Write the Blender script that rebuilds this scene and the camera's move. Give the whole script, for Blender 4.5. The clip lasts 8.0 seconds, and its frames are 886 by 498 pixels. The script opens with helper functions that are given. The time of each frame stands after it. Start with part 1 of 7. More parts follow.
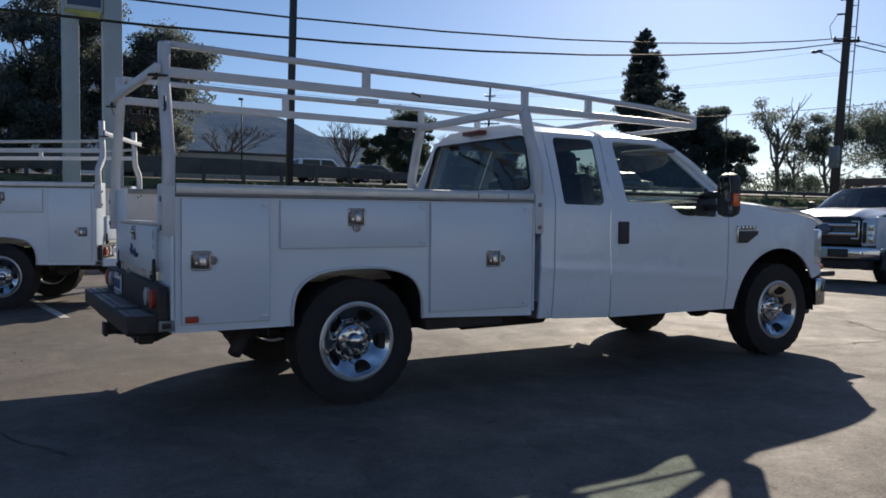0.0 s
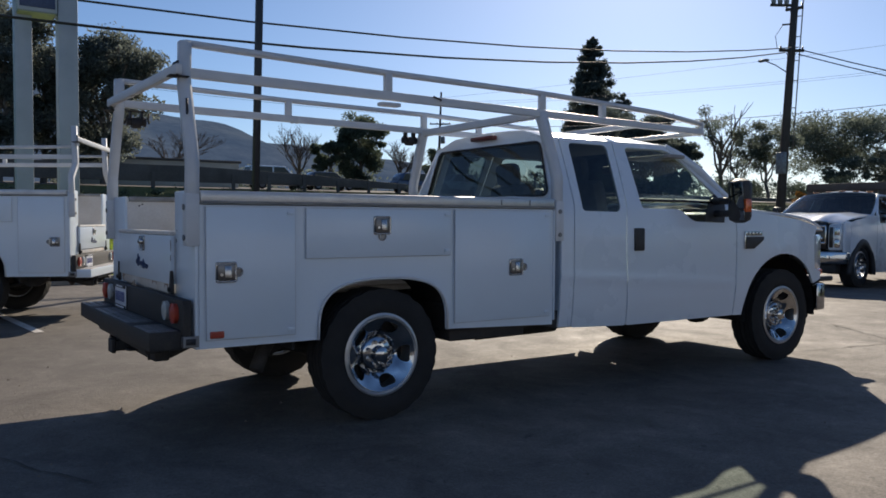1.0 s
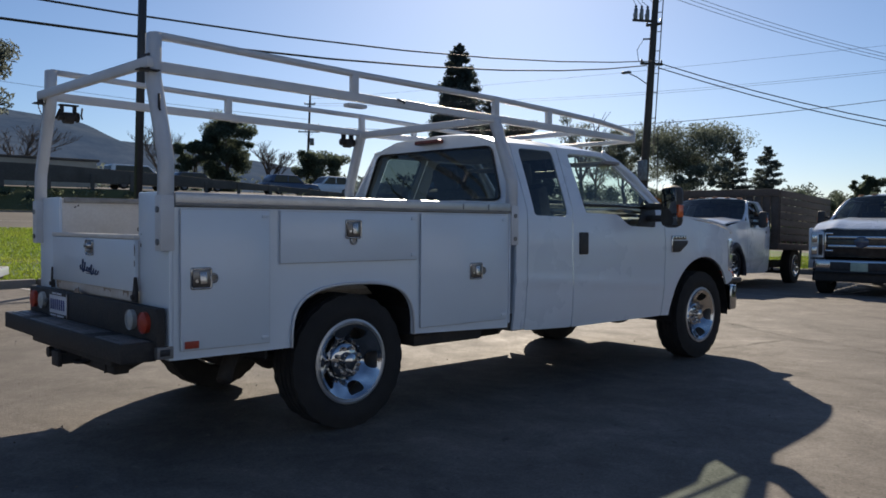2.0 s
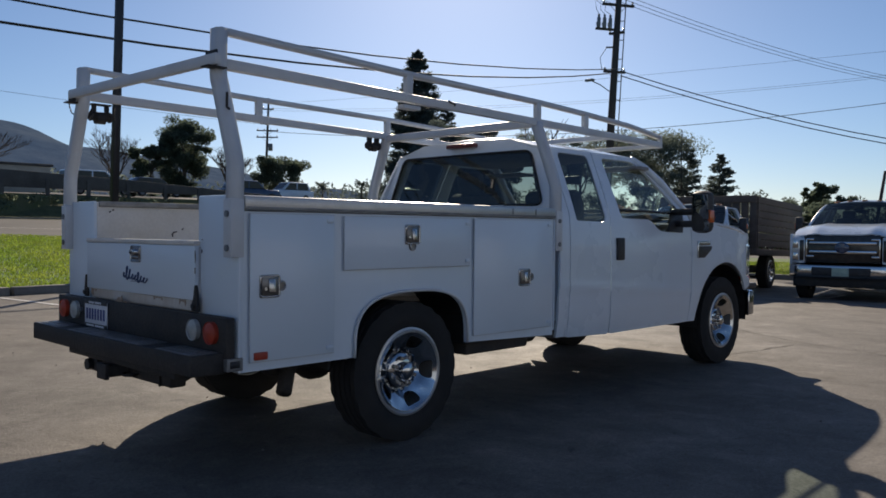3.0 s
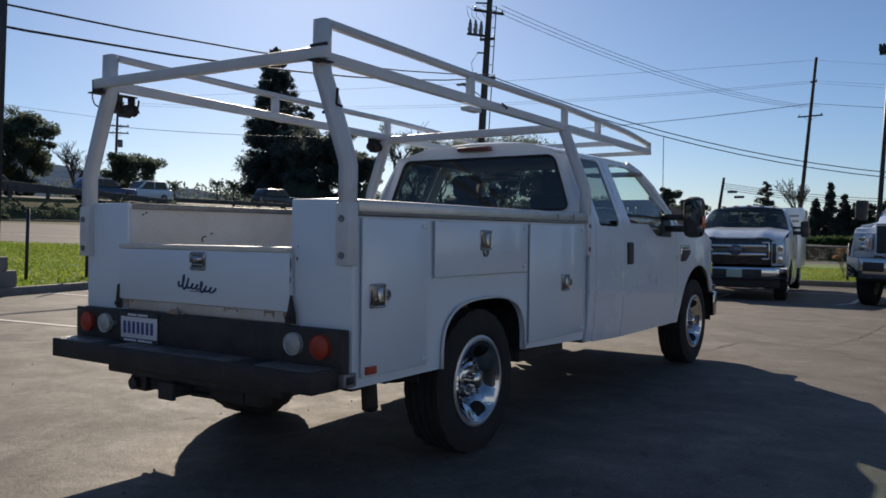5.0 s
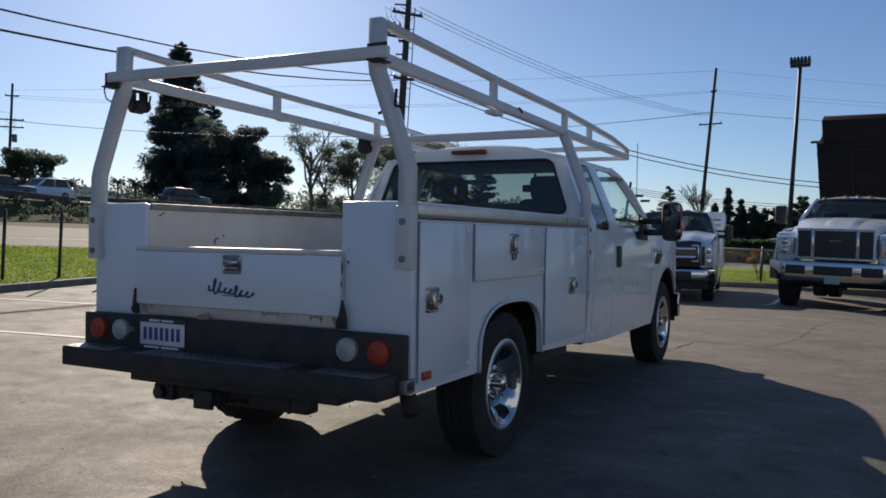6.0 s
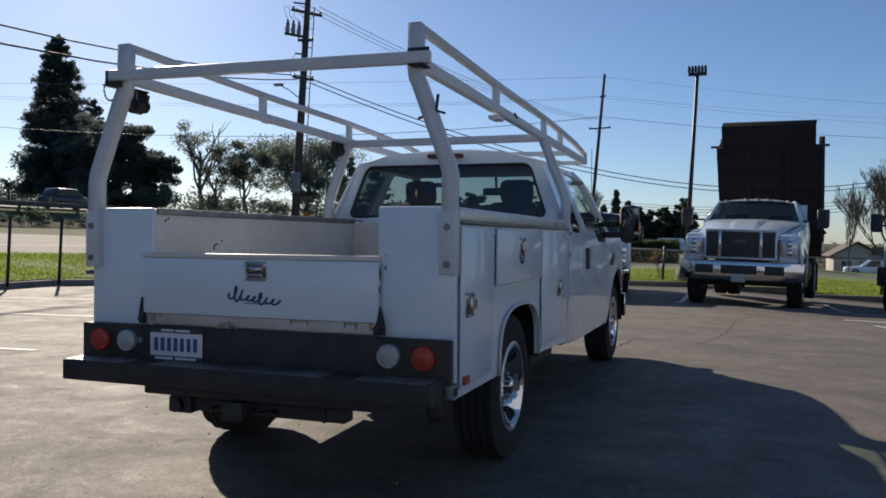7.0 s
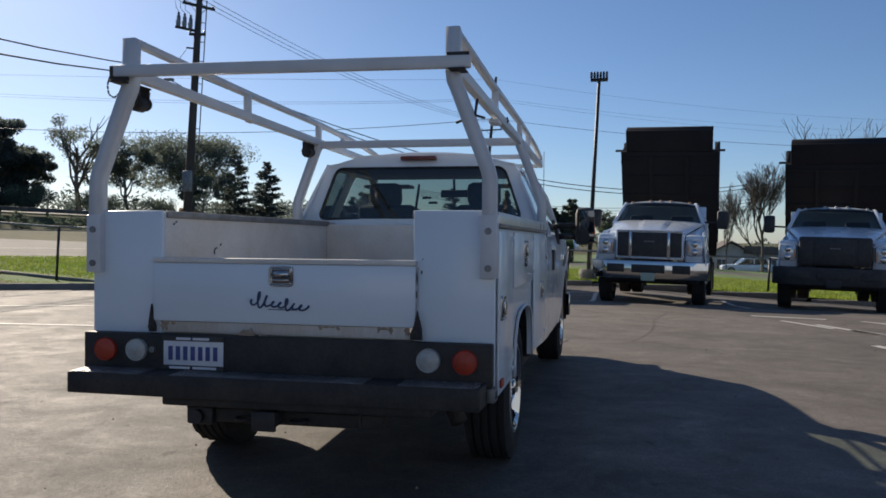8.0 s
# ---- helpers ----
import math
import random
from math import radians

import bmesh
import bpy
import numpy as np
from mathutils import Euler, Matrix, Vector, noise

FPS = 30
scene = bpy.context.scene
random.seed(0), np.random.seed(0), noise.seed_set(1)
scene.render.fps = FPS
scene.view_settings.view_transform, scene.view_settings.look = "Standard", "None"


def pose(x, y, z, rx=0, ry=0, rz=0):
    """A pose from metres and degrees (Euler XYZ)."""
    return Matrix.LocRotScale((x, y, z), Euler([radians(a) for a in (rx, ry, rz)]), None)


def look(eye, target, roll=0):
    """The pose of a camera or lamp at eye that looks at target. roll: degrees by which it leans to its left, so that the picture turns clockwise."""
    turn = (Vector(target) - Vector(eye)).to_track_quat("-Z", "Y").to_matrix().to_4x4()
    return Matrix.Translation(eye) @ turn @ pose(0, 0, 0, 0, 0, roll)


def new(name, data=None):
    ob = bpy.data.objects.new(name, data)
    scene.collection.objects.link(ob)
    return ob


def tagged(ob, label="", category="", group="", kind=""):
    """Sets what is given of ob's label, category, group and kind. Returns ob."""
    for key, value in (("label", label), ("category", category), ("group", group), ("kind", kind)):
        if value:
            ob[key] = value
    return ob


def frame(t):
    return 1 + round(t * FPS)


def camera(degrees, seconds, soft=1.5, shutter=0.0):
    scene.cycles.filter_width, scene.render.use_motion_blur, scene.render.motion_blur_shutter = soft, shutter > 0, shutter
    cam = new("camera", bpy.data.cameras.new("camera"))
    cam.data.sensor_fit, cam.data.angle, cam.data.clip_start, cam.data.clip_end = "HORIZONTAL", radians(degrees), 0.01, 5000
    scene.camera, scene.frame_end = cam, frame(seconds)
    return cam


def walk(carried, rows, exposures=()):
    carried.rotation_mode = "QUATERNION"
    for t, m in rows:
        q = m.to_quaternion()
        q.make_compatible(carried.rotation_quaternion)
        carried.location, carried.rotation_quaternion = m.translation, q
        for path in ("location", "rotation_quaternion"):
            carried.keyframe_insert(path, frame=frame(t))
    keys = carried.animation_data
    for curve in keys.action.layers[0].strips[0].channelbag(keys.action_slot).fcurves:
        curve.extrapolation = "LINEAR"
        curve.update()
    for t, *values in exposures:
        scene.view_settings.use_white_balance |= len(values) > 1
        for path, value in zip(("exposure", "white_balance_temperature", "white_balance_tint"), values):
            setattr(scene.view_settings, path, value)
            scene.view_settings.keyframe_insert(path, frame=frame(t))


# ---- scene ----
cam = camera(56.9, 8.0, 1.7)
PATH = [
    (0, (-2.103, -5.649, 1.208), (-1.104, -3.918, 1.123), 0.5),
    (0.5, (-2.26, -5.466, 1.192), (-1.159, -3.798, 1.118), 0.3),
    (1, (-2.43, -5.252, 1.211), (-1.324, -3.587, 1.143), 0.2),
    (1.5, (-2.693, -5.063, 1.218), (-1.434, -3.51, 1.152), 0.3),
    (3, (-3.237, -4.313, 1.204), (-1.796, -2.926, 1.161), 0.4),
    (3.5, (-3.446, -4.074, 1.222), (-1.913, -2.791, 1.177), 0.4),
    (4, (-3.593, -3.793, 1.205), (-1.998, -2.587, 1.166), 0.3),
    (4.5, (-3.744, -3.54, 1.215), (-2.113, -2.383, 1.178), 0.4),
    (6, (-4.213, -2.706, 1.22), (-2.435, -1.789, 1.189), 0.8),
    (6.5, (-4.374, -2.385, 1.228), (-2.52, -1.635, 1.204), 0.9),
    (7, (-4.484, -2.115, 1.23), (-2.601, -1.44, 1.205), 0.5),
    (7.5, (-4.561, -1.802, 1.243), (-2.66, -1.182, 1.217), 0.3),
    (8, (-4.668, -1.488, 1.243), (-2.711, -1.075, 1.22), 0.4),
]
EXPOSURES = [(0.0, 0.54, 6000.0, 12.0), (1.5, 0.53, 6110.0, 12.0), (3.0, 0.38, 6160.0, 12.0), (5.0, 0.38, 6130.0, 12.0), (8.0, 0.55, 6080.0, 12.0)]
walk(cam, [(t, look(eye, target, roll)) for t, eye, target, roll in PATH], EXPOSURES)

# ---------------------------------------------------------------- light
SUN_AZ, SUN_EL = 47.0, 25.2      # degrees clockwise from +y, and up
world = bpy.data.worlds.new("sky")
scene.world = world
world.use_nodes = True
wn = world.node_tree
sky = wn.nodes.new("ShaderNodeTexSky")
sky.sky_type = "NISHITA"
sky.sun_disc = False
sky.sun_elevation, sky.sun_rotation = radians(SUN_EL), radians(SUN_AZ)
sky.air_density, sky.dust_density, sky.ozone_density = 0.85, 0.32, 4.3
wn.nodes["Background"].inputs[1].default_value = 0.060
wn.links.new(sky.outputs[0], wn.nodes["Background"].inputs[0])
sun_data = bpy.data.lights.new("sun", "SUN")
sun_data.energy, sun_data.angle, sun_data.color = 3.85, radians(0.53), (1.0, 0.85, 0.64)
sun = new("sun", sun_data)
_a, _e = radians(SUN_AZ), radians(SUN_EL)
sun.matrix_world = look((60 * math.sin(_a), 60 * math.cos(_a), 60 * math.tan(_e)), (0, 0, 0))


# ---------------------------------------------------------------- materials
def material(name, base, rough=0.5, metal=0.0, second=None, scale=4.0, mix=0.5, grain=0.0, grain_scale=60.0, bump=0.0,
             bump_scale=40.0, coat=0.0, random_tint=0.0, stretch=(1, 1, 1), detail=6.0, spec=0.5, rough_var=0.0, wide=None):
    """A surface with large patches (base to second), fine grain, relief and its own gloss."""
    mat = bpy.data.materials.new(name)
    mat.use_nodes = True
    nt = mat.node_tree
    b = nt.nodes["Principled BSDF"]
    b.inputs["Roughness"].default_value = rough
    b.inputs["Metallic"].default_value = metal
    b.inputs["Specular IOR Level"].default_value = spec
    if coat:
        b.inputs["Coat Weight"].default_value = coat
        b.inputs["Coat Roughness"].default_value = 0.03
    geo = nt.nodes.new("ShaderNodeNewGeometry")
    mp = nt.nodes.new("ShaderNodeMapping")
    mp.inputs["Scale"].default_value = stretch
    nt.links.new(geo.outputs["Position"], mp.inputs["Vector"])

    def noise_node(s, d, r=0.55):
        n = nt.nodes.new("ShaderNodeTexNoise")
        n.inputs["Scale"].default_value, n.inputs["Detail"].default_value, n.inputs["Roughness"].default_value = s, d, r
        nt.links.new(mp.outputs[0], n.inputs["Vector"])
        return n

    def ramp(src, lo, hi):
        r = nt.nodes.new("ShaderNodeMapRange")
        r.inputs["From Min"].default_value, r.inputs["From Max"].default_value = lo, hi
        nt.links.new(src, r.inputs["Value"])
        return r.outputs[0]

    def blend(fac, a, c, mode="MIX"):
        x = nt.nodes.new("ShaderNodeMix")
        x.data_type, x.blend_type = "RGBA", mode
        for sock, v in ((x.inputs[0], fac), (x.inputs[6], a), (x.inputs[7], c)):
            if isinstance(v, (int, float)):
                sock.default_value = v
            elif isinstance(v, tuple):
                sock.default_value = (*v[:3], 1)
            else:
                nt.links.new(v, sock)
        return x.outputs[2]

    col = base
    if second:
        n = noise_node(scale, detail)
        f = ramp(n.outputs["Fac"], 0.5 - 0.28 * mix, 0.5 + 0.28 * mix)
        col = blend(f, base, second)
        if rough_var:
            rv = nt.nodes.new("ShaderNodeMapRange")
            rv.inputs["To Min"].default_value, rv.inputs["To Max"].default_value = rough - rough_var, rough + rough_var
            nt.links.new(n.outputs["Fac"], rv.inputs["Value"])
            nt.links.new(rv.outputs[0], b.inputs["Roughness"])
    if wide:
        n = noise_node(wide[1], 3.0)
        col = blend(ramp(n.outputs["Fac"], 0.42, 0.66), col, wide[0])
    if grain:
        n = noise_node(grain_scale, 4.0, 0.7)
        g = ramp(n.outputs["Fac"], 0.25, 0.75)
        dark = nt.nodes.new("ShaderNodeMapRange")
        dark.inputs["To Min"].default_value, dark.inputs["To Max"].default_value = 1 - grain, 1 + grain
        nt.links.new(g, dark.inputs["Value"])
        comb = nt.nodes.new("ShaderNodeCombineColor")
        for k in range(3):
            nt.links.new(dark.outputs[0], comb.inputs[k])
        col = blend(1.0, col, comb.outputs[0], "MULTIPLY")
    if random_tint:
        info = nt.nodes.new("ShaderNodeNewGeometry")
        r = nt.nodes.new("ShaderNodeMapRange")
        r.inputs["To Min"].default_value, r.inputs["To Max"].default_value = 1 - random_tint, 1 + random_tint
        nt.links.new(info.outputs["Random Per Island"], r.inputs["Value"])
        comb = nt.nodes.new("ShaderNodeCombineColor")
        for k in range(3):
            nt.links.new(r.outputs[0], comb.inputs[k])
        col = blend(1.0, col, comb.outputs[0], "MULTIPLY")
    if isinstance(col, tuple):
        b.inputs["Base Color"].default_value = (*col[:3], 1)
    else:
        nt.links.new(col, b.inputs["Base Color"])
    if bump:
        n = noise_node(bump_scale, 5.0, 0.6)
        bp = nt.nodes.new("ShaderNodeBump")
        bp.inputs["Strength"].default_value, bp.inputs["Distance"].default_value = bump, 0.02
        nt.links.new(n.outputs["Fac"], bp.inputs["Height"])
        nt.links.new(bp.outputs[0], b.inputs["Normal"])
    return mat


def stained(mat, scale=1.6, depth=0.30, speck=9.0):
    """Adds blotches, streaks and small dark spots to a ground material."""
    nt = mat.node_tree
    b = nt.nodes["Principled BSDF"]
    src = b.inputs["Base Color"].links[0].from_socket
    geo = nt.nodes.new("ShaderNodeNewGeometry")
    fac = None
    for s, d, lo, hi, a, z in ((scale, 9.0, 0.36, 0.66, 1 - depth, 1 + depth), (speck, 3.0, 0.30, 0.38, 0.66, 1.0), (48.0, 2.0, 0.35, 0.65, 0.87, 1.15),
                               (4.2, 12.0, 0.50, 0.64, 0.97, 1.18), (15.0, 6.0, 0.56, 0.68, 0.98, 1.15), (0.5, 7.0, 0.35, 0.62, 0.90, 1.08)):
        n = nt.nodes.new("ShaderNodeTexNoise")
        n.inputs["Scale"].default_value, n.inputs["Detail"].default_value, n.inputs["Roughness"].default_value = s, d, 0.72
        n.inputs["Distortion"].default_value = 0.6
        mp = nt.nodes.new("ShaderNodeMapping")
        mp.inputs["Scale"].default_value = (1.0, 0.8 if s == scale else 1.0, 1.0)
        nt.links.new(geo.outputs["Position"], mp.inputs["Vector"])
        nt.links.new(mp.outputs[0], n.inputs["Vector"])
        r = nt.nodes.new("ShaderNodeMapRange")
        for k, v in enumerate((lo, hi, a, z)):
            r.inputs[k + 1].default_value = v
        nt.links.new(n.outputs["Fac"], r.inputs[0])
        if fac is None:
            fac = r.outputs[0]
        else:
            m = nt.nodes.new("ShaderNodeMath")
            m.operation = "MULTIPLY"
            nt.links.new(fac, m.inputs[0])
            nt.links.new(r.outputs[0], m.inputs[1])
            fac = m.outputs[0]
    c = nt.nodes.new("ShaderNodeVectorMath")
    c.operation = "SCALE"
    nt.links.new(src, c.inputs[0])
    nt.links.new(fac, c.inputs["Scale"])
    nt.links.new(c.outputs[0], b.inputs["Base Color"])
    g = nt.nodes.new("ShaderNodeMapRange")
    for k, v in enumerate((0.6, 1.5, 0.86, 0.69)):
        g.inputs[k + 1].default_value = v
    nt.links.new(fac, g.inputs[0])
    nt.links.new(g.outputs[0], b.inputs["Roughness"])
    return mat


def pane_material(name, tint, gloss=0.02):
    """Thin glass: what lies behind, tinted, under a Fresnel reflection."""
    mat = bpy.data.materials.new(name)
    mat.use_nodes = True
    nt = mat.node_tree
    out = nt.nodes["Material Output"]
    nt.nodes.remove(nt.nodes["Principled BSDF"])
    clear, shine, mixer, lw = (nt.nodes.new(k) for k in ("ShaderNodeBsdfTransparent", "ShaderNodeBsdfGlossy", "ShaderNodeMixShader", "ShaderNodeLayerWeight"))
    clear.inputs[0].default_value = (*tint, 1)
    shine.inputs["Roughness"].default_value = gloss
    lw.inputs["Blend"].default_value = 0.5
    power, fr = nt.nodes.new("ShaderNodeMath"), nt.nodes.new("ShaderNodeMath")
    power.operation, fr.operation = "POWER", "MULTIPLY_ADD"
    power.inputs[1].default_value = 4.5
    fr.inputs[1].default_value, fr.inputs[2].default_value = 0.85, 0.075
    nt.links.new(lw.outputs["Facing"], power.inputs[0])
    nt.links.new(power.outputs[0], fr.inputs[0])
    nt.links.new(fr.outputs[0], mixer.inputs[0])
    nt.links.new(clear.outputs[0], mixer.inputs[1])
    nt.links.new(shine.outputs[0], mixer.inputs[2])
    nt.links.new(mixer.outputs[0], out.inputs["Surface"])
    return mat


def leaf_material(name, base, second, scale=0.5, through_light=0.35):
    """Leaves that let some light through from behind."""
    mat = material(name, base, 0.7, second=second, scale=scale, random_tint=0.45, spec=0.15)
    nt = mat.node_tree
    b, out = nt.nodes["Principled BSDF"], nt.nodes["Material Output"]
    tr, mx = nt.nodes.new("ShaderNodeBsdfTranslucent"), nt.nodes.new("ShaderNodeMixShader")
    nt.links.new(b.inputs["Base Color"].links[0].from_socket, tr.inputs[0])
    mx.inputs[0].default_value = through_light
    nt.links.new(b.outputs[0], mx.inputs[1])
    nt.links.new(tr.outputs[0], mx.inputs[2])
    nt.links.new(mx.outputs[0], out.inputs["Surface"])
    return mat


M = {}
M["paint"] = material("white_paint", (0.71, 0.80, 0.88), 0.28, second=(0.70, 0.745, 0.81), scale=1.3, mix=1.2, coat=0.6, bump=0.02, bump_scale=6, rough_var=0.08)
M["body_paint"] = material("body_white_paint", (0.71, 0.80, 0.88), 0.33, second=(0.66, 0.73, 0.80), scale=2.0, mix=1.3, coat=0.4, bump=0.05, bump_scale=5, rough_var=0.1)
M["worn_paint"] = material("worn_white_paint", (0.76, 0.75, 0.72), 0.5, second=(0.58, 0.54, 0.48), scale=3.0, mix=0.9, grain=0.08, bump=0.06, bump_scale=12)
M["rack_paint"] = material("rack_white_paint", (0.68, 0.70, 0.72), 0.4, second=(0.56, 0.57, 0.58), scale=5.0, mix=1.0, bump=0.04, bump_scale=30)
M["dirty_bed"] = material("scuffed_bed", (0.55, 0.50, 0.44), 0.65, second=(0.36, 0.31, 0.26), scale=4.0, mix=1.0, grain=0.15, bump=0.2, bump_scale=30)
M["alloy"] = material("brushed_aluminium", (0.62, 0.62, 0.61), 0.38, 0.75, second=(0.45, 0.44, 0.43), scale=6.0, mix=1.2, grain=0.12, grain_scale=120, bump=0.1, bump_scale=80, rough_var=0.1)
M["chrome"] = material("chrome", (0.55, 0.56, 0.58), 0.10, 1.0, second=(0.48, 0.49, 0.50), scale=9.0, mix=1.4)
M["dull_chrome"] = material("latch_chrome", (0.50, 0.51, 0.53), 0.24, 0.95, second=(0.40, 0.39, 0.38), scale=30.0, mix=1.0)
M["black_chrome"] = material("smoked_chrome", (0.22, 0.22, 0.23), 0.30, 0.9, second=(0.10, 0.10, 0.10), scale=40.0, mix=1.0)
M["rubber"] = material("tyre_rubber", (0.022, 0.022, 0.023), 0.88, second=(0.036, 0.035, 0.034), scale=7.0, mix=1.0, bump=0.2, bump_scale=60, spec=0.3)
M["plastic"] = material("black_plastic", (0.022, 0.022, 0.024), 0.55, second=(0.04, 0.04, 0.042), scale=12.0, grain=0.2, grain_scale=200, bump=0.1, bump_scale=200)
M["gloss_black"] = material("gloss_black", (0.015, 0.015, 0.017), 0.15, second=(0.03, 0.03, 0.03), scale=10.0)
M["black_steel"] = material("worn_black_steel", (0.030, 0.030, 0.032), 0.6, second=(0.055, 0.050, 0.046), scale=8.0, mix=0.6, grain=0.2, bump=0.25, bump_scale=50, rough_var=0.15, spec=0.25)
M["tread_plate"] = material("step_plate", (0.26, 0.26, 0.27), 0.42, 0.7, second=(0.10, 0.098, 0.096), scale=10.0, mix=0.8, bump=0.5, bump_scale=90)
M["underside"] = material("oily_underside", (0.030, 0.028, 0.027), 0.8, second=(0.055, 0.046, 0.039), scale=9.0, mix=0.8, grain=0.2, bump=0.3, bump_scale=40)
M["rust"] = material("rust", (0.23, 0.16, 0.11), 0.85, second=(0.42, 0.34, 0.27), scale=60.0, mix=0.9, grain=0.2, bump=0.3, bump_scale=60)
M["rusty_sill"] = material("rust_streaked_paint", (0.64, 0.63, 0.60), 0.6, second=(0.55, 0.51, 0.46), scale=9.0, mix=0.8, grain=0.1, stretch=(1, 1, 0.25), wide=((0.50, 0.43, 0.36), 3.0))
M["red_lens"] = material("red_lens", (0.42, 0.05, 0.022), 0.45, second=(0.35, 0.04, 0.018), scale=40.0)
M["amber_lens"] = material("amber_lens", (0.80, 0.16, 0.03), 0.18, second=(0.65, 0.10, 0.02), scale=40.0, coat=0.5)
M["white_lens"] = material("white_lens", (0.42, 0.44, 0.43), 0.3, second=(0.33, 0.34, 0.33), scale=40.0, coat=0.4)
M["plate"] = material("plate_white", (0.72, 0.73, 0.76), 0.35, second=(0.60, 0.62, 0.68), scale=12.0)
M["ink"] = material("plate_blue_ink", (0.04, 0.06, 0.20), 0.5, second=(0.06, 0.08, 0.24), scale=20.0)
M["blue_decal"] = material("blue_decal", (0.018, 0.040, 0.110), 0.4, second=(0.03, 0.06, 0.15), scale=20.0)
M["green_plate"] = material("green_plate", (0.36, 0.46, 0.38), 0.5, second=(0.42, 0.52, 0.44), scale=20.0)
M["upholstery"] = material("grey_upholstery", (0.14, 0.14, 0.145), 0.9, second=(0.19, 0.19, 0.19), scale=20.0, grain=0.15, grain_scale=200)
M["headliner"] = material("cab_trim", (0.30, 0.29, 0.28), 0.9, second=(0.25, 0.24, 0.23), scale=15.0)
M["mirror"] = material("mirror_glass", (0.14, 0.15, 0.16), 0.03, 1.0, second=(0.12, 0.13, 0.14), scale=9.0)
M["tint"] = pane_material("tinted_glass", (0.26, 0.30, 0.29))
M["glass"] = pane_material("clear_glass", (0.88, 0.96, 0.92))
M["lamp_glass"] = material("headlamp_lens", (0.74, 0.77, 0.80), 0.10, 0.25, second=(0.50, 0.53, 0.56), scale=22.0, mix=1.0, coat=0.9)
M["dump_steel"] = material("dump_body_black", (0.020, 0.019, 0.022), 0.85, second=(0.028, 0.026, 0.028), scale=1.5, mix=1.0, grain=0.15, bump=0.2, bump_scale=9, spec=0.15)
M["stake_wood"] = material("weathered_stakes", (0.085, 0.068, 0.058), 0.85, second=(0.13, 0.105, 0.088), scale=5.0, mix=1.0, grain=0.25, grain_scale=40, bump=0.3, bump_scale=30, stretch=(0.3, 0.3, 1))
M["asphalt"] = material("parking_lot_asphalt", (0.126, 0.110, 0.093), 0.78, second=(0.097, 0.084, 0.071), scale=0.7, mix=1.0, grain=0.30, grain_scale=90, bump=0.30, bump_scale=60, wide=((0.157, 0.136, 0.114), 0.16), spec=0.45)
stained(M["asphalt"], 1.6, 0.28)
M["road"] = material("road_asphalt", (0.150, 0.138, 0.122), 0.85, second=(0.112, 0.104, 0.094), scale=0.35, grain=0.15, grain_scale=20, bump=0.2, bump_scale=25, spec=0.25)
M["crack"] = material("crack_filler", (0.05, 0.045, 0.04), 0.9, second=(0.10, 0.085, 0.07), scale=8.0)
M["line_paint"] = material("line_paint", (0.72, 0.70, 0.66), 0.7, second=(0.52, 0.48, 0.43), scale=6.0, mix=0.8, grain=0.2, grain_scale=70, bump=0.2)
M["kerb"] = material("kerb_concrete", (0.27, 0.25, 0.225), 0.85, second=(0.16, 0.15, 0.135), scale=2.0, mix=0.9, grain=0.2, bump=0.3, bump_scale=30)
M["soil"] = material("planter_gravel", (0.20, 0.17, 0.14), 0.95, second=(0.10, 0.085, 0.07), scale=6.0, grain=0.4, grain_scale=18, bump=0.8, bump_scale=18)
M["turf"] = material("mown_grass_soil", (0.085, 0.175, 0.03), 0.95, second=(0.125, 0.22, 0.04), scale=1.2, mix=0.8, grain=0.3, grain_scale=30, bump=0.6, bump_scale=25, wide=((0.13, 0.165, 0.03), 0.35))
M["stop_lens"] = material("dark_red_lens", (0.16, 0.035, 0.028), 0.3, second=(0.12, 0.025, 0.02), scale=20.0)
M["faded_amber"] = material("faded_amber_lens", (0.62, 0.30, 0.14), 0.35, second=(0.50, 0.22, 0.10), scale=20.0)
M["seam"] = material("dusty_seam", (0.54, 0.56, 0.59), 0.8, second=(0.44, 0.46, 0.48), scale=9.0)
M["blade"] = leaf_material("grass_blade", (0.20, 0.29, 0.035), (0.31, 0.37, 0.06), 0.9, 0.5)
M["bank_grass"] = material("rough_bank_grass", (0.115, 0.130, 0.050), 0.95, second=(0.170, 0.155, 0.080), scale=1.1, mix=0.9, grain=0.35, grain_scale=14, bump=0.6, bump_scale=9, spec=0.1)
M["dry_land"] = material("dry_land", (0.10, 0.105, 0.050), 0.95, second=(0.15, 0.14, 0.075), scale=0.05, grain=0.3, grain_scale=2.0, bump=0.4, bump_scale=2.0, spec=0.1)
M["woodland"] = material("distant_woodland", (0.030, 0.040, 0.026), 0.95, second=(0.050, 0.058, 0.036), scale=0.05, mix=0.8, grain=0.35, grain_scale=0.4, bump=1.0, bump_scale=0.2, spec=0.0)
M["hill"] = material("hazed_wooded_hills", (0.030, 0.042, 0.044), 0.95, second=(0.085, 0.092, 0.080), scale=0.020, mix=0.7, grain=0.45, grain_scale=0.10, bump=1.0, bump_scale=0.06, spec=0.0)
_b = M["hill"].node_tree.nodes["Principled BSDF"]      # blue emission stands in for the air haze before the far hills
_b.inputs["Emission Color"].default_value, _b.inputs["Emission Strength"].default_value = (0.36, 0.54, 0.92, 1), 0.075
M["barrier"] = material("weathered_barrier", (0.075, 0.068, 0.062), 0.85, second=(0.12, 0.11, 0.10), scale=0.6, grain=0.2, grain_scale=8, bump=0.2)
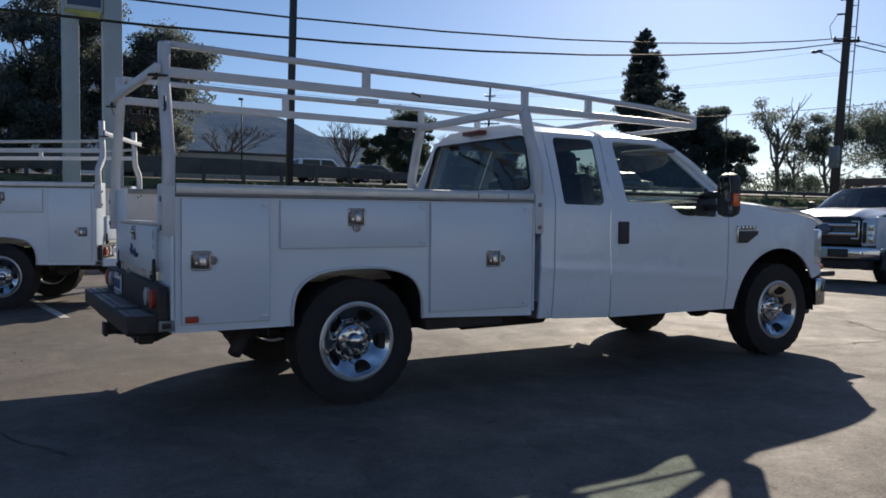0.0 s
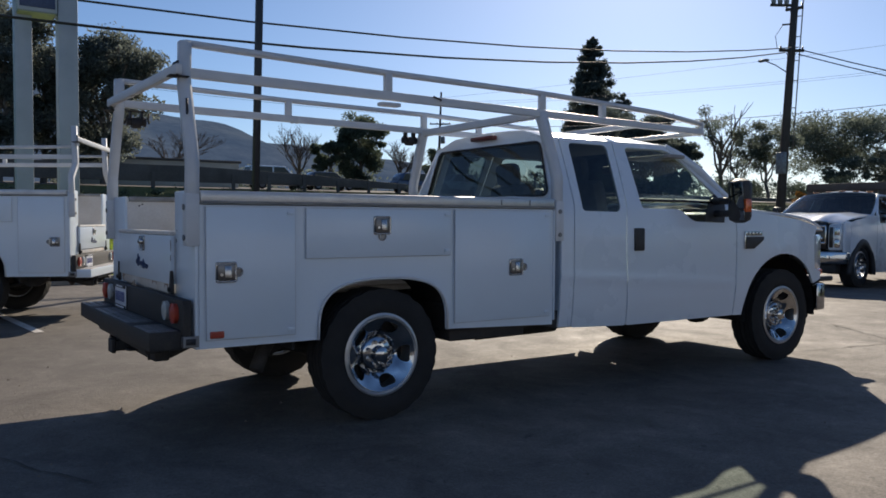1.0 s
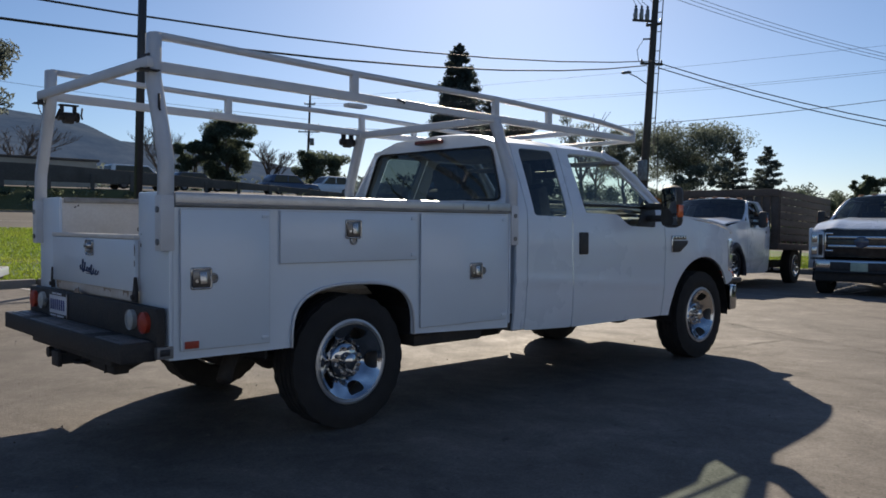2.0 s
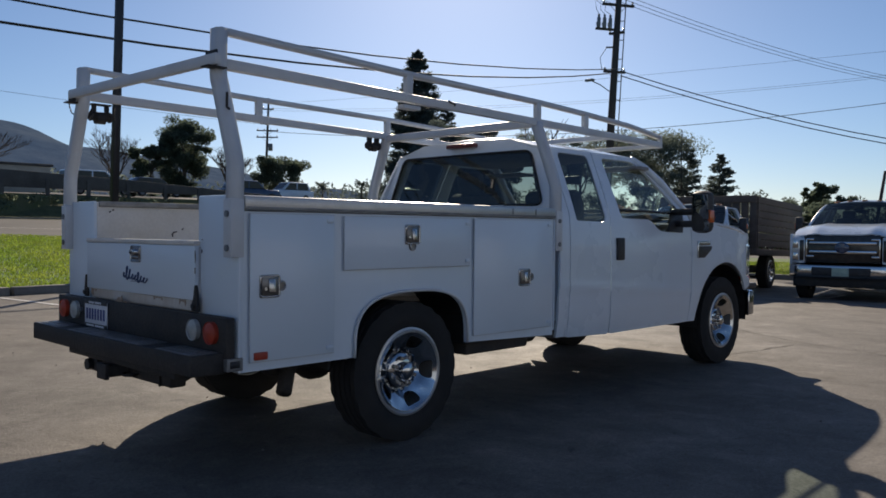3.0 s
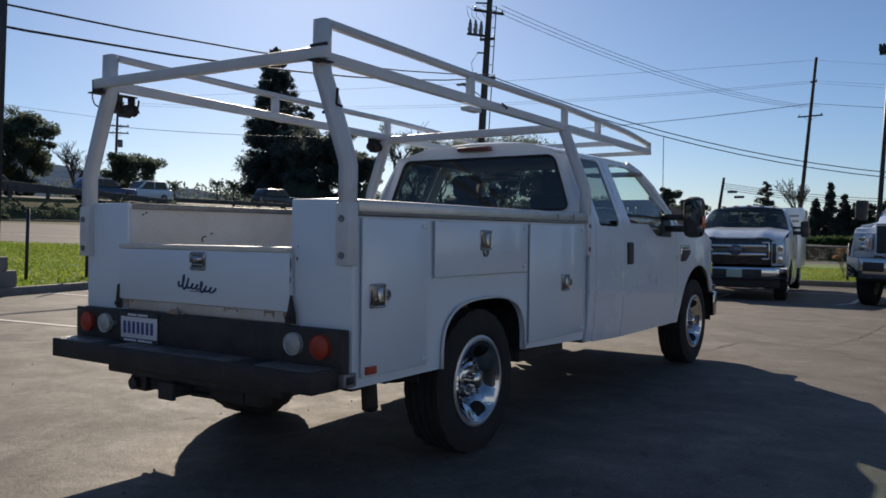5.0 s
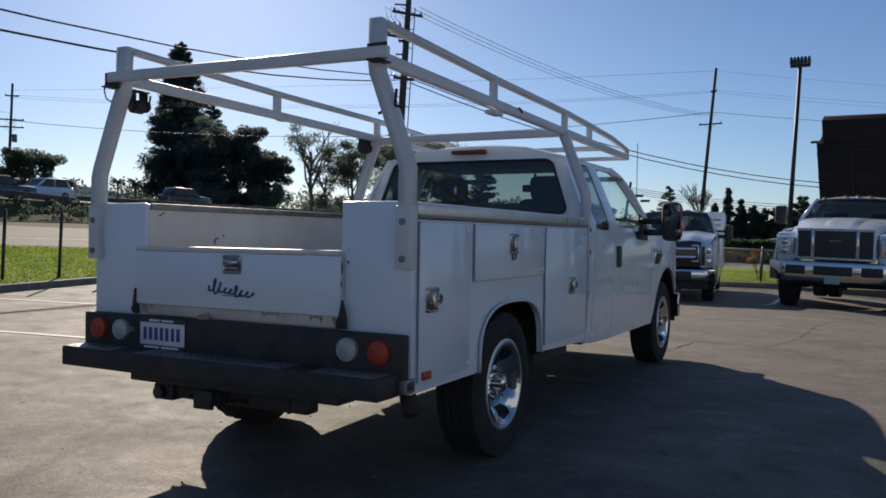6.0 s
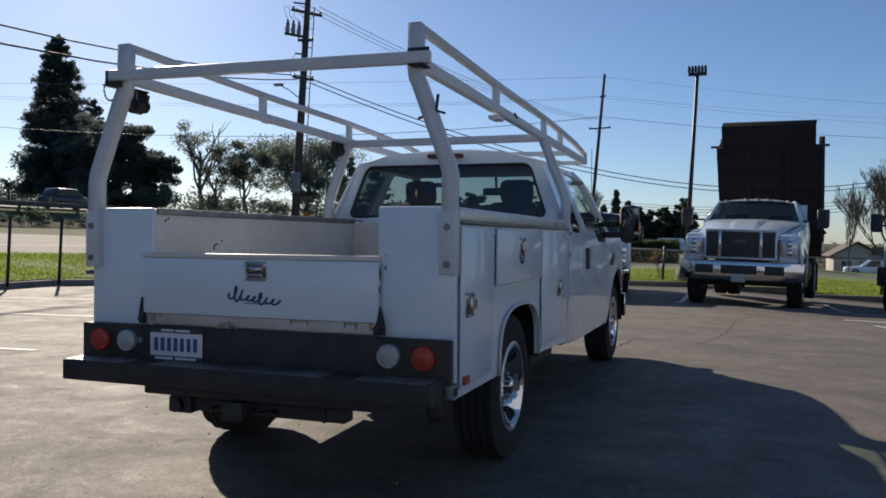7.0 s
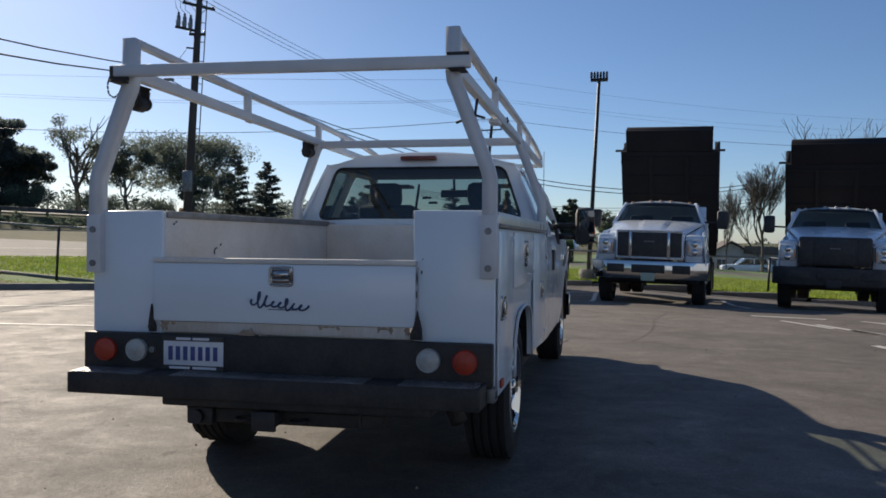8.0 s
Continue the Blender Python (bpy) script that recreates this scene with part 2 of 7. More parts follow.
M["pale_wall"] = material("pale_render", (0.50, 0.46, 0.38), 0.85, second=(0.42, 0.38, 0.31), scale=0.8, grain=0.1, grain_scale=6)
# pale blue for the added unseen walls, so their bounced light stays cool
M["bounce_wall"] = material("bounce_wall_plaster", (0.50, 0.57, 0.66), 0.8, second=(0.44, 0.50, 0.58), scale=0.6, grain=0.06, grain_scale=6)
M["pole_wood"] = material("creosoted_pole", (0.058, 0.050, 0.046), 0.9, second=(0.09, 0.075, 0.065), scale=3.0, grain=0.3, grain_scale=30, bump=0.4, bump_scale=25, stretch=(1, 1, 0.12))
M["post_steel"] = material("bronze_lamp_post", (0.026, 0.030, 0.038), 0.5, 0.2, second=(0.036, 0.040, 0.048), scale=3.0, grain=0.1)
M["soffit"] = material("pale_yellow_soffit", (0.62, 0.62, 0.36), 0.6, second=(0.52, 0.52, 0.30), scale=3.0, grain=0.06)
M["sign_steel"] = material("grey_painted_steel", (0.38, 0.42, 0.47), 0.5, second=(0.32, 0.36, 0.40), scale=1.0, grain=0.06)
M["cable"] = material("black_cable", (0.012, 0.012, 0.013), 0.7, second=(0.02, 0.02, 0.02), scale=5.0)
M["thin_cable"] = material("grey_cable", (0.10, 0.11, 0.12), 0.6, second=(0.14, 0.15, 0.16), scale=2.0)
M["ceramic"] = material("insulator", (0.10, 0.09, 0.09), 0.3, second=(0.16, 0.14, 0.13), scale=12.0)
M["galvanised"] = material("galvanised_steel", (0.30, 0.31, 0.32), 0.55, 0.7, second=(0.20, 0.20, 0.20), scale=8.0, grain=0.1)
M["bark"] = material("bark", (0.10, 0.08, 0.062), 0.95, second=(0.17, 0.14, 0.11), scale=2.0, grain=0.3, grain_scale=12, bump=0.5, bump_scale=10, stretch=(1, 1, 0.3))
M["pale_bark"] = material("eucalyptus_bark", (0.26, 0.22, 0.18), 0.9, second=(0.13, 0.105, 0.085), scale=1.6, grain=0.2, grain_scale=9, stretch=(1, 1, 0.3))
M["twig"] = material("bare_twigs", (0.075, 0.062, 0.055), 0.95, second=(0.11, 0.09, 0.08), scale=1.0)
M["leaf_euc"] = leaf_material("eucalyptus_leaf", (0.150, 0.185, 0.150), (0.21, 0.235, 0.185), 0.5, 0.68)
M["leaf_grey"] = leaf_material("grey_green_leaf", (0.135, 0.160, 0.145), (0.180, 0.200, 0.172), 0.5, 0.62)
M["leaf_dark"] = leaf_material("dark_conifer_needle", (0.120, 0.152, 0.138), (0.155, 0.180, 0.160), 0.4, 0.68)
M["leaf_mid"] = leaf_material("broad_leaf", (0.112, 0.146, 0.105), (0.155, 0.185, 0.13), 0.6, 0.66)
M["leaf_hedge"] = leaf_material("clipped_hedge_leaf", (0.055, 0.095, 0.040), (0.075, 0.115, 0.050), 0.8, 0.5)
M["leaf_autumn"] = leaf_material("autumn_leaf", (0.30, 0.15, 0.035), (0.40, 0.22, 0.05), 0.8)
M["car_dark"] = material("dark_car_paint", (0.022, 0.026, 0.035), 0.25, second=(0.03, 0.034, 0.045), scale=2.0, coat=0.7)
M["car_blue"] = material("blue_car_paint", (0.035, 0.06, 0.12), 0.25, second=(0.045, 0.07, 0.13), scale=2.0, coat=0.7)
M["roof_shingle"] = material("roof_shingle", (0.12, 0.105, 0.09), 0.9, second=(0.17, 0.15, 0.13), scale=3.0, grain=0.2, grain_scale=20)
M["house_wall"] = material("house_siding", (0.55, 0.52, 0.46), 0.8, second=(0.48, 0.45, 0.40), scale=1.0)


# ---------------------------------------------------------------- mesh tools
def link_mesh(name, bm, mat, smooth=True):
    me = bpy.data.meshes.new(name)
    if smooth:
        for f in bm.faces:
            f.smooth = True
        for e in bm.edges:
            if len(e.link_faces) == 2 and e.calc_face_angle(0) > 0.7:
                e.smooth = False
    bm.to_mesh(me)
    bm.free()
    me.materials.append(mat)
    return new(name, me)


def part(name, bm, mat, parent, label="", solid=0.0):
    """One mesh under a thing or a part."""
    if solid:
        bmesh.ops.solidify(bm, geom=bm.faces[:], thickness=solid)
        bmesh.ops.recalc_face_normals(bm, faces=bm.faces[:])
    ob = link_mesh(name, bm, mat)
    ob.parent = parent
    if label:
        ob["label"] = label
    return ob


def thing(name, label, category, m=None, group="", kind=""):
    ob = new(name)
    ob.empty_display_size = 0.2
    if m is not None:
        ob.matrix_world = m
    return tagged(ob, label, category, group, kind)


def single(name, bm, mat, label, category, group="", kind=""):
    return tagged(link_mesh(name, bm, mat), label, category, group, kind)


def box(bm, x0, x1, y0, y1, z0, z1, bevel=0.0, m=None):
    v = [bm.verts.new(p) for p in ((x0, y0, z0), (x1, y0, z0), (x1, y1, z0), (x0, y1, z0), (x0, y0, z1), (x1, y0, z1), (x1, y1, z1), (x0, y1, z1))]
    faces = [bm.faces.new([v[k] for k in q]) for q in ((3, 2, 1, 0), (4, 5, 6, 7), (0, 1, 5, 4), (1, 2, 6, 5), (2, 3, 7, 6), (3, 0, 4, 7))]
    if bevel:
        edges = list({e for f in faces for e in f.edges})
        r = bmesh.ops.bevel(bm, geom=edges, offset=bevel, segments=2, affect="EDGES", profile=0.5)
        v = list({w for f in r["faces"] for w in f.verts} | {w for w in v if w.is_valid})
    if m is not None:
        bmesh.ops.transform(bm, matrix=m, verts=[w for w in v if w.is_valid])
    return bm


def boxed(*a, **k):
    return box(bmesh.new(), *a, **k)


def tube(bm, path, r, seg=8, r1=None, cap=True, square=False):
    """A round (or square) bar along a path; r may taper to r1."""
    pts = [Vector(p) for p in path]
    n = len(pts)
    rings = []
    if square:
        seg = 4
    side = None
    for k, p in enumerate(pts):
        d = (pts[min(k + 1, n - 1)] - pts[max(k - 1, 0)]).normalized()
        if side is None:
            side = d.cross(Vector((0, 0, 1)))
            if side.length < 0.05:
                side = Vector((1, 0, 0))
        side = (side - d * side.dot(d)).normalized()
        up = side.cross(d)
        rad = r if r1 is None else r + (r1 - r) * k / (n - 1)
        ring = []
        for j in range(seg):
            a = 2 * math.pi * (j + (0.5 if square else 0)) / seg
            s = rad * (math.sqrt(2) if square else 1)
            ring.append(bm.verts.new(p + side * (math.cos(a) * s) + up * (math.sin(a) * s)))
        rings.append(ring)
    for a, b in zip(rings, rings[1:]):
        for j in range(seg):
            bm.faces.new((a[j], a[(j + 1) % seg], b[(j + 1) % seg], b[j]))
    if cap:
        bm.faces.new(rings[0][::-1])
        bm.faces.new(rings[-1])
    return bm


def lathe(bm, profile, seg=32, axis="y", at=(0, 0, 0), closed=False):
    """Turns (radius, along) pairs about an axis."""
    rings = []
    for r, h in profile:
        ring = []
        for j in range(seg):
            a = 2 * math.pi * j / seg
            c, s = r * math.cos(a), r * math.sin(a)
            p = {"y": (c, h, s), "z": (c, s, h), "x": (h, c, s)}[axis]
            ring.append(bm.verts.new(Vector(p) + Vector(at)))
        rings.append(ring)
    pairs = list(zip(rings, rings[1:])) + ([(rings[-1], rings[0])] if closed else [])
    for a, b in pairs:
        for j in range(seg):
            bm.faces.new((a[j], a[(j + 1) % seg], b[(j + 1) % seg], b[j]))
    bmesh.ops.recalc_face_normals(bm, faces=bm.faces[:])
    return bm


def disc(bm, at, r, axis="x", seg=20, depth=0.02, dome=0.0):
    prof = [(0.001, depth / 2 + dome), (r * 0.6, depth / 2 + dome * 0.75), (r * 0.93, depth / 2), (r, depth / 2 - 0.004), (r, -depth / 2), (0.001, -depth / 2)]
    return lathe(bm, prof, seg, axis, at)


def rounded(poly, radius, seg=5):
    """The polygon with rounded corners; radius is one number or one for each corner."""
    out, n = [], len(poly)
    for k in range(n):
        r = radius[k] if isinstance(radius, (list, tuple)) else radius
        p, a, b = Vector(poly[k]), Vector(poly[k - 1]), Vector(poly[(k + 1) % n])
        u, v = (a - p), (b - p)
        if r <= 0:
            out.append(tuple(p))
            continue
        t = min(r, u.length * 0.49, v.length * 0.49)
        s, e = p + u.normalized() * t, p + v.normalized() * t
        for j in range(seg + 1):
            w = j / seg
            out.append(tuple(s * (1 - w) ** 2 + p * 2 * w * (1 - w) + e * w ** 2))
    return out


def sheet(outer, holes, where, cuts_u=(), cuts_v=()):
    """A flat outline with holes, cut into strips and laid on a curved surface: where(u, v) gives the place."""
    bm = bmesh.new()
    edges = []
    for loop in (outer, *holes):
        vs = [bm.verts.new((u, v, 0)) for u, v in loop]
        edges += [bm.edges.new((vs[k], vs[(k + 1) % len(vs)])) for k in range(len(vs))]
    bmesh.ops.triangle_fill(bm, use_beauty=True, use_dissolve=False, edges=edges)
    for axis, cuts in ((0, cuts_u), (1, cuts_v)):
        for c in cuts:
            no = (1, 0, 0) if axis == 0 else (0, 1, 0)
            co = (c, 0, 0) if axis == 0 else (0, c, 0)
            bmesh.ops.bisect_plane(bm, geom=bm.verts[:] + bm.edges[:] + bm.faces[:], plane_co=co, plane_no=no)
    for v in bm.verts:
        v.co = where(v.co.x, v.co.y)
    bmesh.ops.recalc_face_normals(bm, faces=bm.faces[:])
    return bm


def grid(where, us, vs):
    bm = bmesh.new()
    rows = [[bm.verts.new(where(u, v)) for v in vs] for u in us]
    for a, b in zip(rows, rows[1:]):
        for k in range(len(vs) - 1):
            bm.faces.new((a[k], b[k], b[k + 1], a[k + 1]))
    bmesh.ops.recalc_face_normals(bm, faces=bm.faces[:])
    return bm


def steps(a, b, n):
    return [a + (b - a) * k / n for k in range(n + 1)]


def prism(bm, outline, lo, hi, axis="y", bevel=0.0):
    """An outline in the two other axes, pulled from lo to hi along one."""
    def at(u, v, h):
        return {"y": (u, h, v), "x": (h, u, v), "z": (u, v, h)}[axis]
    a = [bm.verts.new(at(u, v, lo)) for u, v in outline]
    b = [bm.verts.new(at(u, v, hi)) for u, v in outline]
    n = len(a)
    fs = [bm.faces.new(a), bm.faces.new(b[::-1])]
    for k in range(n):
        fs.append(bm.faces.new((a[k], b[k], b[(k + 1) % n], a[(k + 1) % n])))
    bmesh.ops.recalc_face_normals(bm, faces=fs)
    if bevel:
        bmesh.ops.bevel(bm, geom=[e for f in fs[:2] if f.is_valid for e in f.edges], offset=bevel, segments=2, affect="EDGES", profile=0.5)
    return bm


# ---------------------------------------------------------------- wheels
def wheel(owner, at, side, radius=0.40, width=0.25, rim=0.242, holes=5, name="wheel", rim_mat="chrome", dual=False):
    """A tyre with grooved tread, and a dished rim with round-cornered windows, lug nuts and a hub cap. side: -1 or 1, the way it faces."""
    s = side
    w = width / 2
    hub = new(name)
    hub.parent = owner
    hub.location = at
    prof = [(rim - 0.006, -w * 0.72), (rim + 0.012, -w * 0.9), (rim + 0.07, -w), (radius - 0.05, -w * 0.98), (radius - 0.018, -w * 0.86)]
    for k in range(5):
        c = -w * 0.72 + k * w * 0.36
        prof += [(radius, c - w * 0.12), (radius, c + w * 0.12)]
        if k < 4:
            prof += [(radius - 0.012, c + w * 0.14), (radius - 0.012, c + w * 0.22)]
    prof += [(radius - 0.018, w * 0.86), (radius - 0.05, w * 0.98), (rim + 0.07, w), (rim + 0.012, w * 0.9), (rim - 0.006, w * 0.72)]
    bm = lathe(bmesh.new(), prof, 96, "y", closed=True)
    for v in bm.verts:
        r = math.hypot(v.co.x, v.co.z)
        if r > radius - 0.03 and abs(v.co.y) > w * 0.5:
            block = math.floor(math.atan2(v.co.z, v.co.x) / (2 * math.pi) * 48 + 0.5) % 2
            f = 1 - 0.006 * block / r
            v.co.x, v.co.z = v.co.x * f, v.co.z * f
    part("tyre", bm, M["rubber"], hub)
    o = s * w
    face = o * 0.55 if not dual else -o * 0.2
    # lip and barrel
    lip = [(rim - 0.018, face * 0.9), (rim - 0.022, o * 0.80), (rim - 0.013, o * 0.93), (rim - 0.002, o * 0.98), (rim + 0.012, o * 0.94), (rim + 0.004, o * 0.80), (rim - 0.012, -o * 0.8), (rim - 0.018, -o * 0.8)]
    part("rim", lathe(bmesh.new(), lip, 64, "y", closed=True), M["alloy"], hub, "dull silver rim edge")

    def dish(u, v):
        r = math.hypot(u, v)
        if r < 1e-6:
            return Vector((u, face, v))
        t = r / (rim - 0.018)
        d = face + s * 0.085 * (max(0.0, t - 0.44) / 0.56) ** 0.9 - s * 0.030 - s * 0.035 * max(0.0, min(1.0, (0.50 - t) / 0.05))
        ribs = 0.013 * s * math.cos(holes * (math.atan2(v, u) + 2 * math.pi * 0.04 / holes) + math.pi) * max(0.0, 1 - abs(t - 0.68) / 0.3)
        return Vector((u, d + ribs, v))
    outer = [((rim - 0.018) * math.cos(a), (rim - 0.018) * math.sin(a)) for a in steps(0, 2 * math.pi, 48)[:-1]]
    cuts = []
    for k in range(holes):
        a0 = 2 * math.pi * (k - 0.04) / holes
        wide = math.pi / holes
        r0, r1 = rim * 0.585, rim * 0.87
        quad = [(r0 * math.cos(a0 - wide * 0.47), r0 * math.sin(a0 - wide * 0.47)), (r1 * math.cos(a0 - wide * 0.47), r1 * math.sin(a0 - wide * 0.47)),
                (r1 * math.cos(a0 + wide * 0.47), r1 * math.sin(a0 + wide * 0.47)), (r0 * math.cos(a0 + wide * 0.47), r0 * math.sin(a0 + wide * 0.47))]
        cuts.append(rounded(quad, 0.034 if holes < 6 else r0 * wide * 0.3, 5))
    sp = sheet(outer, cuts, dish, steps(-0.21, 0.21, 14), steps(-0.21, 0.21, 14))
    part("spokes", sp, M[rim_mat], hub, solid=0.012)
    cap = lathe(bmesh.new(), [(0.001, face + s * 0.055), (0.030, face + s * 0.053), (0.044, face + s * 0.044), (0.050, face - s * 0.005), (0.092, face - s * 0.010), (0.100, face - s * 0.016), (0.102, face - s * 0.05)], 28, "y")
    part("hub_cap", cap, M[rim_mat], hub)
    first = None
    for k in range(8):
        a = 2 * math.pi * (k + 0.5) / 8
        if first is None:
            first = part("lug_nut", disc(bmesh.new(), (0, 0, 0), 0.012, "y", 8, 0.045), M["dull_chrome"], hub)
            nut = first
        else:
            nut = new("lug_nut", first.data)
            nut.parent = hub
        nut.location = (0.078 * math.cos(a), face + s * 0.002, 0.078 * math.sin(a))
    back = lathe(bmesh.new(), [(0.02, face - s * 0.06), (rim * 0.62, face - s * 0.06), (rim * 0.66, face - s * 0.09), (rim - 0.02, face - s * 0.10)], 28, "y")
    part("brake_disc", back, M["underside"], hub)
    return hub


def band(bm, line, y0, y1):
    """A strip that follows a line of (x, z) from y0 to y1."""
    a = [bm.verts.new((x, y0, z)) for x, z in line]
    b = [bm.verts.new((x, y1, z)) for x, z in line]
    for k in range(len(line) - 1):
        bm.faces.new((a[k], a[k + 1], b[k + 1], b[k]))
    return bm


# ---------------------------------------------------------------- the extended cab
WZ = ([0.38, 0.46, 0.60, 0.80, 1.00, 1.12, 1.25, 1.33, 1.45, 1.60, 1.75, 1.83], [0.925, 0.945, 0.965, 0.975, 0.980, 0.977, 0.965, 0.955, 0.905, 0.840, 0.772, 0.735])


def half_width(x, z):
    w = float(np.interp(z, *WZ))
    if 1.3 < x < 3.4:
        w += 0.008 * max(0.0, 1 - abs(z - 0.835 + 0.062 * (x - 1.3)) / 0.05)      # crease low on the doors
    if x > 3.3:
        w -= 0.05 * max(0.0, (x - 4.1) / 0.6) ** 2 * (1 if x > 4.1 else 0)
        flare = math.exp(-((math.hypot(x - 3.96, z - 0.42) - 0.56) / 0.055) ** 2)
        w += 0.012 * flare
    return w


ZCUT = [0.60, 0.65, 0.68, 0.71, 0.74, 0.77, 0.80, 0.83, 0.86, 0.89, 0.95, 1.12, 1.25, 1.33, 1.45, 1.60, 1.72]


def cab(t, paint, extended=True, mirrors=True):
    dx = 0.0 if extended else 0.545      # a regular cab ends behind the front door
    for s in (-1, 1):
        def on(u, v, s=s):
            return Vector((u, s * half_width(u, v), v))
        corner = [(1.40, 0.47), (1.514, 0.47), (1.514, 1.1), (1.565, 1.825), (1.50, 1.825), (1.40, 1.40)]
        part("cab_corner", sheet([(x + dx, z) for x, z in corner], [], on, (1.45 + dx,), ZCUT), paint, t, solid=0.02)
        qwin = rounded([(1.605, 1.288), (1.988, 1.283), (2.035, 1.79), (1.648, 1.79)], 0.045)
        door = [(1.523, 0.46), (2.064, 0.44), (2.030, 1.1), (2.105, 1.825), (1.573, 1.825), (1.523, 1.1)]
        if extended:
            rear = part("rear_door", sheet(rounded(door, [0.02, 0.02, 0, 0.01, 0.01, 0]), [qwin], on, steps(1.6, 2.05, 5), ZCUT), paint, t, solid=0.02)
            part("quarter_window", sheet(qwin, [], lambda u, v, s=s: Vector((u, s * (half_width(u, v) - 0.008), v)), (), ZCUT), M["tint"], rear, "dark tinted side glass")
        win = rounded([(2.215, 1.315), (2.64, 1.31), (2.79, 1.215), (3.16, 1.205), (3.195, 1.37), (2.82, 1.715), (2.69, 1.785), (2.225, 1.785)], [0.03, 0.05, 0.06, 0.02, 0.03, 0.08, 0.06, 0.04])
        fdoor = [(2.074, 0.44), (3.312, 0.44), (3.312, 1.30), (3.265, 1.375), (2.87, 1.745), (2.70, 1.825), (2.115, 1.825), (2.040, 1.1)]
        front = part("front_door", sheet(rounded(fdoor, [0.02, 0.02, 0, 0, 0.06, 0.04, 0.01, 0]), [win], on, steps(2.15, 3.25, 11), ZCUT), paint, t, solid=0.02)
        part("side_window", sheet(win, [], lambda u, v, s=s: Vector((u, s * (half_width(u, v) - 0.010), v)), (), ZCUT), M["glass"], front, "clear side glass")
        trim = bmesh.new()
        tube(trim, [on(2.215, 1.375), on(2.70, 1.375), on(3.15, 1.365)], 0.012, 6)
        part("window_seal", trim, M["gloss_black"], front)
        sail = sheet([(2.92, 1.215), (3.16, 1.208), (3.19, 1.36), (3.10, 1.44), (3.0, 1.36)], [], lambda u, v, s=s: Vector((u, s * (half_width(u, v) + 0.006), v)), (), (1.25, 1.33))
        part("mirror_sail", sail, M["plastic"], front, solid=0.02)
        h = boxed(2.115, 2.215, -0.014, 0.014, 0.995, 1.165, 0.01, pose(0, s * 0.982, 0))
        part("door_handle", h, M["plastic"], front, "black door handle")
        fx = [(3.96 + 0.535 * math.cos(a), 0.42 + 0.52 * math.sin(a)) for a in steps(radians(178), radians(28), 18)]
        fender = [(3.322, 0.44), *fx, (4.58, 0.70), (4.58, 0.765), (4.46, 0.80), (4.43, 1.08), (4.50, 1.175), (4.2, 1.235), (3.45, 1.315), (3.322, 1.315)]
        fen = part("front_fender", sheet(fender, [], on, steps(3.5, 4.6, 9), (0.6, 0.7, 0.8, 0.88, 0.95, 1.03, 1.12, 1.2)), paint, t, solid=0.02)
        vent = bmesh.new()
        prism(vent, [(3.425, 1.09), (3.66, 1.09), (3.655, 1.06), (3.53, 0.99), (3.425, 0.99)], s * 0.985 - 0.012, s * 0.985 + 0.012, "y", 0.004)
        part("fender_vent", vent, M["plastic"], fen, "black fender vent")
        bars = boxed(3.408, 3.424, s * 0.985 - 0.008, s * 0.985 + 0.008, 0.99, 1.135, 0.003)
        for k in range(5):
            box(bars, 3.42 + k * 0.046, 3.452 + k * 0.046, -0.008, 0.008, 1.10, 1.135, 0.003, pose(0, s * 0.985, 0))
        part("fender_badge", bars, M["chrome"], fen, "small chrome badge bars")
        pil = bmesh.new()
        tube(pil, [(3.40, s * 0.925, 1.32), (3.22, s * 0.895, 1.45), (3.0, s * 0.845, 1.63), (2.84, s * 0.785, 1.745), (2.72, s * 0.725, 1.812)], 0.030, 8)
        part("windscreen_pillar", pil, paint, t)
        liner = bmesh.new()
        arc = [(3.96 + 0.50 * math.cos(a), 0.42 + 0.50 * math.sin(a)) for a in steps(radians(185), radians(-5), 16)]
        band(liner, arc, s * 0.96, s * 0.55)
        part("wheel_liner", liner, M["plastic"], fen, solid=0.01)
        if mirrors:
            mir = part("door_mirror", boxed(2.975, 3.105, s * 1.208 - 0.088, s * 1.208 + 0.088, 1.205, 1.550, 0.055), M["plastic"], t, "large black towing mirror")
            tilt = Matrix.Translation((2.972, s * 1.225, 1.42)) @ Matrix.Rotation(radians(-7), 4, "Y") @ Matrix.Rotation(radians(s * 6), 4, "Z")
            part("mirror_glass", boxed(-0.006, 0.001, -0.070, 0.070, -0.10, 0.10, 0.002, tilt), M["mirror"], mir)
            part("lower_mirror_glass", boxed(-0.006, 0.001, -0.070, 0.070, -0.195, -0.115, 0.002, tilt), M["mirror"], mir)
            part("mirror_marker", boxed(2.99, 3.06, s * 1.288 - 0.014, s * 1.288 + 0.014, 1.29, 1.39, 0.006), M["amber_lens"], mir, "amber side marker")
            arm = bmesh.new()
            for z in (1.28, 1.38):
                tube(arm, [(3.06, s * 0.93, z), (3.06, s * 1.15, z)], 0.028, 8)
            part("mirror_arm", arm, M["plastic"], mir)
    # roof
    def roof_at(u, v):
        f = min(1.0, (u - 1.47 - dx) / 0.10, (2.78 - u) / 0.25)
        f = max(f, 0.0) ** 0.5
        return Vector((u, v * 0.738, 1.823 + (0.035 + 0.072 * f) * (1 - abs(v) ** 2.4)))
    part("roof", grid(roof_at, steps(1.475 + dx, 2.755, 24), [math.sin(a) for a in steps(-math.pi / 2, math.pi / 2, 24)]), paint, t, solid=0.02)
    # back panel and window
    def back_at(u, v):
        return Vector((1.395 + dx + 0.08 * max(0.0, v - 1.38) / 0.5 + 0.085 * (abs(u) / 0.95) ** 5, u, v))
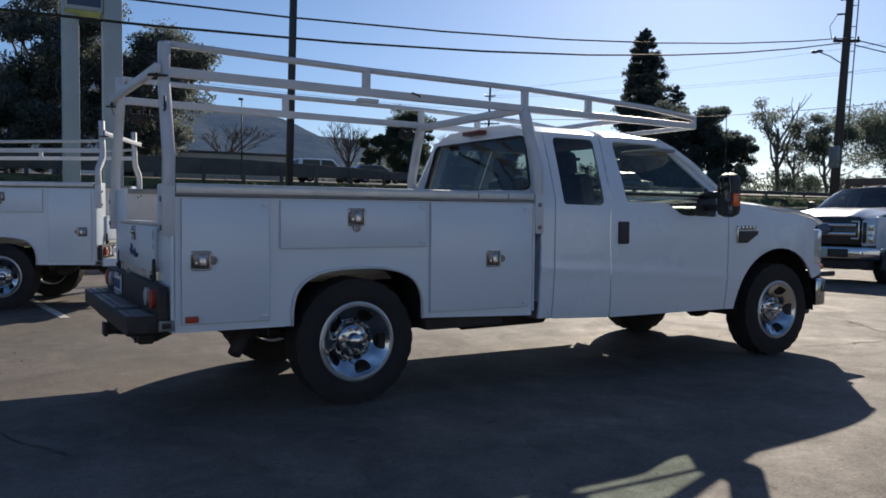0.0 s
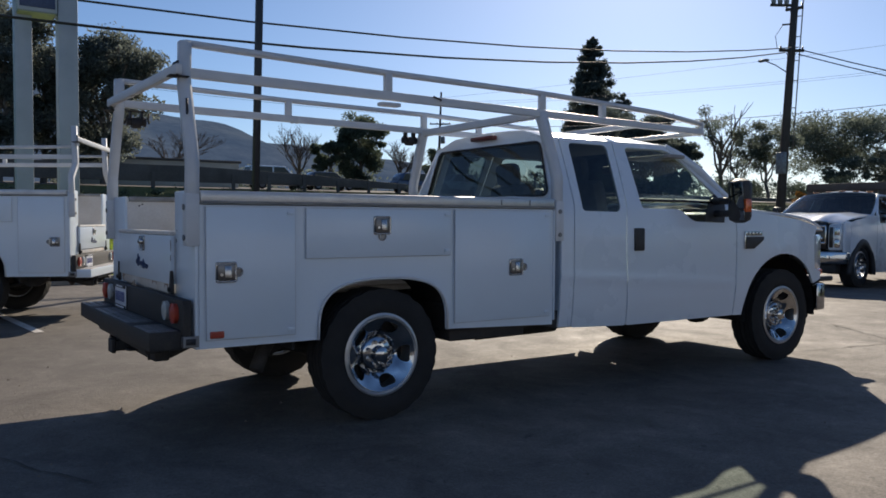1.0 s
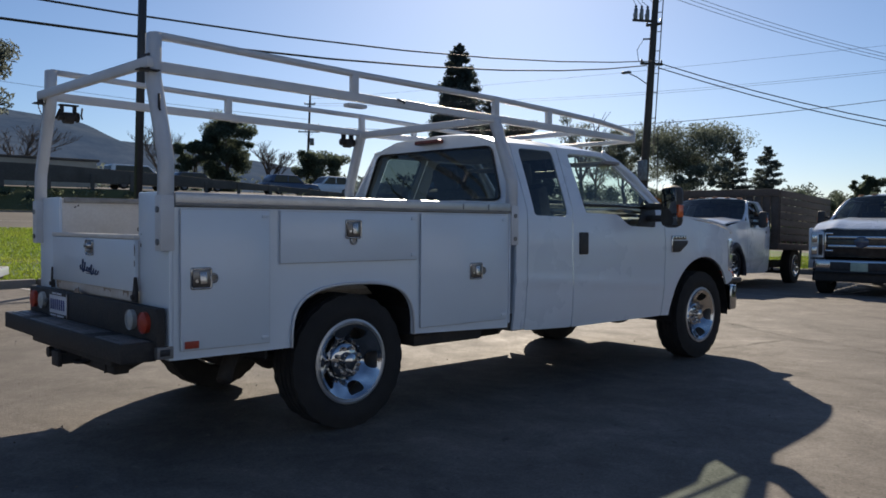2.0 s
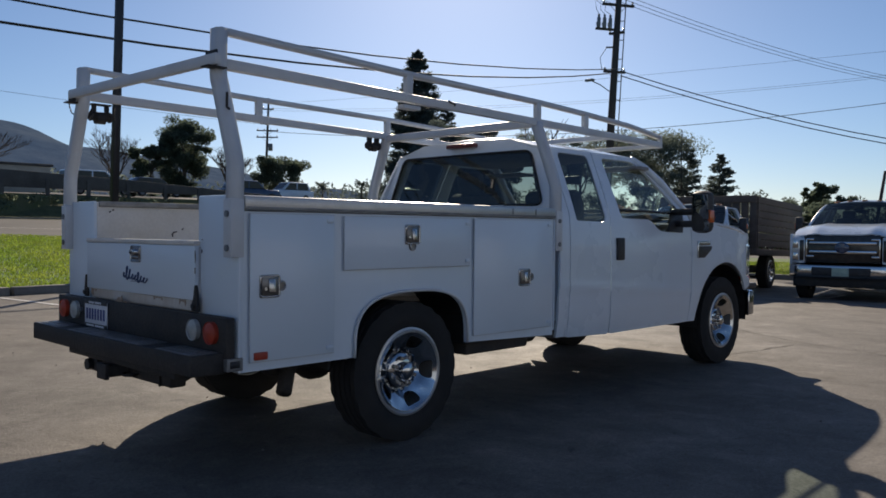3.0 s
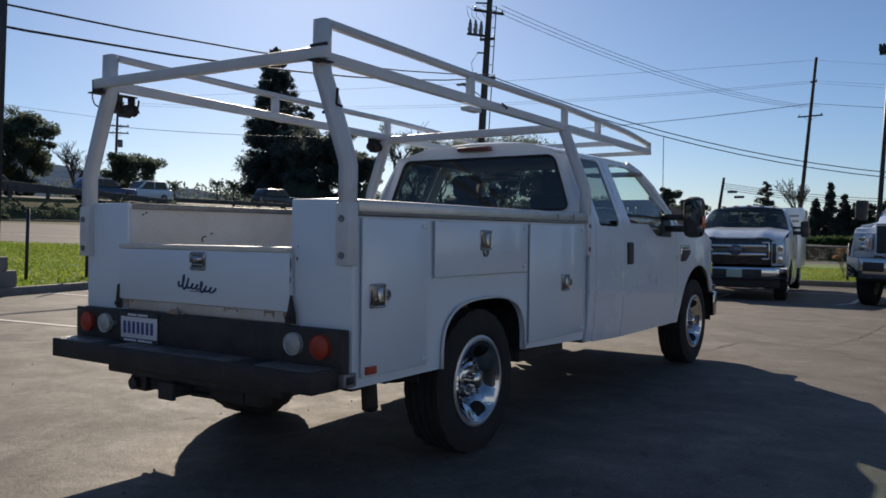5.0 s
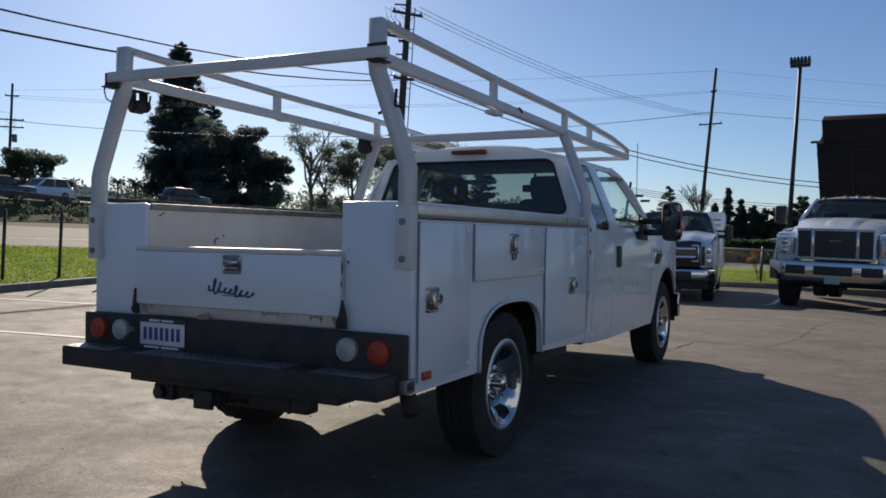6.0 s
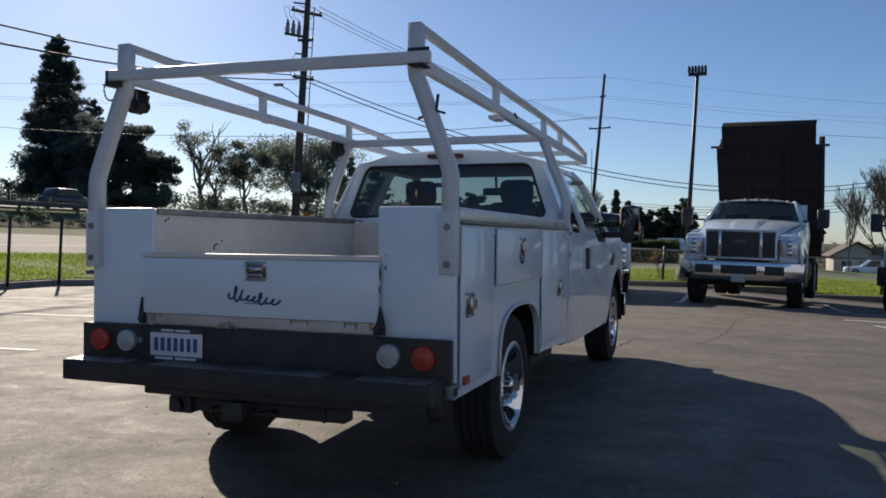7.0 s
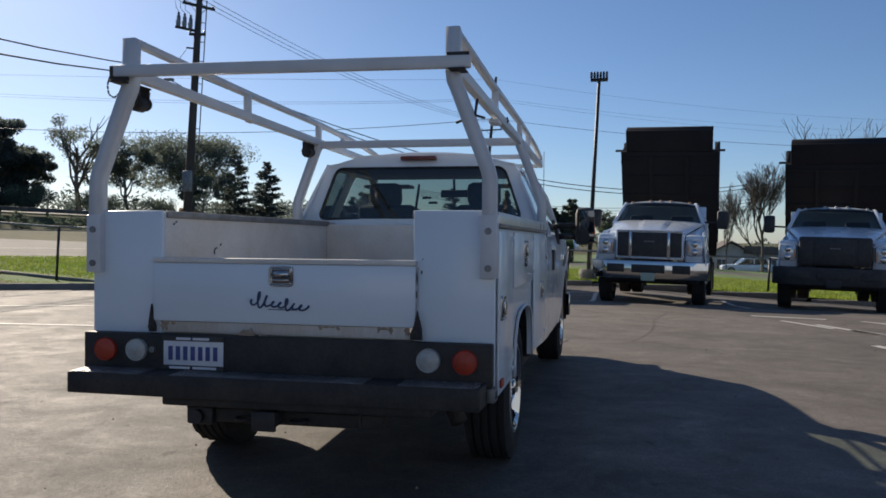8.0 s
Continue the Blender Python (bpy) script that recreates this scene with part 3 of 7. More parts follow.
    bw = rounded([(-0.80, 1.40), (0.80, 1.40), (0.66, 1.795), (-0.66, 1.795)], 0.06)
    bo = [(-0.955, 0.47), (0.955, 0.47), (0.975, 1.0), (0.955, 1.33), (0.85, 1.58), (0.74, 1.815), (0.45, 1.895), (0.0, 1.912), (-0.45, 1.895), (-0.74, 1.815), (-0.85, 1.58), (-0.955, 1.33), (-0.975, 1.0)]
    bp = part("back_panel", sheet(bo, [bw], back_at, steps(-0.8, 0.8, 8), (1.2, 1.4, 1.6, 1.8)), paint, t, solid=0.02)
    part("rear_window", sheet(bw, [], lambda u, v: back_at(u, v) - Vector((0.003, 0, 0)), steps(-0.6, 0.6, 6), (1.5, 1.65)), M["tint"], bp, "tinted rear window glass")
    seal = bmesh.new()
    ring = [back_at(u, v) - Vector((0.012, 0, 0)) for u, v in bw]
    tube(seal, ring + ring[:1], 0.010, 6, cap=False)
    part("window_seal", seal, M["gloss_black"], bp)
    part("stop_lamp", boxed(1.405 + dx, 1.47 + dx, -0.145, 0.135, 1.848, 1.882, 0.01), M["stop_lens"], bp, "dull red high-level stop lamp")
    # windscreen
    def screen_at(u, v):
        return Vector((3.42 + (2.735 - 3.42) * v + 0.13 * (1 - u * u) * (1 - 0.35 * v), u * (0.90 + (0.72 - 0.90) * v), 1.325 + 0.515 * v + 0.055 * (1 - u * u) * v))
    part("windscreen", grid(screen_at, steps(-1, 1, 12), steps(0, 1, 8)), M["glass"], t, "clear windscreen")
    # bonnet
    def hood_at(u, v):
        x = 3.40 + 1.26 * v
        hw = 0.955 - 0.06 * v ** 3
        side_z = 1.325 - 0.075 * v - 0.085 * v ** 6
        x += 0.10 * (1 - u * u) * v ** 2
        crown = 0.055 * (1 - abs(u) ** 3) * (1 - 0.4 * v) + 0.02 * math.exp(-((abs(u) - 0.55) / 0.12) ** 2)
        return Vector((x, u * hw, side_z + crown))
    part("bonnet", grid(hood_at, steps(-1, 1, 24), steps(0, 1, 16)), paint, t, solid=0.02)
    part("cowl", boxed(3.30, 3.50, -0.88, 0.88, 1.26, 1.325, 0.02), M["plastic"], t)
    # floor, dash, seats
    part("cab_floor", boxed(1.42 + dx, 3.35, -0.92, 0.92, 0.46, 0.58), M["upholstery"], t)
    part("dashboard", boxed(2.95, 3.38, -0.86, 0.86, 0.95, 1.29, 0.06), M["plastic"], t)
    wheel_bm = bmesh.new()
    tube(wheel_bm, [(2.78 + 0.07 * math.sin(a), 0.40 + 0.19 * math.cos(a), 1.22 + 0.17 * math.sin(a)) for a in steps(0, 2 * math.pi, 20)], 0.016, 6, cap=False)
    tube(wheel_bm, [(2.80, 0.40, 1.22), (3.0, 0.40, 1.12)], 0.03, 8)
    part("steering_wheel", wheel_bm, M["plastic"], t)
    part("firewall", boxed(3.34, 3.40, -0.9, 0.9, 0.5, 1.30), M["plastic"], t)
    for y in (-0.42, 0.42):
        st = bmesh.new()
        box(st, 2.20, 2.70, y - 0.26, y + 0.26, 0.80, 0.98, 0.05)
        box(st, -0.07, 0.07, y - 0.25, y + 0.25, 0.0, 0.62, 0.05, pose(2.20, 0, 0.93, 0, -14))
        seat = part("front_seat", st, M["upholstery"], t)
        part("headrest", boxed(-0.05, 0.05, y - 0.14, y + 0.14, 0, 0.20, 0.05, pose(2.04, 0, 1.52, 0, -10)), M["upholstery"], seat)
    if extended:
        st = bmesh.new()
        box(st, 1.56, 1.95, -0.75, 0.75, 0.75, 0.92, 0.05)
        box(st, 1.50, 1.60, -0.75, 0.75, 0.90, 1.36, 0.04)
        part("rear_bench", st, M["upholstery"], t)
    for y, z in ((-0.60, 1.70), (0.60, 1.70)):
        part("sun_visor", boxed(2.66, 2.86, y - 0.22, y + 0.22, z + 0.02, z + 0.05, 0.01), M["headliner"], t)
    part("headliner", boxed(1.60 + dx, 2.62, -0.66, 0.66, 1.79, 1.81, 0.005), M["headliner"], t)
    im = bmesh.new()
    box(im, 2.86, 2.90, -0.13, 0.13, 1.64, 1.71, 0.015)
    tube(im, [(2.88, 0, 1.70), (2.86, 0, 1.82)], 0.012, 6)
    part("interior_mirror", im, M["plastic"], t)


def front_end_plain(t):
    """Grille, lamps and bumper of the older truck, seen from the side only."""
    g = bmesh.new()
    box(g, 4.60, 4.72, -0.62, 0.62, 0.72, 1.15, 0.03)
    part("grille", g, M["gloss_black"], t)
    for k in range(3):
        part("grille_bar", boxed(4.70, 4.76, -0.60, 0.60, 0.78 + k * 0.13, 0.84 + k * 0.13, 0.015), M["chrome"], t)
    for s in (-1, 1):
        plan = [(4.44, s * 0.952), (4.58, s * 0.938), (4.67, s * 0.86), (4.70, s * 0.64), (4.58, s * 0.62), (4.42, s * 0.90)]
        lamp = part("headlamp", prism(bmesh.new(), plan, 0.79, 1.10, "z", 0.02), M["lamp_glass"], t, "clear headlamp")
        part("lamp_reflector", disc(bmesh.new(), (4.69, s * 0.74, 0.97), 0.075, "x", 18, 0.03, 0.012), M["chrome"], lamp)
        part("turn_signal", boxed(4.46, 4.66, s * 0.775 - 0.145, s * 0.775 + 0.145, 0.735, 0.786, 0.02), M["amber_lens"], lamp)
    bm = bmesh.new()
    prism(bm, rounded([(4.44, -1.0), (4.58, -1.0), (4.86, -0.72), (4.92, 0), (4.86, 0.72), (4.58, 1.0), (4.44, 1.0), (4.60, 0.6), (4.60, -0.6)], [0.02, 0.08, 0.12, 0.2, 0.12, 0.08, 0.02, 0, 0]), 0.42, 0.66, "z", 0.02)
    part("front_bumper", bm, M["chrome"], t, "chrome front bumper")
    part("bumper_cover", boxed(4.44, 4.86, -0.9, 0.9, 0.665, 0.715, 0.015), M["plastic"], t)
    part("front_valance", boxed(4.40, 4.72, -0.75, 0.75, 0.30, 0.44, 0.03), M["plastic"], t)


def chassis(t, rear=-1.15, front=4.5, axles=(0.0, 4.01)):
    for s in (-1, 1):
        part("frame_rail", boxed(rear, front, s * 0.43 - 0.035, s * 0.43 + 0.035, 0.52, 0.70, 0.01), M["underside"], t)
        for k in (-1, 1):
            part("spring_hanger", boxed(axles[0] + k * 0.62 - 0.05, axles[0] + k * 0.62 + 0.05, s * 0.50 - 0.05, s * 0.50 + 0.05, 0.40, 0.60, 0.015), M["underside"], t)
        sp = bmesh.new()
        tube(sp, [(axles[0] + x, s * 0.5, 0.49 - 0.10 * (1 - (x / 0.65) ** 2)) for x in steps(-0.65, 0.65, 8)], 0.03, 4)
        part("leaf_spring", sp, M["underside"], t)
        part("damper", tube(bmesh.new(), [(axles[0] - 0.12, s * 0.38, 0.36), (axles[0] - 0.34, s * 0.34, 0.66)], 0.032, 8), M["underside"], t)
        hanger = bmesh.new()
        prism(hanger, [(axles[0] - 0.80, 0.62), (axles[0] - 0.80, 0.48), (axles[0] - 0.70, 0.42), (axles[0] - 0.58, 0.40), (axles[0] - 0.50, 0.46), (axles[0] - 0.42, 0.50), (axles[0] - 0.42, 0.62)], s * 0.56 - 0.05, s * 0.56 + 0.05, "y", 0.008)
        part("spring_shackle", hanger, M["underside"], t)
    for x in axles:
        ax = bmesh.new()
        tube(ax, [(x, -0.78, 0.40), (x, 0.78, 0.40)], 0.055, 10)
        lathe(ax, [(0.02, -0.16), (0.10, -0.13), (0.165, -0.03), (0.165, 0.06), (0.10, 0.15), (0.02, 0.19)], 14, "x", (x, 0.0, 0.40))
        part("axle", ax, M["underside"], t)
    part("drive_shaft", tube(bmesh.new(), [(0.1, 0, 0.42), (2.6, 0, 0.55)], 0.045, 10), M["underside"], t)
    part("gearbox", boxed(2.5, 3.4, -0.25, 0.25, 0.38, 0.70, 0.05), M["underside"], t)
    part("engine_sump", boxed(3.5, 4.4, -0.33, 0.33, 0.36, 0.80, 0.06), M["underside"], t)
    part("fuel_tank", boxed(0.72, 1.9, 0.12, 0.40, 0.36, 0.62, 0.05), M["underside"], t)
    ex = bmesh.new()
    tube(ex, [(2.8, -0.30, 0.45), (1.3, -0.30, 0.42), (0.75, -0.32, 0.45), (0.3, -0.50, 0.62), (-0.3, -0.55, 0.62), (-0.56, -0.60, 0.54), (-0.66, -0.68, 0.45), (-0.73, -0.745, 0.35)], 0.042, 12)
    part("exhaust_pipe", ex, M["underside"], t)
    part("silencer", tube(bmesh.new(), [(1.9, -0.30, 0.43), (1.15, -0.30, 0.42)], 0.10, 12), M["underside"], t)
    part("underbody_tray", boxed(0.50, 1.12, -0.92, -0.50, 0.435, 0.545, 0.02), M["underside"], t)
    part("transmission_crossmember", boxed(1.95, 2.10, -0.45, 0.45, 0.40, 0.54, 0.02), M["underside"], t)


# ---------------------------------------------------------------- service body and ladder rack
def latch(owner, x, s, z, y, below=False):
    """Chrome paddle latch in a dished tray, its lock boss beside it or below it."""
    m = pose(x, s * y, z)
    edge = [(-0.058, -0.056), (0.058, -0.056), (0.058, 0.056), (-0.058, 0.056)]
    rim = prism(bmesh.new(), rounded(edge, 0.014), -0.005, 0.005, "y", 0.002)
    bmesh.ops.transform(rim, matrix=m, verts=rim.verts[:])
    plate_part = part("latch", rim, M["dull_chrome"], owner, "worn chrome paddle latch")
    ring = bmesh.new()
    loop = rounded([(u * 0.90, v * 0.90) for u, v in edge], 0.012)
    tube(ring, [m @ Vector((u, s * 0.006, v)) for u, v in loop + loop[:1]], 0.0055, 6)
    part("latch_ring", ring, M["dull_chrome"], plate_part)
    part("latch_pocket", boxed(-0.046, 0.046, -0.002, 0.002, -0.044, 0.044, 0.001, m @ pose(0, s * 0.0065, 0)), M["black_chrome"], plate_part)
    part("latch_paddle", boxed(-0.012, 0.026, -0.005, 0.005, -0.030, 0.034, 0.004, m @ pose(0, s * 0.012, 0, 6 * s)), M["dull_chrome"], plate_part)
    part("latch_lock", disc(bmesh.new(), m @ Vector((-0.028, s * 0.010, -0.012)), 0.009, "y", 10, 0.008), M["dull_chrome"], plate_part)
    boss = m @ (Vector((0, s * 0.002, -0.066)) if below else Vector((0.066, s * 0.002, 0)))
    part("latch_boss", disc(bmesh.new(), boss, 0.026, "y", 14, 0.012), M["black_chrome"], plate_part)
    hoop = bmesh.new()
    tube(hoop, [boss + Vector((0.020 * math.cos(a), s * 0.006, 0.020 * math.sin(a))) for a in steps(0, 2 * math.pi, 14)], 0.004, 5)
    part("latch_hoop", hoop, M["dull_chrome"], plate_part)


def blot(owner, name, mat, x, y, z, ry, rz, seed, ragged=0.45, n=11):
    """A flake or stain with a ragged outline on a surface that faces the rear."""
    rnd = random.Random(seed)
    pts = []
    for k in range(n):
        a = 2 * math.pi * k / n
        r = 1 - rnd.uniform(0, ragged)
        pts.append((y + ry * r * math.cos(a), z + rz * r * math.sin(a)))
    return part(name, prism(bmesh.new(), pts, x - 0.0012, x + 0.0012, "x"), mat, owner)


def service_body(t, top=1.368, bottom=0.53, worn=False):
    wall = top - 0.075
    for s in (-1, 1):
        arch = [(0.0 + 0.445 * max(-1, min(1, math.copysign(abs(math.cos(a)) ** 0.75, math.cos(a)))), bottom - 0.01 + 0.348 * abs(math.sin(a)) ** 0.55) for a in steps(math.pi, 0, 26)]
        arch[0], arch[-1] = (-0.445, bottom), (0.445, bottom)
        outline = [(-1.125, bottom), *arch, (1.322, bottom - 0.03), (1.322, wall), (-1.125, wall)]
        side = part("body_side", sheet(outline, [], lambda u, v, s=s: Vector((u, s * 0.970, v)), steps(-0.9, 1.2, 7), (0.8, 1.0, 1.15)), M["body_paint"], t, solid=0.02)
        liner = bmesh.new()
        band(liner, [(x * 1.01, z + 0.004) for x, z in arch], s * 0.966, s * 0.63)
        part("wheel_liner", liner, M["underside"], side, "dark inner wheel arch", solid=0.006)
        trim = bmesh.new()
        tube(trim, [(x, s * 0.982, z) for x, z in arch], 0.009, 6)
        part("arch_trim", trim, M["rack_paint"], side, "pale wheel-arch lip")
        for name, (x0, x1, z0, z1), lx, lz in (("rear_locker_door", (-1.090, -0.588, bottom + 0.045, wall - 0.010), -0.985, bottom + 0.405),
                                              ("top_locker_door", (-0.520, 0.462, top - 0.37, wall - 0.012), -0.034, top - 0.183),
                                              ("front_locker_door", (0.498, 1.285, bottom + 0.035, wall - 0.012), 0.985, bottom + 0.378)):
            part("door_gasket", boxed(x0 - 0.0028, x1 + 0.0028, s * 0.981 - 0.002, s * 0.981 + 0.002, z0 - 0.0028, z1 + 0.002, 0.001), M["seam"], side)
            dr = part(name, boxed(x0, x1, s * 0.9825 - 0.005, s * 0.9825 + 0.005, z0, z1, 0.003), M["body_paint"], t, "white steel locker door")
            latch(dr, lx, s, lz, 0.9885, name == "top_locker_door")
            hx = x1 - 0.02
            for z in (z0 + 0.03, z1 - 0.03):
                part("hinge", boxed(hx - 0.03, hx + 0.012, s * 0.991 - 0.004, s * 0.991 + 0.004, z - 0.010, z + 0.010, 0.003), M["body_paint"], dr)
        cap = bmesh.new()
        box(cap, -1.122, 1.325, min(s * 0.62, s * 0.992), max(s * 0.62, s * 0.992), wall + 0.004, top, 0.012)
        lid = part("lid", cap, M["alloy"], t, "scuffed aluminium lid along the locker top")
        part("lid_edge", boxed(-1.118, 1.320, s * 0.9935 - 0.002, s * 0.9935 + 0.002, wall + 0.010, wall + 0.022, 0.001), M["galvanised"], lid)
        for x in (0.86, 1.10):
            part("lid_joint", boxed(x - 0.004, x + 0.004, s * 0.9935 - 0.002, s * 0.9935 + 0.002, wall + 0.024, top - 0.014, 0.001), M["galvanised"], lid)
        part("inner_wall", boxed(-1.13, 1.12, min(s * 0.612, s * 0.622), max(s * 0.612, s * 0.622), 0.80, top - 0.006, 0.002), M["worn_paint"], t, "scuffed inner wall of the load bed")
        part("rear_face", boxed(-1.150, -1.128, min(s * 0.612, s * 0.980), max(s * 0.612, s * 0.980), bottom, top + 0.004, 0.008), M["body_paint"], t)
        part("front_face", boxed(1.325, 1.345, min(s * 0.612, s * 0.975), max(s * 0.612, s * 0.975), bottom, wall, 0.008), M["body_paint"], t)
        part("top_rail", boxed(-1.12, 1.12, min(s * 0.60, s * 0.618), max(s * 0.60, s * 0.618), top - 0.03, top + 0.004, 0.004), M["galvanised"], t)
        if worn:
            part("side_marker", boxed(-1.075, -1.000, s * 0.9955 - 0.006, s * 0.9955 + 0.006, bottom + 0.055, bottom + 0.092, 0.004), M["red_lens"], t, "small red side marker")
        wb = bmesh.new()
        arc2 = [(0.452 * math.copysign(abs(math.cos(a)) ** 0.75, math.cos(a)), bottom - 0.02 + 0.362 * abs(math.sin(a)) ** 0.55) for a in steps(math.pi * 0.999, 0.001, 20)]
        band(wb, arc2, s * 0.967, s * 0.55)
        part("wheel_box", wb, M["plastic"], t, solid=0.01)
        part("locker_floor", boxed(-1.12, -0.47, min(s * 0.62, s * 0.955), max(s * 0.62, s * 0.955), bottom, bottom + 0.02), M["underside"], t)
        part("locker_floor", boxed(0.47, 1.32, min(s * 0.62, s * 0.955), max(s * 0.62, s * 0.955), bottom - 0.02, bottom), M["underside"], t)
    part("bed_floor", boxed(-1.14, 1.12, -0.612, 0.612, 0.76, 0.80), M["dirty_bed"], t, "rusty scuffed bed floor")
    part("headboard", boxed(1.10, 1.13, -0.612, 0.612, 0.80, top - 0.02, 0.005), M["worn_paint"], t)
    tg = part("tailgate", boxed(-1.178, -1.142, -0.628, 0.645, 0.852, 1.125, 0.006), M["body_paint"], t, "white steel tailgate with blue decal")
    part("tailgate_cap", boxed(-1.182, -1.110, -0.632, 0.649, 1.127, 1.150, 0.005), M["worn_paint"], tg)
    part("tailgate_sill", boxed(-1.165, -1.135, -0.60, 0.60, 0.798, 0.850, 0.004), M["rusty_sill"], t, "rust-streaked sill below the tailgate")
    for y in (-0.634, 0.651):
        part("side_seal", boxed(-1.158, -1.150, y - 0.004, y + 0.004, 0.86, 1.12, 0.001), M["seam"], tg, "grey rubber edge seal")
    for y, foot, tip in ((-0.638, -0.607, -0.658), (0.652, 0.632, 0.666)):
        hg = bmesh.new()
        prism(hg, [(y, 0.930), (tip, 0.848), (tip - 0.002, 0.800), (foot, 0.800), (foot, 0.826), ((y + foot) / 2, 0.862)], -1.186, -1.166, "x", 0.003)
        disc(hg, (-1.188, (foot + tip) / 2, 0.826), 0.013, "x", 10, 0.018)
        part("tailgate_hinge", hg, M["black_steel"], tg, "rusty black tailgate hinge plate")
    lt = prism(bmesh.new(), rounded([(-0.058, 1.024), (0.058, 1.024), (0.058, 1.116), (-0.058, 1.116)], 0.016), -1.182, -1.176, "x", 0.002)
    lp = part("tailgate_latch", lt, M["dull_chrome"], tg, "chrome tailgate latch")
    for inset, r in ((0.004, 0.005), (0.013, 0.0035)):
        loop = rounded([(-0.058 + inset, 1.024 + inset), (0.058 - inset, 1.024 + inset), (0.058 - inset, 1.116 - inset), (-0.058 + inset, 1.116 - inset)], 0.013)
        part("latch_ring", tube(bmesh.new(), [(-1.183, y, z) for y, z in loop + loop[:1]], r, 6), M["dull_chrome"], lp)
    part("latch_pocket", boxed(-1.1845, -1.1815, -0.043, 0.043, 1.039, 1.101, 0.001), M["black_chrome"], lp)
    part("latch_paddle", tube(bmesh.new(), [(-1.182, -0.040, 1.080), (-1.182, 0.040, 1.080)], 0.019, 16), M["dull_chrome"], lp)
    part("latch_lip", boxed(-1.190, -1.184, -0.040, 0.040, 1.049, 1.057, 0.002), M["dull_chrome"], lp)
    if worn:
        # flaked edges, rust runs on the sill and scuffs inside the bed
        for y, z, ry, rz in ((0.648, 1.010, 0.006, 0.022), (0.650, 0.955, 0.005, 0.014), (0.647, 1.085, 0.004, 0.016), (-0.636, 1.07, 0.004, 0.035), (-0.634, 1.00, 0.004, 0.020)):
            blot(tg, "paint_chip", M["black_steel"], -1.1795 if abs(y) < 0.64 else -1.152, y, z, ry, rz, int(z * 1000))
        for y, z, ry, rz in ((-0.651, 1.098, 0.005, 0.012), (-0.655, 1.155, 0.004, 0.004)):
            blot(t, "paint_chip", M["black_steel"], -1.1515, y, z, ry, rz, int(z * 1000))
        for k, (y, wide, deep) in enumerate(((0.594, 0.030, 0.030), (0.545, 0.014, 0.012), (-0.184, 0.013, 0.012), (-0.268, 0.010, 0.014), (-0.457, 0.008, 0.020), (-0.514, 0.012, 0.022), (-0.480, 0.045, 0.007), (-0.588, 0.016, 0.026), (-0.225, 0.060, 0.005))):
            blot(t, "rust_run", M["rust"], -1.1655, y, 0.846 - deep * 0.5, wide, deep, 40 + k, 0.6, 15)
        flap = prism(bmesh.new(), [(0.215, 0.797), (0.120, 0.797), (0.128, 0.815), (0.136, 0.834), (0.146, 0.822), (0.176, 0.824), (0.196, 0.812)], -1.200, -1.194, "x", 0.001)
        part("torn_flap", flap, M["rust"], t, "torn rusty strip above the light panel")
        part("torn_flap", prism(bmesh.new(), [(0.105, 0.797), (0.080, 0.797), (0.084, 0.806), (0.098, 0.808)], -1.198, -1.194, "x", 0.001), M["rust"], t)
        for k, line in enumerate((((-0.640, 1.157), (-0.645, 1.172), (-0.634, 1.186), (-0.612, 1.190)), ((-0.578, 1.204), (-0.566, 1.210)), ((-1.056, 1.307), (-1.046, 1.313)), ((-1.036, 1.318), (-1.026, 1.323)))):
            part("scuff_mark", tube(bmesh.new(), [(x, 0.6115, z) for x, z in line], 0.0045, 5), M["underside"], t)
    # a plain looping stroke where the maker's script stands
    dc = bmesh.new()
    run = []
    for u in steps(0, 1, 150):
        tall = 0.040 * math.exp(-((u - 0.16) / 0.09) ** 2) + 0.034 * math.exp(-((u - 0.66) / 0.05) ** 2) + 0.015
        run.append((-1.1805, 0.142 - 0.268 * u + 0.013 * math.sin(u * 50), 0.946 - 0.026 * u + tall * (0.6 + math.cos(u * 50 + 0.7)) * 0.75))
    tube(dc, run, 0.0048, 6)
    part("decal", dc, M["blue_decal"], tg, "blue looping decal as a plain stroke")
    part("small_print", boxed(-1.1795, -1.1775, -0.075, 0.062, 0.916, 0.920, 0.0005), M["blue_decal"], tg)


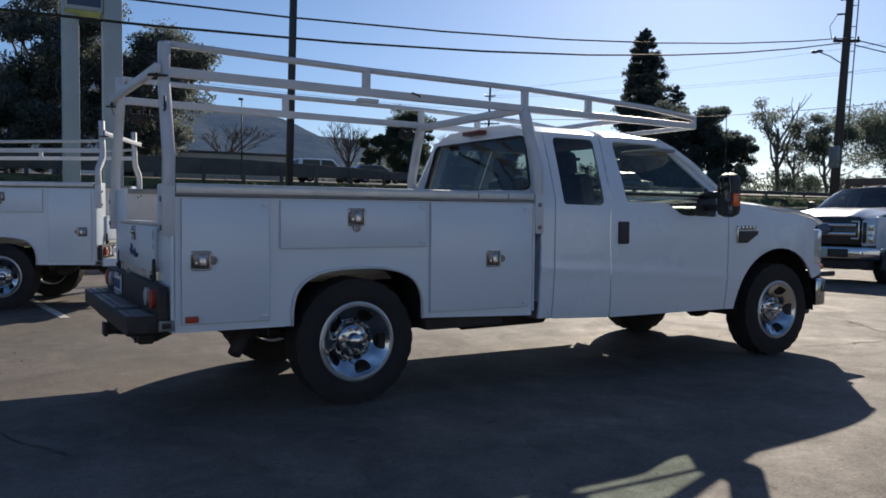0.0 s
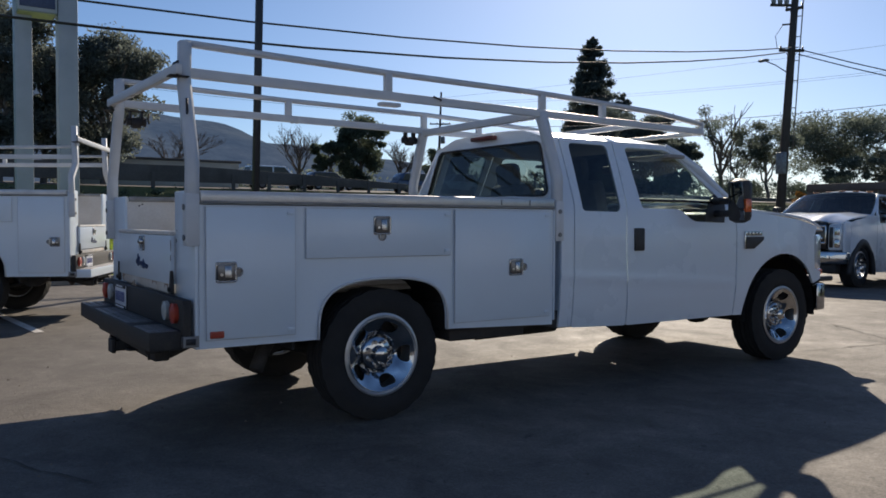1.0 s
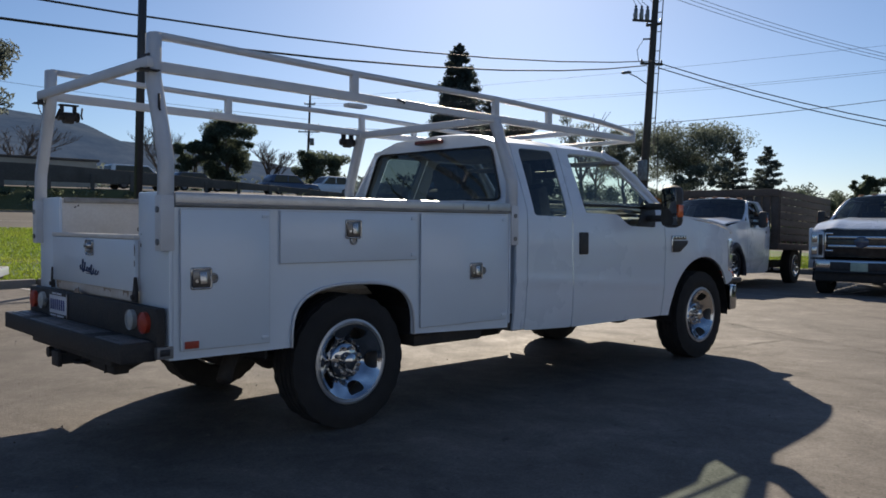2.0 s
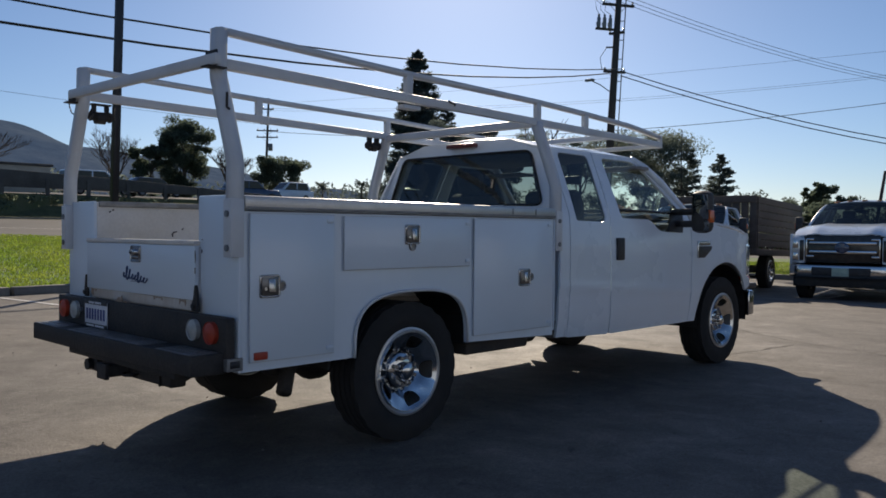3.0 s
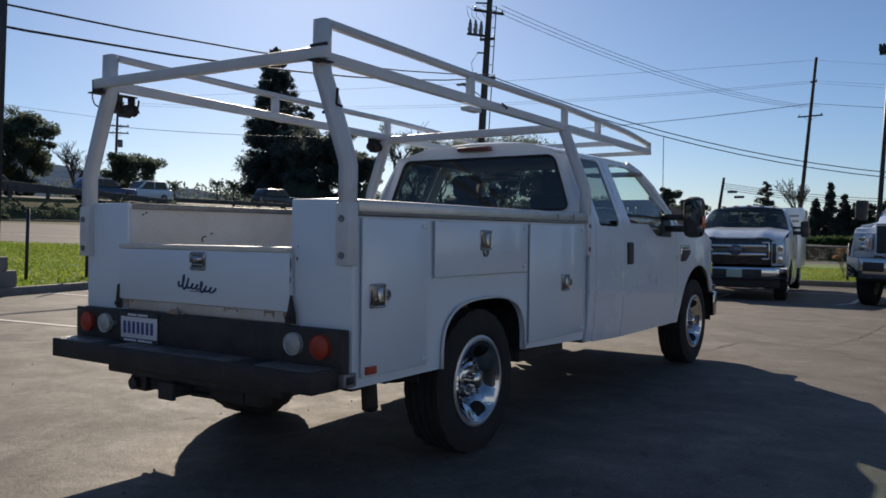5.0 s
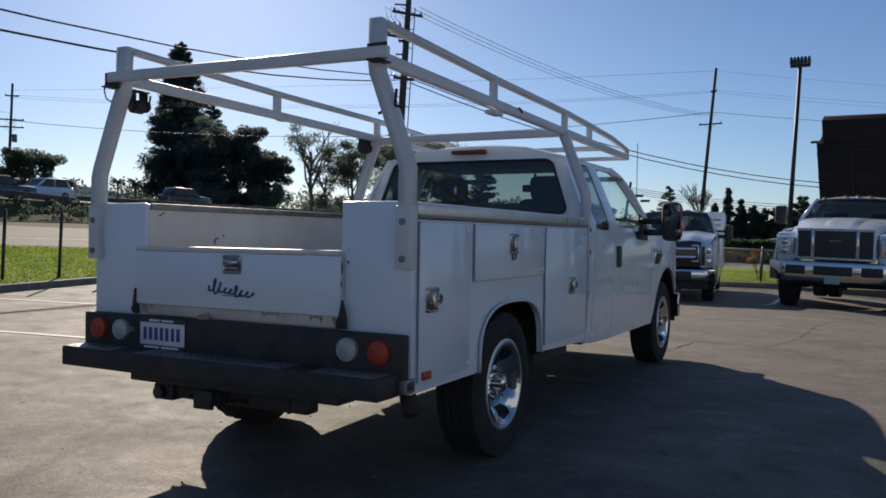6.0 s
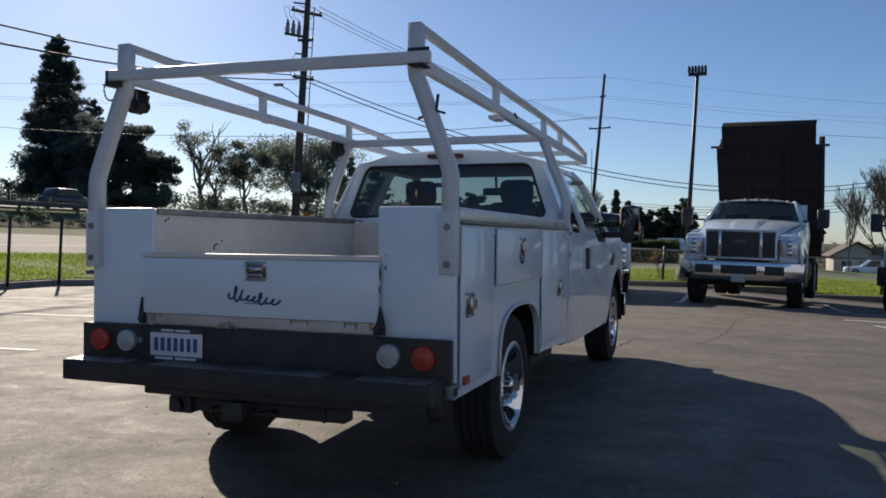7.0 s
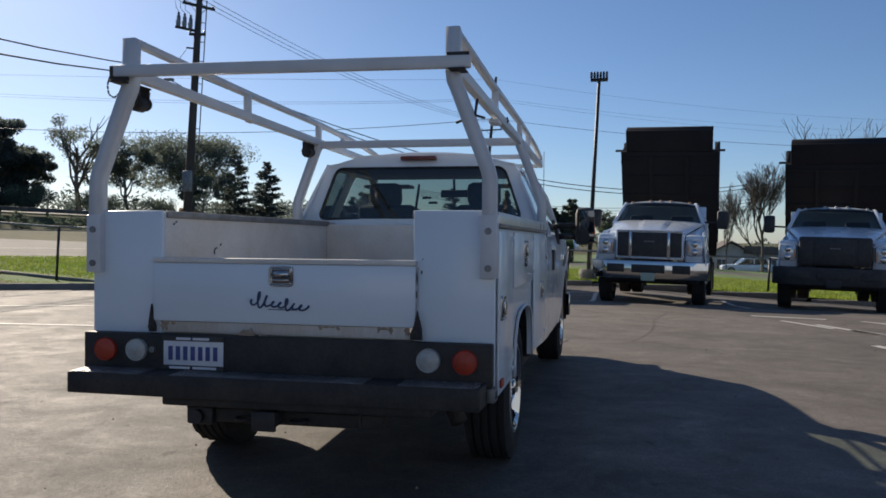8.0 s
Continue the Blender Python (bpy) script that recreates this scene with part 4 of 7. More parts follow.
def ladder_rack(t, y0=0.785, rails=(1.955, 2.172), rear=-1.160, front=3.10, mount=1.08, clamps=True, stub=0.0, bar=0.0, rise=0.0):
    for s in (-1, 1):
        lo, hi = rails[0] + rise * (s > 0), rails[1] + rise * (s > 0)      # the left side is bent up a little
        lower = prism(bmesh.new(), [(rear + 0.02, lo + 0.025), (front, lo - 0.027), (front, lo + 0.022), (rear + 0.02, lo + 0.078)], s * y0 - 0.022, s * y0 + 0.022, "y", 0.005)
        part("lower_rail", lower, M["rack_paint"], t)
        up = bmesh.new()
        path = [(rear + 0.02, s * y0, hi - 0.008), (0.12, s * y0, hi - 0.040), (1.37, s * y0, hi - 0.056), (1.96, s * y0, hi - 0.076), (2.58, s * y0, hi - 0.104), (front - 0.012, s * y0, hi - 0.155)]
        tube(up, path, 0.017, square=True)
        part("upper_rail", up, M["rack_paint"], t)
        part("rail_end", boxed(front - 0.025, front, s * y0 - 0.020, s * y0 + 0.020, lo - 0.025, lo + 0.078, 0.004), M["rack_paint"], t)
        for x, z in ((0.12, hi - 0.045), (1.375, hi - 0.062), (1.965, hi - 0.085)):
            part("rail_post", boxed(x - 0.025, x + 0.025, s * y0 - 0.018, s * y0 + 0.018, lo + 0.03, z, 0.004), M["rack_paint"], t)
        for x, zm in ((rear, mount), (1.372, mount)):
            leg = bmesh.new()
            yb = 0.953
            pts = [(x, s * yb, zm), (x, s * yb, zm + 0.43), (x, s * (yb - 0.010), zm + 0.47), (x, s * (y0 + 0.022), lo - 0.055), (x, s * (y0 + 0.006), lo - 0.02), (x, s * y0, lo + 0.02)]
            if x == rear:
                pts.append((x, s * y0, hi + stub))
                pts = [(px + 0.022 * (pz - zm) / (hi - zm), py, pz) for px, py, pz in pts]      # the rear posts lean forward
            tube(leg, pts, 0.030, square=True)
            lg = part("upright", leg, M["rack_paint"], t)
            for z in (zm + 0.04, zm + 0.20):
                part("bolt", disc(bmesh.new(), (x - 0.032 if x == rear else x, s * yb if x == rear else s * (yb + 0.032), z), 0.016, "x" if x == rear else "y", 8, 0.02), M["galvanised"], lg)
            part("mounting_foot", boxed(x - 0.034, x + 0.036, s * yb - 0.036, s * yb + 0.036, zm - 0.004, zm + 0.27, 0.004), M["rack_paint"], lg)
    lo, hi = rails
    part("rear_crossbar", boxed(rear - 0.050, rear - 0.014, -0.850, 0.862, lo + bar + 0.028, lo + bar + 0.083, 0.008, pose(0, 0, rise * 0.5, math.degrees(math.atan2(rise, 1.7)))), M["rack_paint"], t, "removable rear crossbar")
    for y in (-0.815, 0.815):
        bc = bmesh.new()
        box(bc, rear - 0.075, rear + 0.03, y - 0.035, y + 0.035, lo + bar + 0.018, lo + bar + 0.026, 0.003)
        box(bc, rear - 0.040, rear - 0.030, y - 0.050, y + 0.050, lo + bar + 0.026, lo + bar + 0.10, 0.003)
        part("crossbar_bracket", bc, M["black_steel"], t)
    part("front_crossbar", boxed(1.345, 1.405, -y0, y0, lo - 0.010, lo + 0.044, 0.006), M["rack_paint"], t)
    part("nose_crossbar", boxed(front - 0.05, front, -y0, y0, lo - 0.028, lo + 0.006, 0.006), M["rack_paint"], t)
    part("roof_crossbar", boxed(2.30, 2.35, -y0, y0, lo - 0.018, lo + 0.02, 0.006), M["rack_paint"], t)
    if clamps:
        yw, zw = y0 + 0.035, lo + rise
        for x in (-1.02, 1.25):
            cl = bmesh.new()
            for dx in (-0.040, 0.040):
                box(cl, x + dx - 0.004, x + dx + 0.004, yw - 0.032, yw + 0.032, zw - 0.075, zw + 0.01, 0.003)
            box(cl, x - 0.06, x + 0.06, yw - 0.030, yw + 0.020, zw + 0.004, zw + 0.014, 0.003)
            tube(cl, [(x - 0.055, yw, zw - 0.065), (x + 0.055, yw, zw - 0.065)], 0.026, 12)
            tube(cl, [(x - 0.030, yw + 0.004, zw - 0.072), (x + 0.030, yw + 0.004, zw - 0.072)], 0.038, 16)
            disc(cl, (x + 0.060, yw, zw - 0.065), 0.034, "x", 14, 0.012)
            disc(cl, (x - 0.060, yw, zw - 0.065), 0.030, "x", 14, 0.012)
            tube(cl, [(x - 0.055, yw - 0.01, zw - 0.02), (x - 0.085, yw - 0.02, zw - 0.085)], 0.007, 6)
            part("strap_winch", cl, M["black_steel"], t, "dark rusty ratchet strap winch under the rail")
        part("strap_tail", tube(bmesh.new(), [(-0.93, yw, zw + 0.0), (-0.935, yw + 0.006, zw - 0.05), (-0.93, yw, zw - 0.075)], 0.006, 5), M["black_steel"], t)
        for x in (0.16, 0.20):
            part("rail_stop", boxed(x - 0.012, x + 0.012, y0 - 0.026, y0 + 0.03, zw + 0.004, zw + 0.05, 0.004), M["rack_paint"], t)
        part("tie_down", boxed(0.06, 0.20, -y0 - 0.03, -y0 + 0.03, lo - 0.03, lo - 0.006, 0.006), M["rack_paint"], t, "small welded tie-down tab")
        part("wire_hook", tube(bmesh.new(), [(0.50, -y0, lo + 0.02), (0.50, -y0 - 0.03, lo + 0.04), (0.44, -y0 - 0.03, lo + 0.055)], 0.006, 6), M["black_steel"], t)
        hk = bmesh.new()
        tube(hk, [(rear + 0.01, -0.80, lo - 0.20), (rear + 0.005, -0.885, lo - 0.17), (rear, -0.895, lo - 0.10)], 0.007, 6)
        tube(hk, [(rear + 0.005, -0.885, lo - 0.17), (rear - 0.01, -0.93, lo - 0.185)], 0.006, 6)
        part("hook", hk, M["black_steel"], t, "bent dark steel hook on the rear post")
        ch = bmesh.new()
        hang = [(rear - 0.030, 0.868, lo + 0.05), (rear - 0.025, 0.884, lo + 0.01), (rear - 0.010, 0.886, lo - 0.03), (rear + 0.005, 0.868, lo - 0.045), (rear + 0.015, 0.845, lo - 0.02)]
        for (ax, ay, az), (bx2, by2, bz) in zip(hang, hang[1:]):
            for j in range(2):
                u = j / 2
                p = Vector((ax + (bx2 - ax) * u, ay + (by2 - ay) * u, az + (bz - az) * u))
                q = Vector((ax + (bx2 - ax) * (u + 0.42), ay + (by2 - ay) * (u + 0.42), az + (bz - az) * (u + 0.42)))
                tube(ch, [p, q], 0.0045, 5)
        part("safety_chain", ch, M["black_steel"], t)


def rear_bumper(t, white=False):
    panel = part("bumper_panel", boxed(-1.215, -1.165, -0.978, 0.985, 0.600, 0.795, 0.008), M["black_steel"], t, "black steel rear light panel")
    pad = bmesh.new()
    prism(pad, rounded([(-1.20, -0.955), (-1.20, 0.965), (-1.375, 0.960), (-1.385, 0.0), (-1.375, -0.950)], 0.010), 0.534, 0.630, "z", 0.006)
    st = part("step", pad, M["body_paint"] if white else M["black_steel"], t, "white painted full-width step" if white else "black steel full-width step")
    for y0, y1 in ((0.60, 0.945), (-0.45, 0.45), (-0.935, -0.60)):
        grip = boxed(-1.372, -1.225, y0, y1, 0.6302, 0.6335, 0.001)
        for j in range(int((y1 - y0) / 0.045)):
            for i in range(3):
                disc(grip, (-1.345 + i * 0.048, y0 + 0.024 + j * 0.045, 0.634), 0.011, "z", 6, 0.004)
        part("tread", grip, M["worn_paint"] if white else M["tread_plate"], st, "worn tread plate")
    part("step_beam", boxed(-1.345, -1.20, -0.74, 0.50, 0.492, 0.533, 0.010), M["black_steel"], t)
    for s in (-1, 1):
        end = part("bumper_end", boxed(-1.215, -1.130, min(s * 0.955, s * 0.99), max(s * 0.955, s * 0.99), 0.545, 0.605, 0.004), M["galvanised"], t)
        part("end_socket", boxed(-1.20, -1.15, s * 0.991 - 0.002, s * 0.991 + 0.002, 0.560, 0.592), M["plastic"], end)
        part("tail_lamp", disc(bmesh.new(), (-1.218, s * 0.862, 0.717), 0.054, "x", 24, -0.03, -0.012), M["red_lens"], panel, "round red tail lamp")
        part("reversing_lamp", disc(bmesh.new(), (-1.218, s * 0.700, 0.719), 0.052, "x", 24, -0.03, -0.012), M["white_lens"], panel, "round white reversing lamp")
    plate = part("number_plate", boxed(-1.226, -1.219, 0.262, 0.562, 0.636, 0.785, 0.003), M["plate"], panel, "number plate with plain bars")
    for k in range(7):
        y = 0.525 - k * 0.0375
        part("plate_bar", boxed(-1.2285, -1.2262, y - 0.011, y + 0.011, 0.678, 0.742, 0.0008), M["ink"], plate)
    for z0, z1, wide in ((0.632, 0.655, 0.235), (0.766, 0.789, 0.165)):
        rail = part("plate_frame", boxed(-1.2295, -1.2262, 0.258, 0.566, z0, z1, 0.001), M["plastic"], plate)
        for k in range(2):
            y0 = 0.412 - wide / 2 + k * wide * 0.56
            part("frame_bar", boxed(-1.2305, -1.2294, y0, y0 + wide * (0.50 if k == 0 else 0.44), z0 + 0.006, z1 - 0.006, 0.0003), M["plate"], rail)
    part("plate_lamp", disc(bmesh.new(), (-1.222, 0.62, 0.722), 0.014, "x", 10, 0.02), M["galvanised"], panel)
    ht = bmesh.new()
    box(ht, -1.36, -0.9, -0.042, 0.042, 0.415, 0.480, 0.008)
    box(ht, -1.24, -1.15, -0.50, 0.43, 0.405, 0.470, 0.012)
    box(ht, -1.375, -1.35, -0.055, 0.055, 0.405, 0.490, 0.006)
    for y in (-0.40, 0.36):
        prism(ht, [(-1.25, 0.405), (-1.12, 0.405), (-0.85, 0.52), (-0.85, 0.70), (-1.19, 0.60), (-1.25, 0.50)], y - 0.006, y + 0.006, "y")
    for y in (-0.13, 0.13):
        tube(ht, [(-1.24 - 0.035 * (1 - math.cos(a)), y + 0.04 * math.sin(a), 0.435) for a in steps(0, 2 * math.pi, 12)], 0.007, 5)
    part("tow_hitch", ht, M["black_steel"], t, "black tow hitch receiver")
    wr = bmesh.new()
    box(wr, -1.27, -1.17, 0.29, 0.42, 0.395, 0.475, 0.012)
    disc(wr, (-1.28, 0.36, 0.435), 0.032, "x", 12, 0.04)
    tube(wr, [(-1.20, 0.38, 0.47), (-1.18, 0.42, 0.54), (-1.10, 0.40, 0.60)], 0.010, 6)
    part("trailer_socket", wr, M["plastic"], t)
    for s in (-1, 1):
        part("mud_flap", boxed(-0.585, -0.570, min(s * 0.66, s * 0.93), max(s * 0.66, s * 0.93), 0.475, 0.60, 0.003), M["rubber"], t, "short black rubber mud flap")
    part("spare_wheel", tube(bmesh.new(), [(-0.75, 0, 0.45), (-0.75, 0, 0.62)], 0.36, 28), M["rubber"], t)


def clearance_bar(t):
    for y in (-0.55, -0.28, 0.0, 0.28, 0.55):
        part("roof_marker_lamp", boxed(2.56, 2.68, y - 0.05, y + 0.05, 1.905 - 0.05 * abs(y), 1.935 - 0.05 * abs(y), 0.012), M["faded_amber"], t)


# the truck that the walk goes round
main = thing("service_truck", "white extended-cab service truck with locker body and ladder rack", "truck")
cab(main, M["paint"])
front_end_plain(main)
chassis(main)
service_body(main, worn=True)
ladder_rack(main, rise=0.018)
rear_bumper(main)
for x in (0.0, 4.01):
    for s in (-1, 1):
        wheel(main, (x, s * 0.815, 0.40), s)
ant = part("aerial", tube(bmesh.new(), [(3.48, -0.785, 1.31), (3.48, -0.785, 2.12)], 0.0035, 5), M["plastic"], main, "thin black aerial")
part("aerial_base", lathe(bmesh.new(), [(0.001, 1.375), (0.012, 1.37), (0.020, 1.33), (0.024, 1.31)], 10, "z", (3.48, -0.785, 0)), M["plastic"], ant)


# ---------------------------------------------------------------- ground
def fall(x, y=0.0):
    """The lot drops a little towards its far edge and its far corner."""
    drop = -0.055 * max(0.0, min(x, 14.4) - 12.2)
    lean = 0.022 * max(0.0, min(1.0, (x - 9.0) / 3.2)) + 0.036 * max(0.0, min(1.0, (x - 14.5) / 4.5))
    return drop + lean * max(-20.0, min(0.0, y + 1.0))


def land(x, y):
    """Height of the land beyond the kerb, which rises away over the street."""
    if y > 12.6:
        return 0.10 + 0.051 * (y - 12.6) + min(0.0, fall(min(x, 20.6), y)) * max(0.0, 1 - (y - 12.6) / 8)
    dip = 0.035 * max(0.0, min(x, 140.0) - 45.0) * max(0.0, min(1.0, (-1.0 - y) / 7.0))      # the land drops away past the side street
    return 0.10 + fall(min(x, 20.6), y) - dip


KERB = [(-60, 6.5), (-20, 9.3), (2.0, 11.4), (4.0, 11.7), (6.0, 12.2), (9.5, 13.4), (11.0, 13.5), (11.8, 12.6), (12.9, 10.0), (14.2, 9.4), (16.0, 9.2), (20.2, 9.1), (20.6, 8.6), (20.4, -4), (19.9, -40)]
lot_edge = [*KERB, (-60, -40)]


def strips(outline, height, mat=None, name="", label="", category="", kind="structure", xs=(), ys=()):
    bm = sheet(outline, [], lambda u, v: Vector((u, v, height(u, v))), xs, ys)
    for f in bm.faces:
        if f.normal.z < 0:
            f.normal_flip()
    return single(name, bm, mat, label, category, kind=kind)


strips(lot_edge, lambda x, y: fall(x, y), mat=M["asphalt"], name="pavement", label="worn tan asphalt of the parking lot", category="parking lot", xs=(-30, -10, 0, 5, 9, 9.8, 10.6, 11.4, 12.2, 14.4, 16, 17.5, 19), ys=(-21, -14, -9, -7, -5, -3, -1, 5))

ground = bmesh.new()
gx = [-3000, -1200, -500, -200, -90, -60, -30, -10, 0, 6, 12, 17, 20, 24, 30, 40, 60, 90, 140, 220, 400, 800, 1600, 3000]
gy = [-3000, -1000, -400, -150, -60, -40, -21, -8, -1, 6, 10, 12.6, 16, 20, 26, 46, 48, 50, 60, 90, 140, 220, 400, 800, 1600, 3000]


def land_far(x, y):
    z = land(x, y) if y < 46 else land(x, 46) + (1.35 if y >= 50 else 0.0) + 0.051 * (y - 46) * max(0.2, 1 - (y - 46) / 500)
    inside = y < 14 and x < 20.5
    if inside:
        z = fall(x, y) - 0.30
    return z - 0.03


rows = [[ground.verts.new((x, y, land_far(x, y))) for y in gy] for x in gx]
for a, b in zip(rows, rows[1:]):
    for k in range(len(gy) - 1):
        f = ground.faces.new((a[k], b[k], b[k + 1], a[k + 1]))
        f.material_index = 1 if gy[k] >= 90 else 0
land_sheet = single("ground", ground, M["dry_land"], "dry grassy land rising to wooded hills", "ground", kind="structure")
land_sheet.data.materials.append(M["woodland"])


def offset_line(line, d):
    """The polyline moved d to its left side."""
    out = []
    for k, p in enumerate(line):
        a, b = Vector(line[max(k - 1, 0)]), Vector(line[min(k + 1, len(line) - 1)])
        n = (b - a).normalized()
        out.append((p[0] - n.y * d, p[1] + n.x * d))
    return out


kerb_thing = thing("kerb", "grey concrete kerb round the parking lot", "kerb", kind="structure")
inner, outer = KERB, offset_line(KERB, 0.18)
for k in range(1, len(KERB) - 1):
    (ax, ay), (bx, by), (cx, cy), (dx, dy) = inner[k], inner[k + 1], outer[k + 1], outer[k]
    n = max(1, int(math.hypot(bx - ax, by - ay) / 3.0))
    for j in range(n):
        f0, f1 = j / n, (j + 1) / n - 0.004
        bm = bmesh.new()
        quad = [(ax + (bx - ax) * f0, ay + (by - ay) * f0), (ax + (bx - ax) * f1, ay + (by - ay) * f1), (dx + (cx - dx) * f1, dy + (cy - dy) * f1), (dx + (cx - dx) * f0, dy + (cy - dy) * f0)]
        z = fall(quad[0][0], (quad[0][1] + quad[1][1]) / 2)
        prism(bm, quad, z - 0.05, z + 0.15, "z", 0.02)
        part("kerb_stone", bm, M["kerb"], kerb_thing)

# grass strip behind the kerb, to the street
verge_edge = [p for p in outer[1:]] + [(36.5, -40), (36.5, 8), (36.5, 16.6), (30, 18.0), (22, 20.2), (15, 23.0), (8, 29.0), (0, 31.0), (-20, 31.2)]
strips(verge_edge, lambda x, y: land(x, y) + 0.02, mat=M["turf"], name="grass_verge", label="bright mown grass verge", category="grass", xs=(0, 6, 9, 12.2, 17, 20.7, 28), ys=(-21, -8, -1, 8, 12.6, 16, 20))
rng = random.Random(5)


def grass(name, count, area, inside, label):
    vs, fs = [], []
    x0, x1, y0, y1 = area
    while len(fs) < count:
        x, y = rng.uniform(x0, x1), rng.uniform(y0, y1)
        if not inside(x, y):
            continue
        a, h, w = rng.uniform(0, 6.28), rng.uniform(0.03, 0.085), rng.uniform(0.012, 0.03)
        z = land(x, y) + 0.01
        lx, ly = rng.uniform(-0.04, 0.04), rng.uniform(-0.04, 0.04)
        k = len(vs)
        vs += [(x - w * math.cos(a), y - w * math.sin(a), z), (x + w * math.cos(a), y + w * math.sin(a), z), (x + lx, y + ly, z + h)]
        fs.append((k, k + 1, k + 2))
    me = bpy.data.meshes.new(name)
    me.from_pydata(vs, [], fs)
    me.materials.append(M["blade"])
    return tagged(new(name, me), label, "grass", kind="stuff")


def in_poly(x, y, poly):
    hit = False
    for (ax, ay), (bx, by) in zip(poly, poly[1:] + poly[:1]):
        if (ay > y) != (by > y) and x < (bx - ax) * (y - ay) / (by - ay) + ax:
            hit = not hit
    return hit


grass("grass", 130000, (-6, 26, 10, 31), lambda x, y: in_poly(x, y, verge_edge), "short green grass blades on the verge")
grass("grass", 80000, (20, 31, -12, 10), lambda x, y: in_poly(x, y, verge_edge), "short green grass blades behind the trucks")

# street beyond, and the raised highway
STREET_NEAR = [(-200, 33.0), (0, 31.0), (8, 29.0), (15, 23.0), (22, 20.2), (30, 18.0), (45, 15.0), (70, 11.0), (140, 2.0)]
STREET_FAR = [(140, 12.0), (70, 19.0), (48, 22.5), (40, 27.0), (33, 34.0), (20, 42.0), (8, 44.5), (-200, 44.5)]
strips(STREET_NEAR + STREET_FAR, lambda x, y: land(x, y) + 0.03, mat=M["road"], name="road", label="pale worn asphalt street beyond the verge", category="road", xs=(-20, 0, 8, 15, 22, 30, 40, 60), ys=(12.6, 20, 30, 36, 40))
for d, w in ((0.6, 0.14), (-5.4, 0.12)):
    a_line, b_line = offset_line(STREET_NEAR, -d), offset_line(STREET_NEAR, w - d)
    strips(a_line + b_line[::-1], lambda x, y: land(x, y) + 0.036, mat=M["line_paint"], name="road_line", label="white painted street line", category="road marking", xs=(0, 8, 15, 22, 30, 45), ys=(12.6, 20, 30))
strips([(-600, 50.5), (800, 50.5), (800, 78), (-600, 78)], lambda x, y: land_far(x, y) + 0.06, mat=M["road"], name="road", label="raised asphalt highway behind its barrier", category="road", ys=(60,))
strips([(36.52, -80), (41, -80), (41, 15.7), (36.52, 16.5)], lambda x, y: land(x, y) + 0.012, mat=M["road"], name="road", label="side street beyond the lawn", category="road", ys=(-21, -8, -1, 12.6))
strips([(41.02, -80), (70, -80), (70, 10.9), (45, 14.9), (41.02, 15.6)], lambda x, y: land(x, y) + 0.02, mat=M["turf"], name="grass_verge", label="green lawn beyond the lot", category="grass", xs=(45, 52, 60), ys=(-21, -14, -8, -1, 12.6))

# painted bay lines
for (x0, y0), (x1, y1), w in (((1.6, 11.2), (2.25, 4.9), 0.10), ((5.0, 11.8), (5.55, 5.3), 0.10), ((7.3, 12.5), (8.6, 6.9), 0.10), ((-1.8, 10.8), (-1.2, 4.4), 0.10),
                              ((13.4, 1.62), (15.6, 1.70), 0.10), ((12.6, -1.0), (17.2, -1.0), 0.10), ((12.3, -4.1), (17.2, -4.1), 0.10), ((12.0, -7.3), (17.2, -7.3), 0.10), ((17.2, 2.8), (17.15, -1.2), 0.11),
                              ((10.0, -3.75), (9.6, -4.85), 0.16), ((9.0, -4.05), (7.9, -4.55), 0.09), ((8.5, -4.45), (7.1, -5.05), 0.10), ((7.8, -4.75), (6.6, -5.35), 0.13), ((6.0, -4.55), (5.3, -4.75), 0.12), ((9.3, -5.3), (7.7, -6.1), 0.10)):
    d = Vector((x1 - x0, y1 - y0)).normalized()
    n = Vector((-d.y, d.x)) * w / 2
    strips([(x0 - n.x, y0 - n.y), (x1 - n.x, y1 - n.y), (x1 + n.x, y1 + n.y), (x0 + n.x, y0 + n.y)], lambda x, y: fall(x, y) + 0.006, mat=M["line_paint"], name="bay_line", label="worn white parking bay line", category="road marking", xs=(9, 9.8, 10.6, 11.4, 12.2, 14.4, 16, 17.5), ys=(-7, -5, -3, -1))


def crack(path, w, name="crack"):
    bm = bmesh.new()
    pts = []
    for (x0, y0), (x1, y1) in zip(path, path[1:]):
        n = max(2, int(math.hypot(x1 - x0, y1 - y0) / 0.12))
        pts += [(x0 + (x1 - x0) * k / n + rng.uniform(-0.02, 0.02), y0 + (y1 - y0) * k / n + rng.uniform(-0.02, 0.02)) for k in range(n)]
    prev = None
    for k, (x, y) in enumerate(pts[:-1]):
        d = (Vector(pts[k + 1]) - Vector((x, y))).normalized()
        h = w * rng.uniform(0.3, 1.0)
        cur = [bm.verts.new((x - d.y * h, y + d.x * h, fall(x, y) + 0.006)), bm.verts.new((x + d.y * h, y - d.x * h, fall(x, y) + 0.006))]
        if prev:
            bm.faces.new((prev[0], prev[1], cur[1], cur[0]))
        prev = cur
    return single(name, bm, M["crack"], "dark crack across the worn asphalt", "crack", kind="structure")


crack([(4.4, -0.72), (5.1, -0.85), (5.5, -0.88), (6.0, -1.0)], 0.009)
crack([(6.8, 0.3), (6.3, -0.45), (6.0, -0.95), (5.9, -1.2), (5.72, -1.7), (5.4, -2.3)], 0.009)
crack([(5.72, -1.7), (7.0, -2.0), (8.8, -2.1), (11.0, -2.6)], 0.007)
crack([(-6, 1.4), (-3.6, 0.9), (-2.4, 0.2), (-1.6, -1.5)], 0.008)
crack([(-4, 9.2), (0, 6.3), (3, 4.2), (6, 3.6)], 0.008)

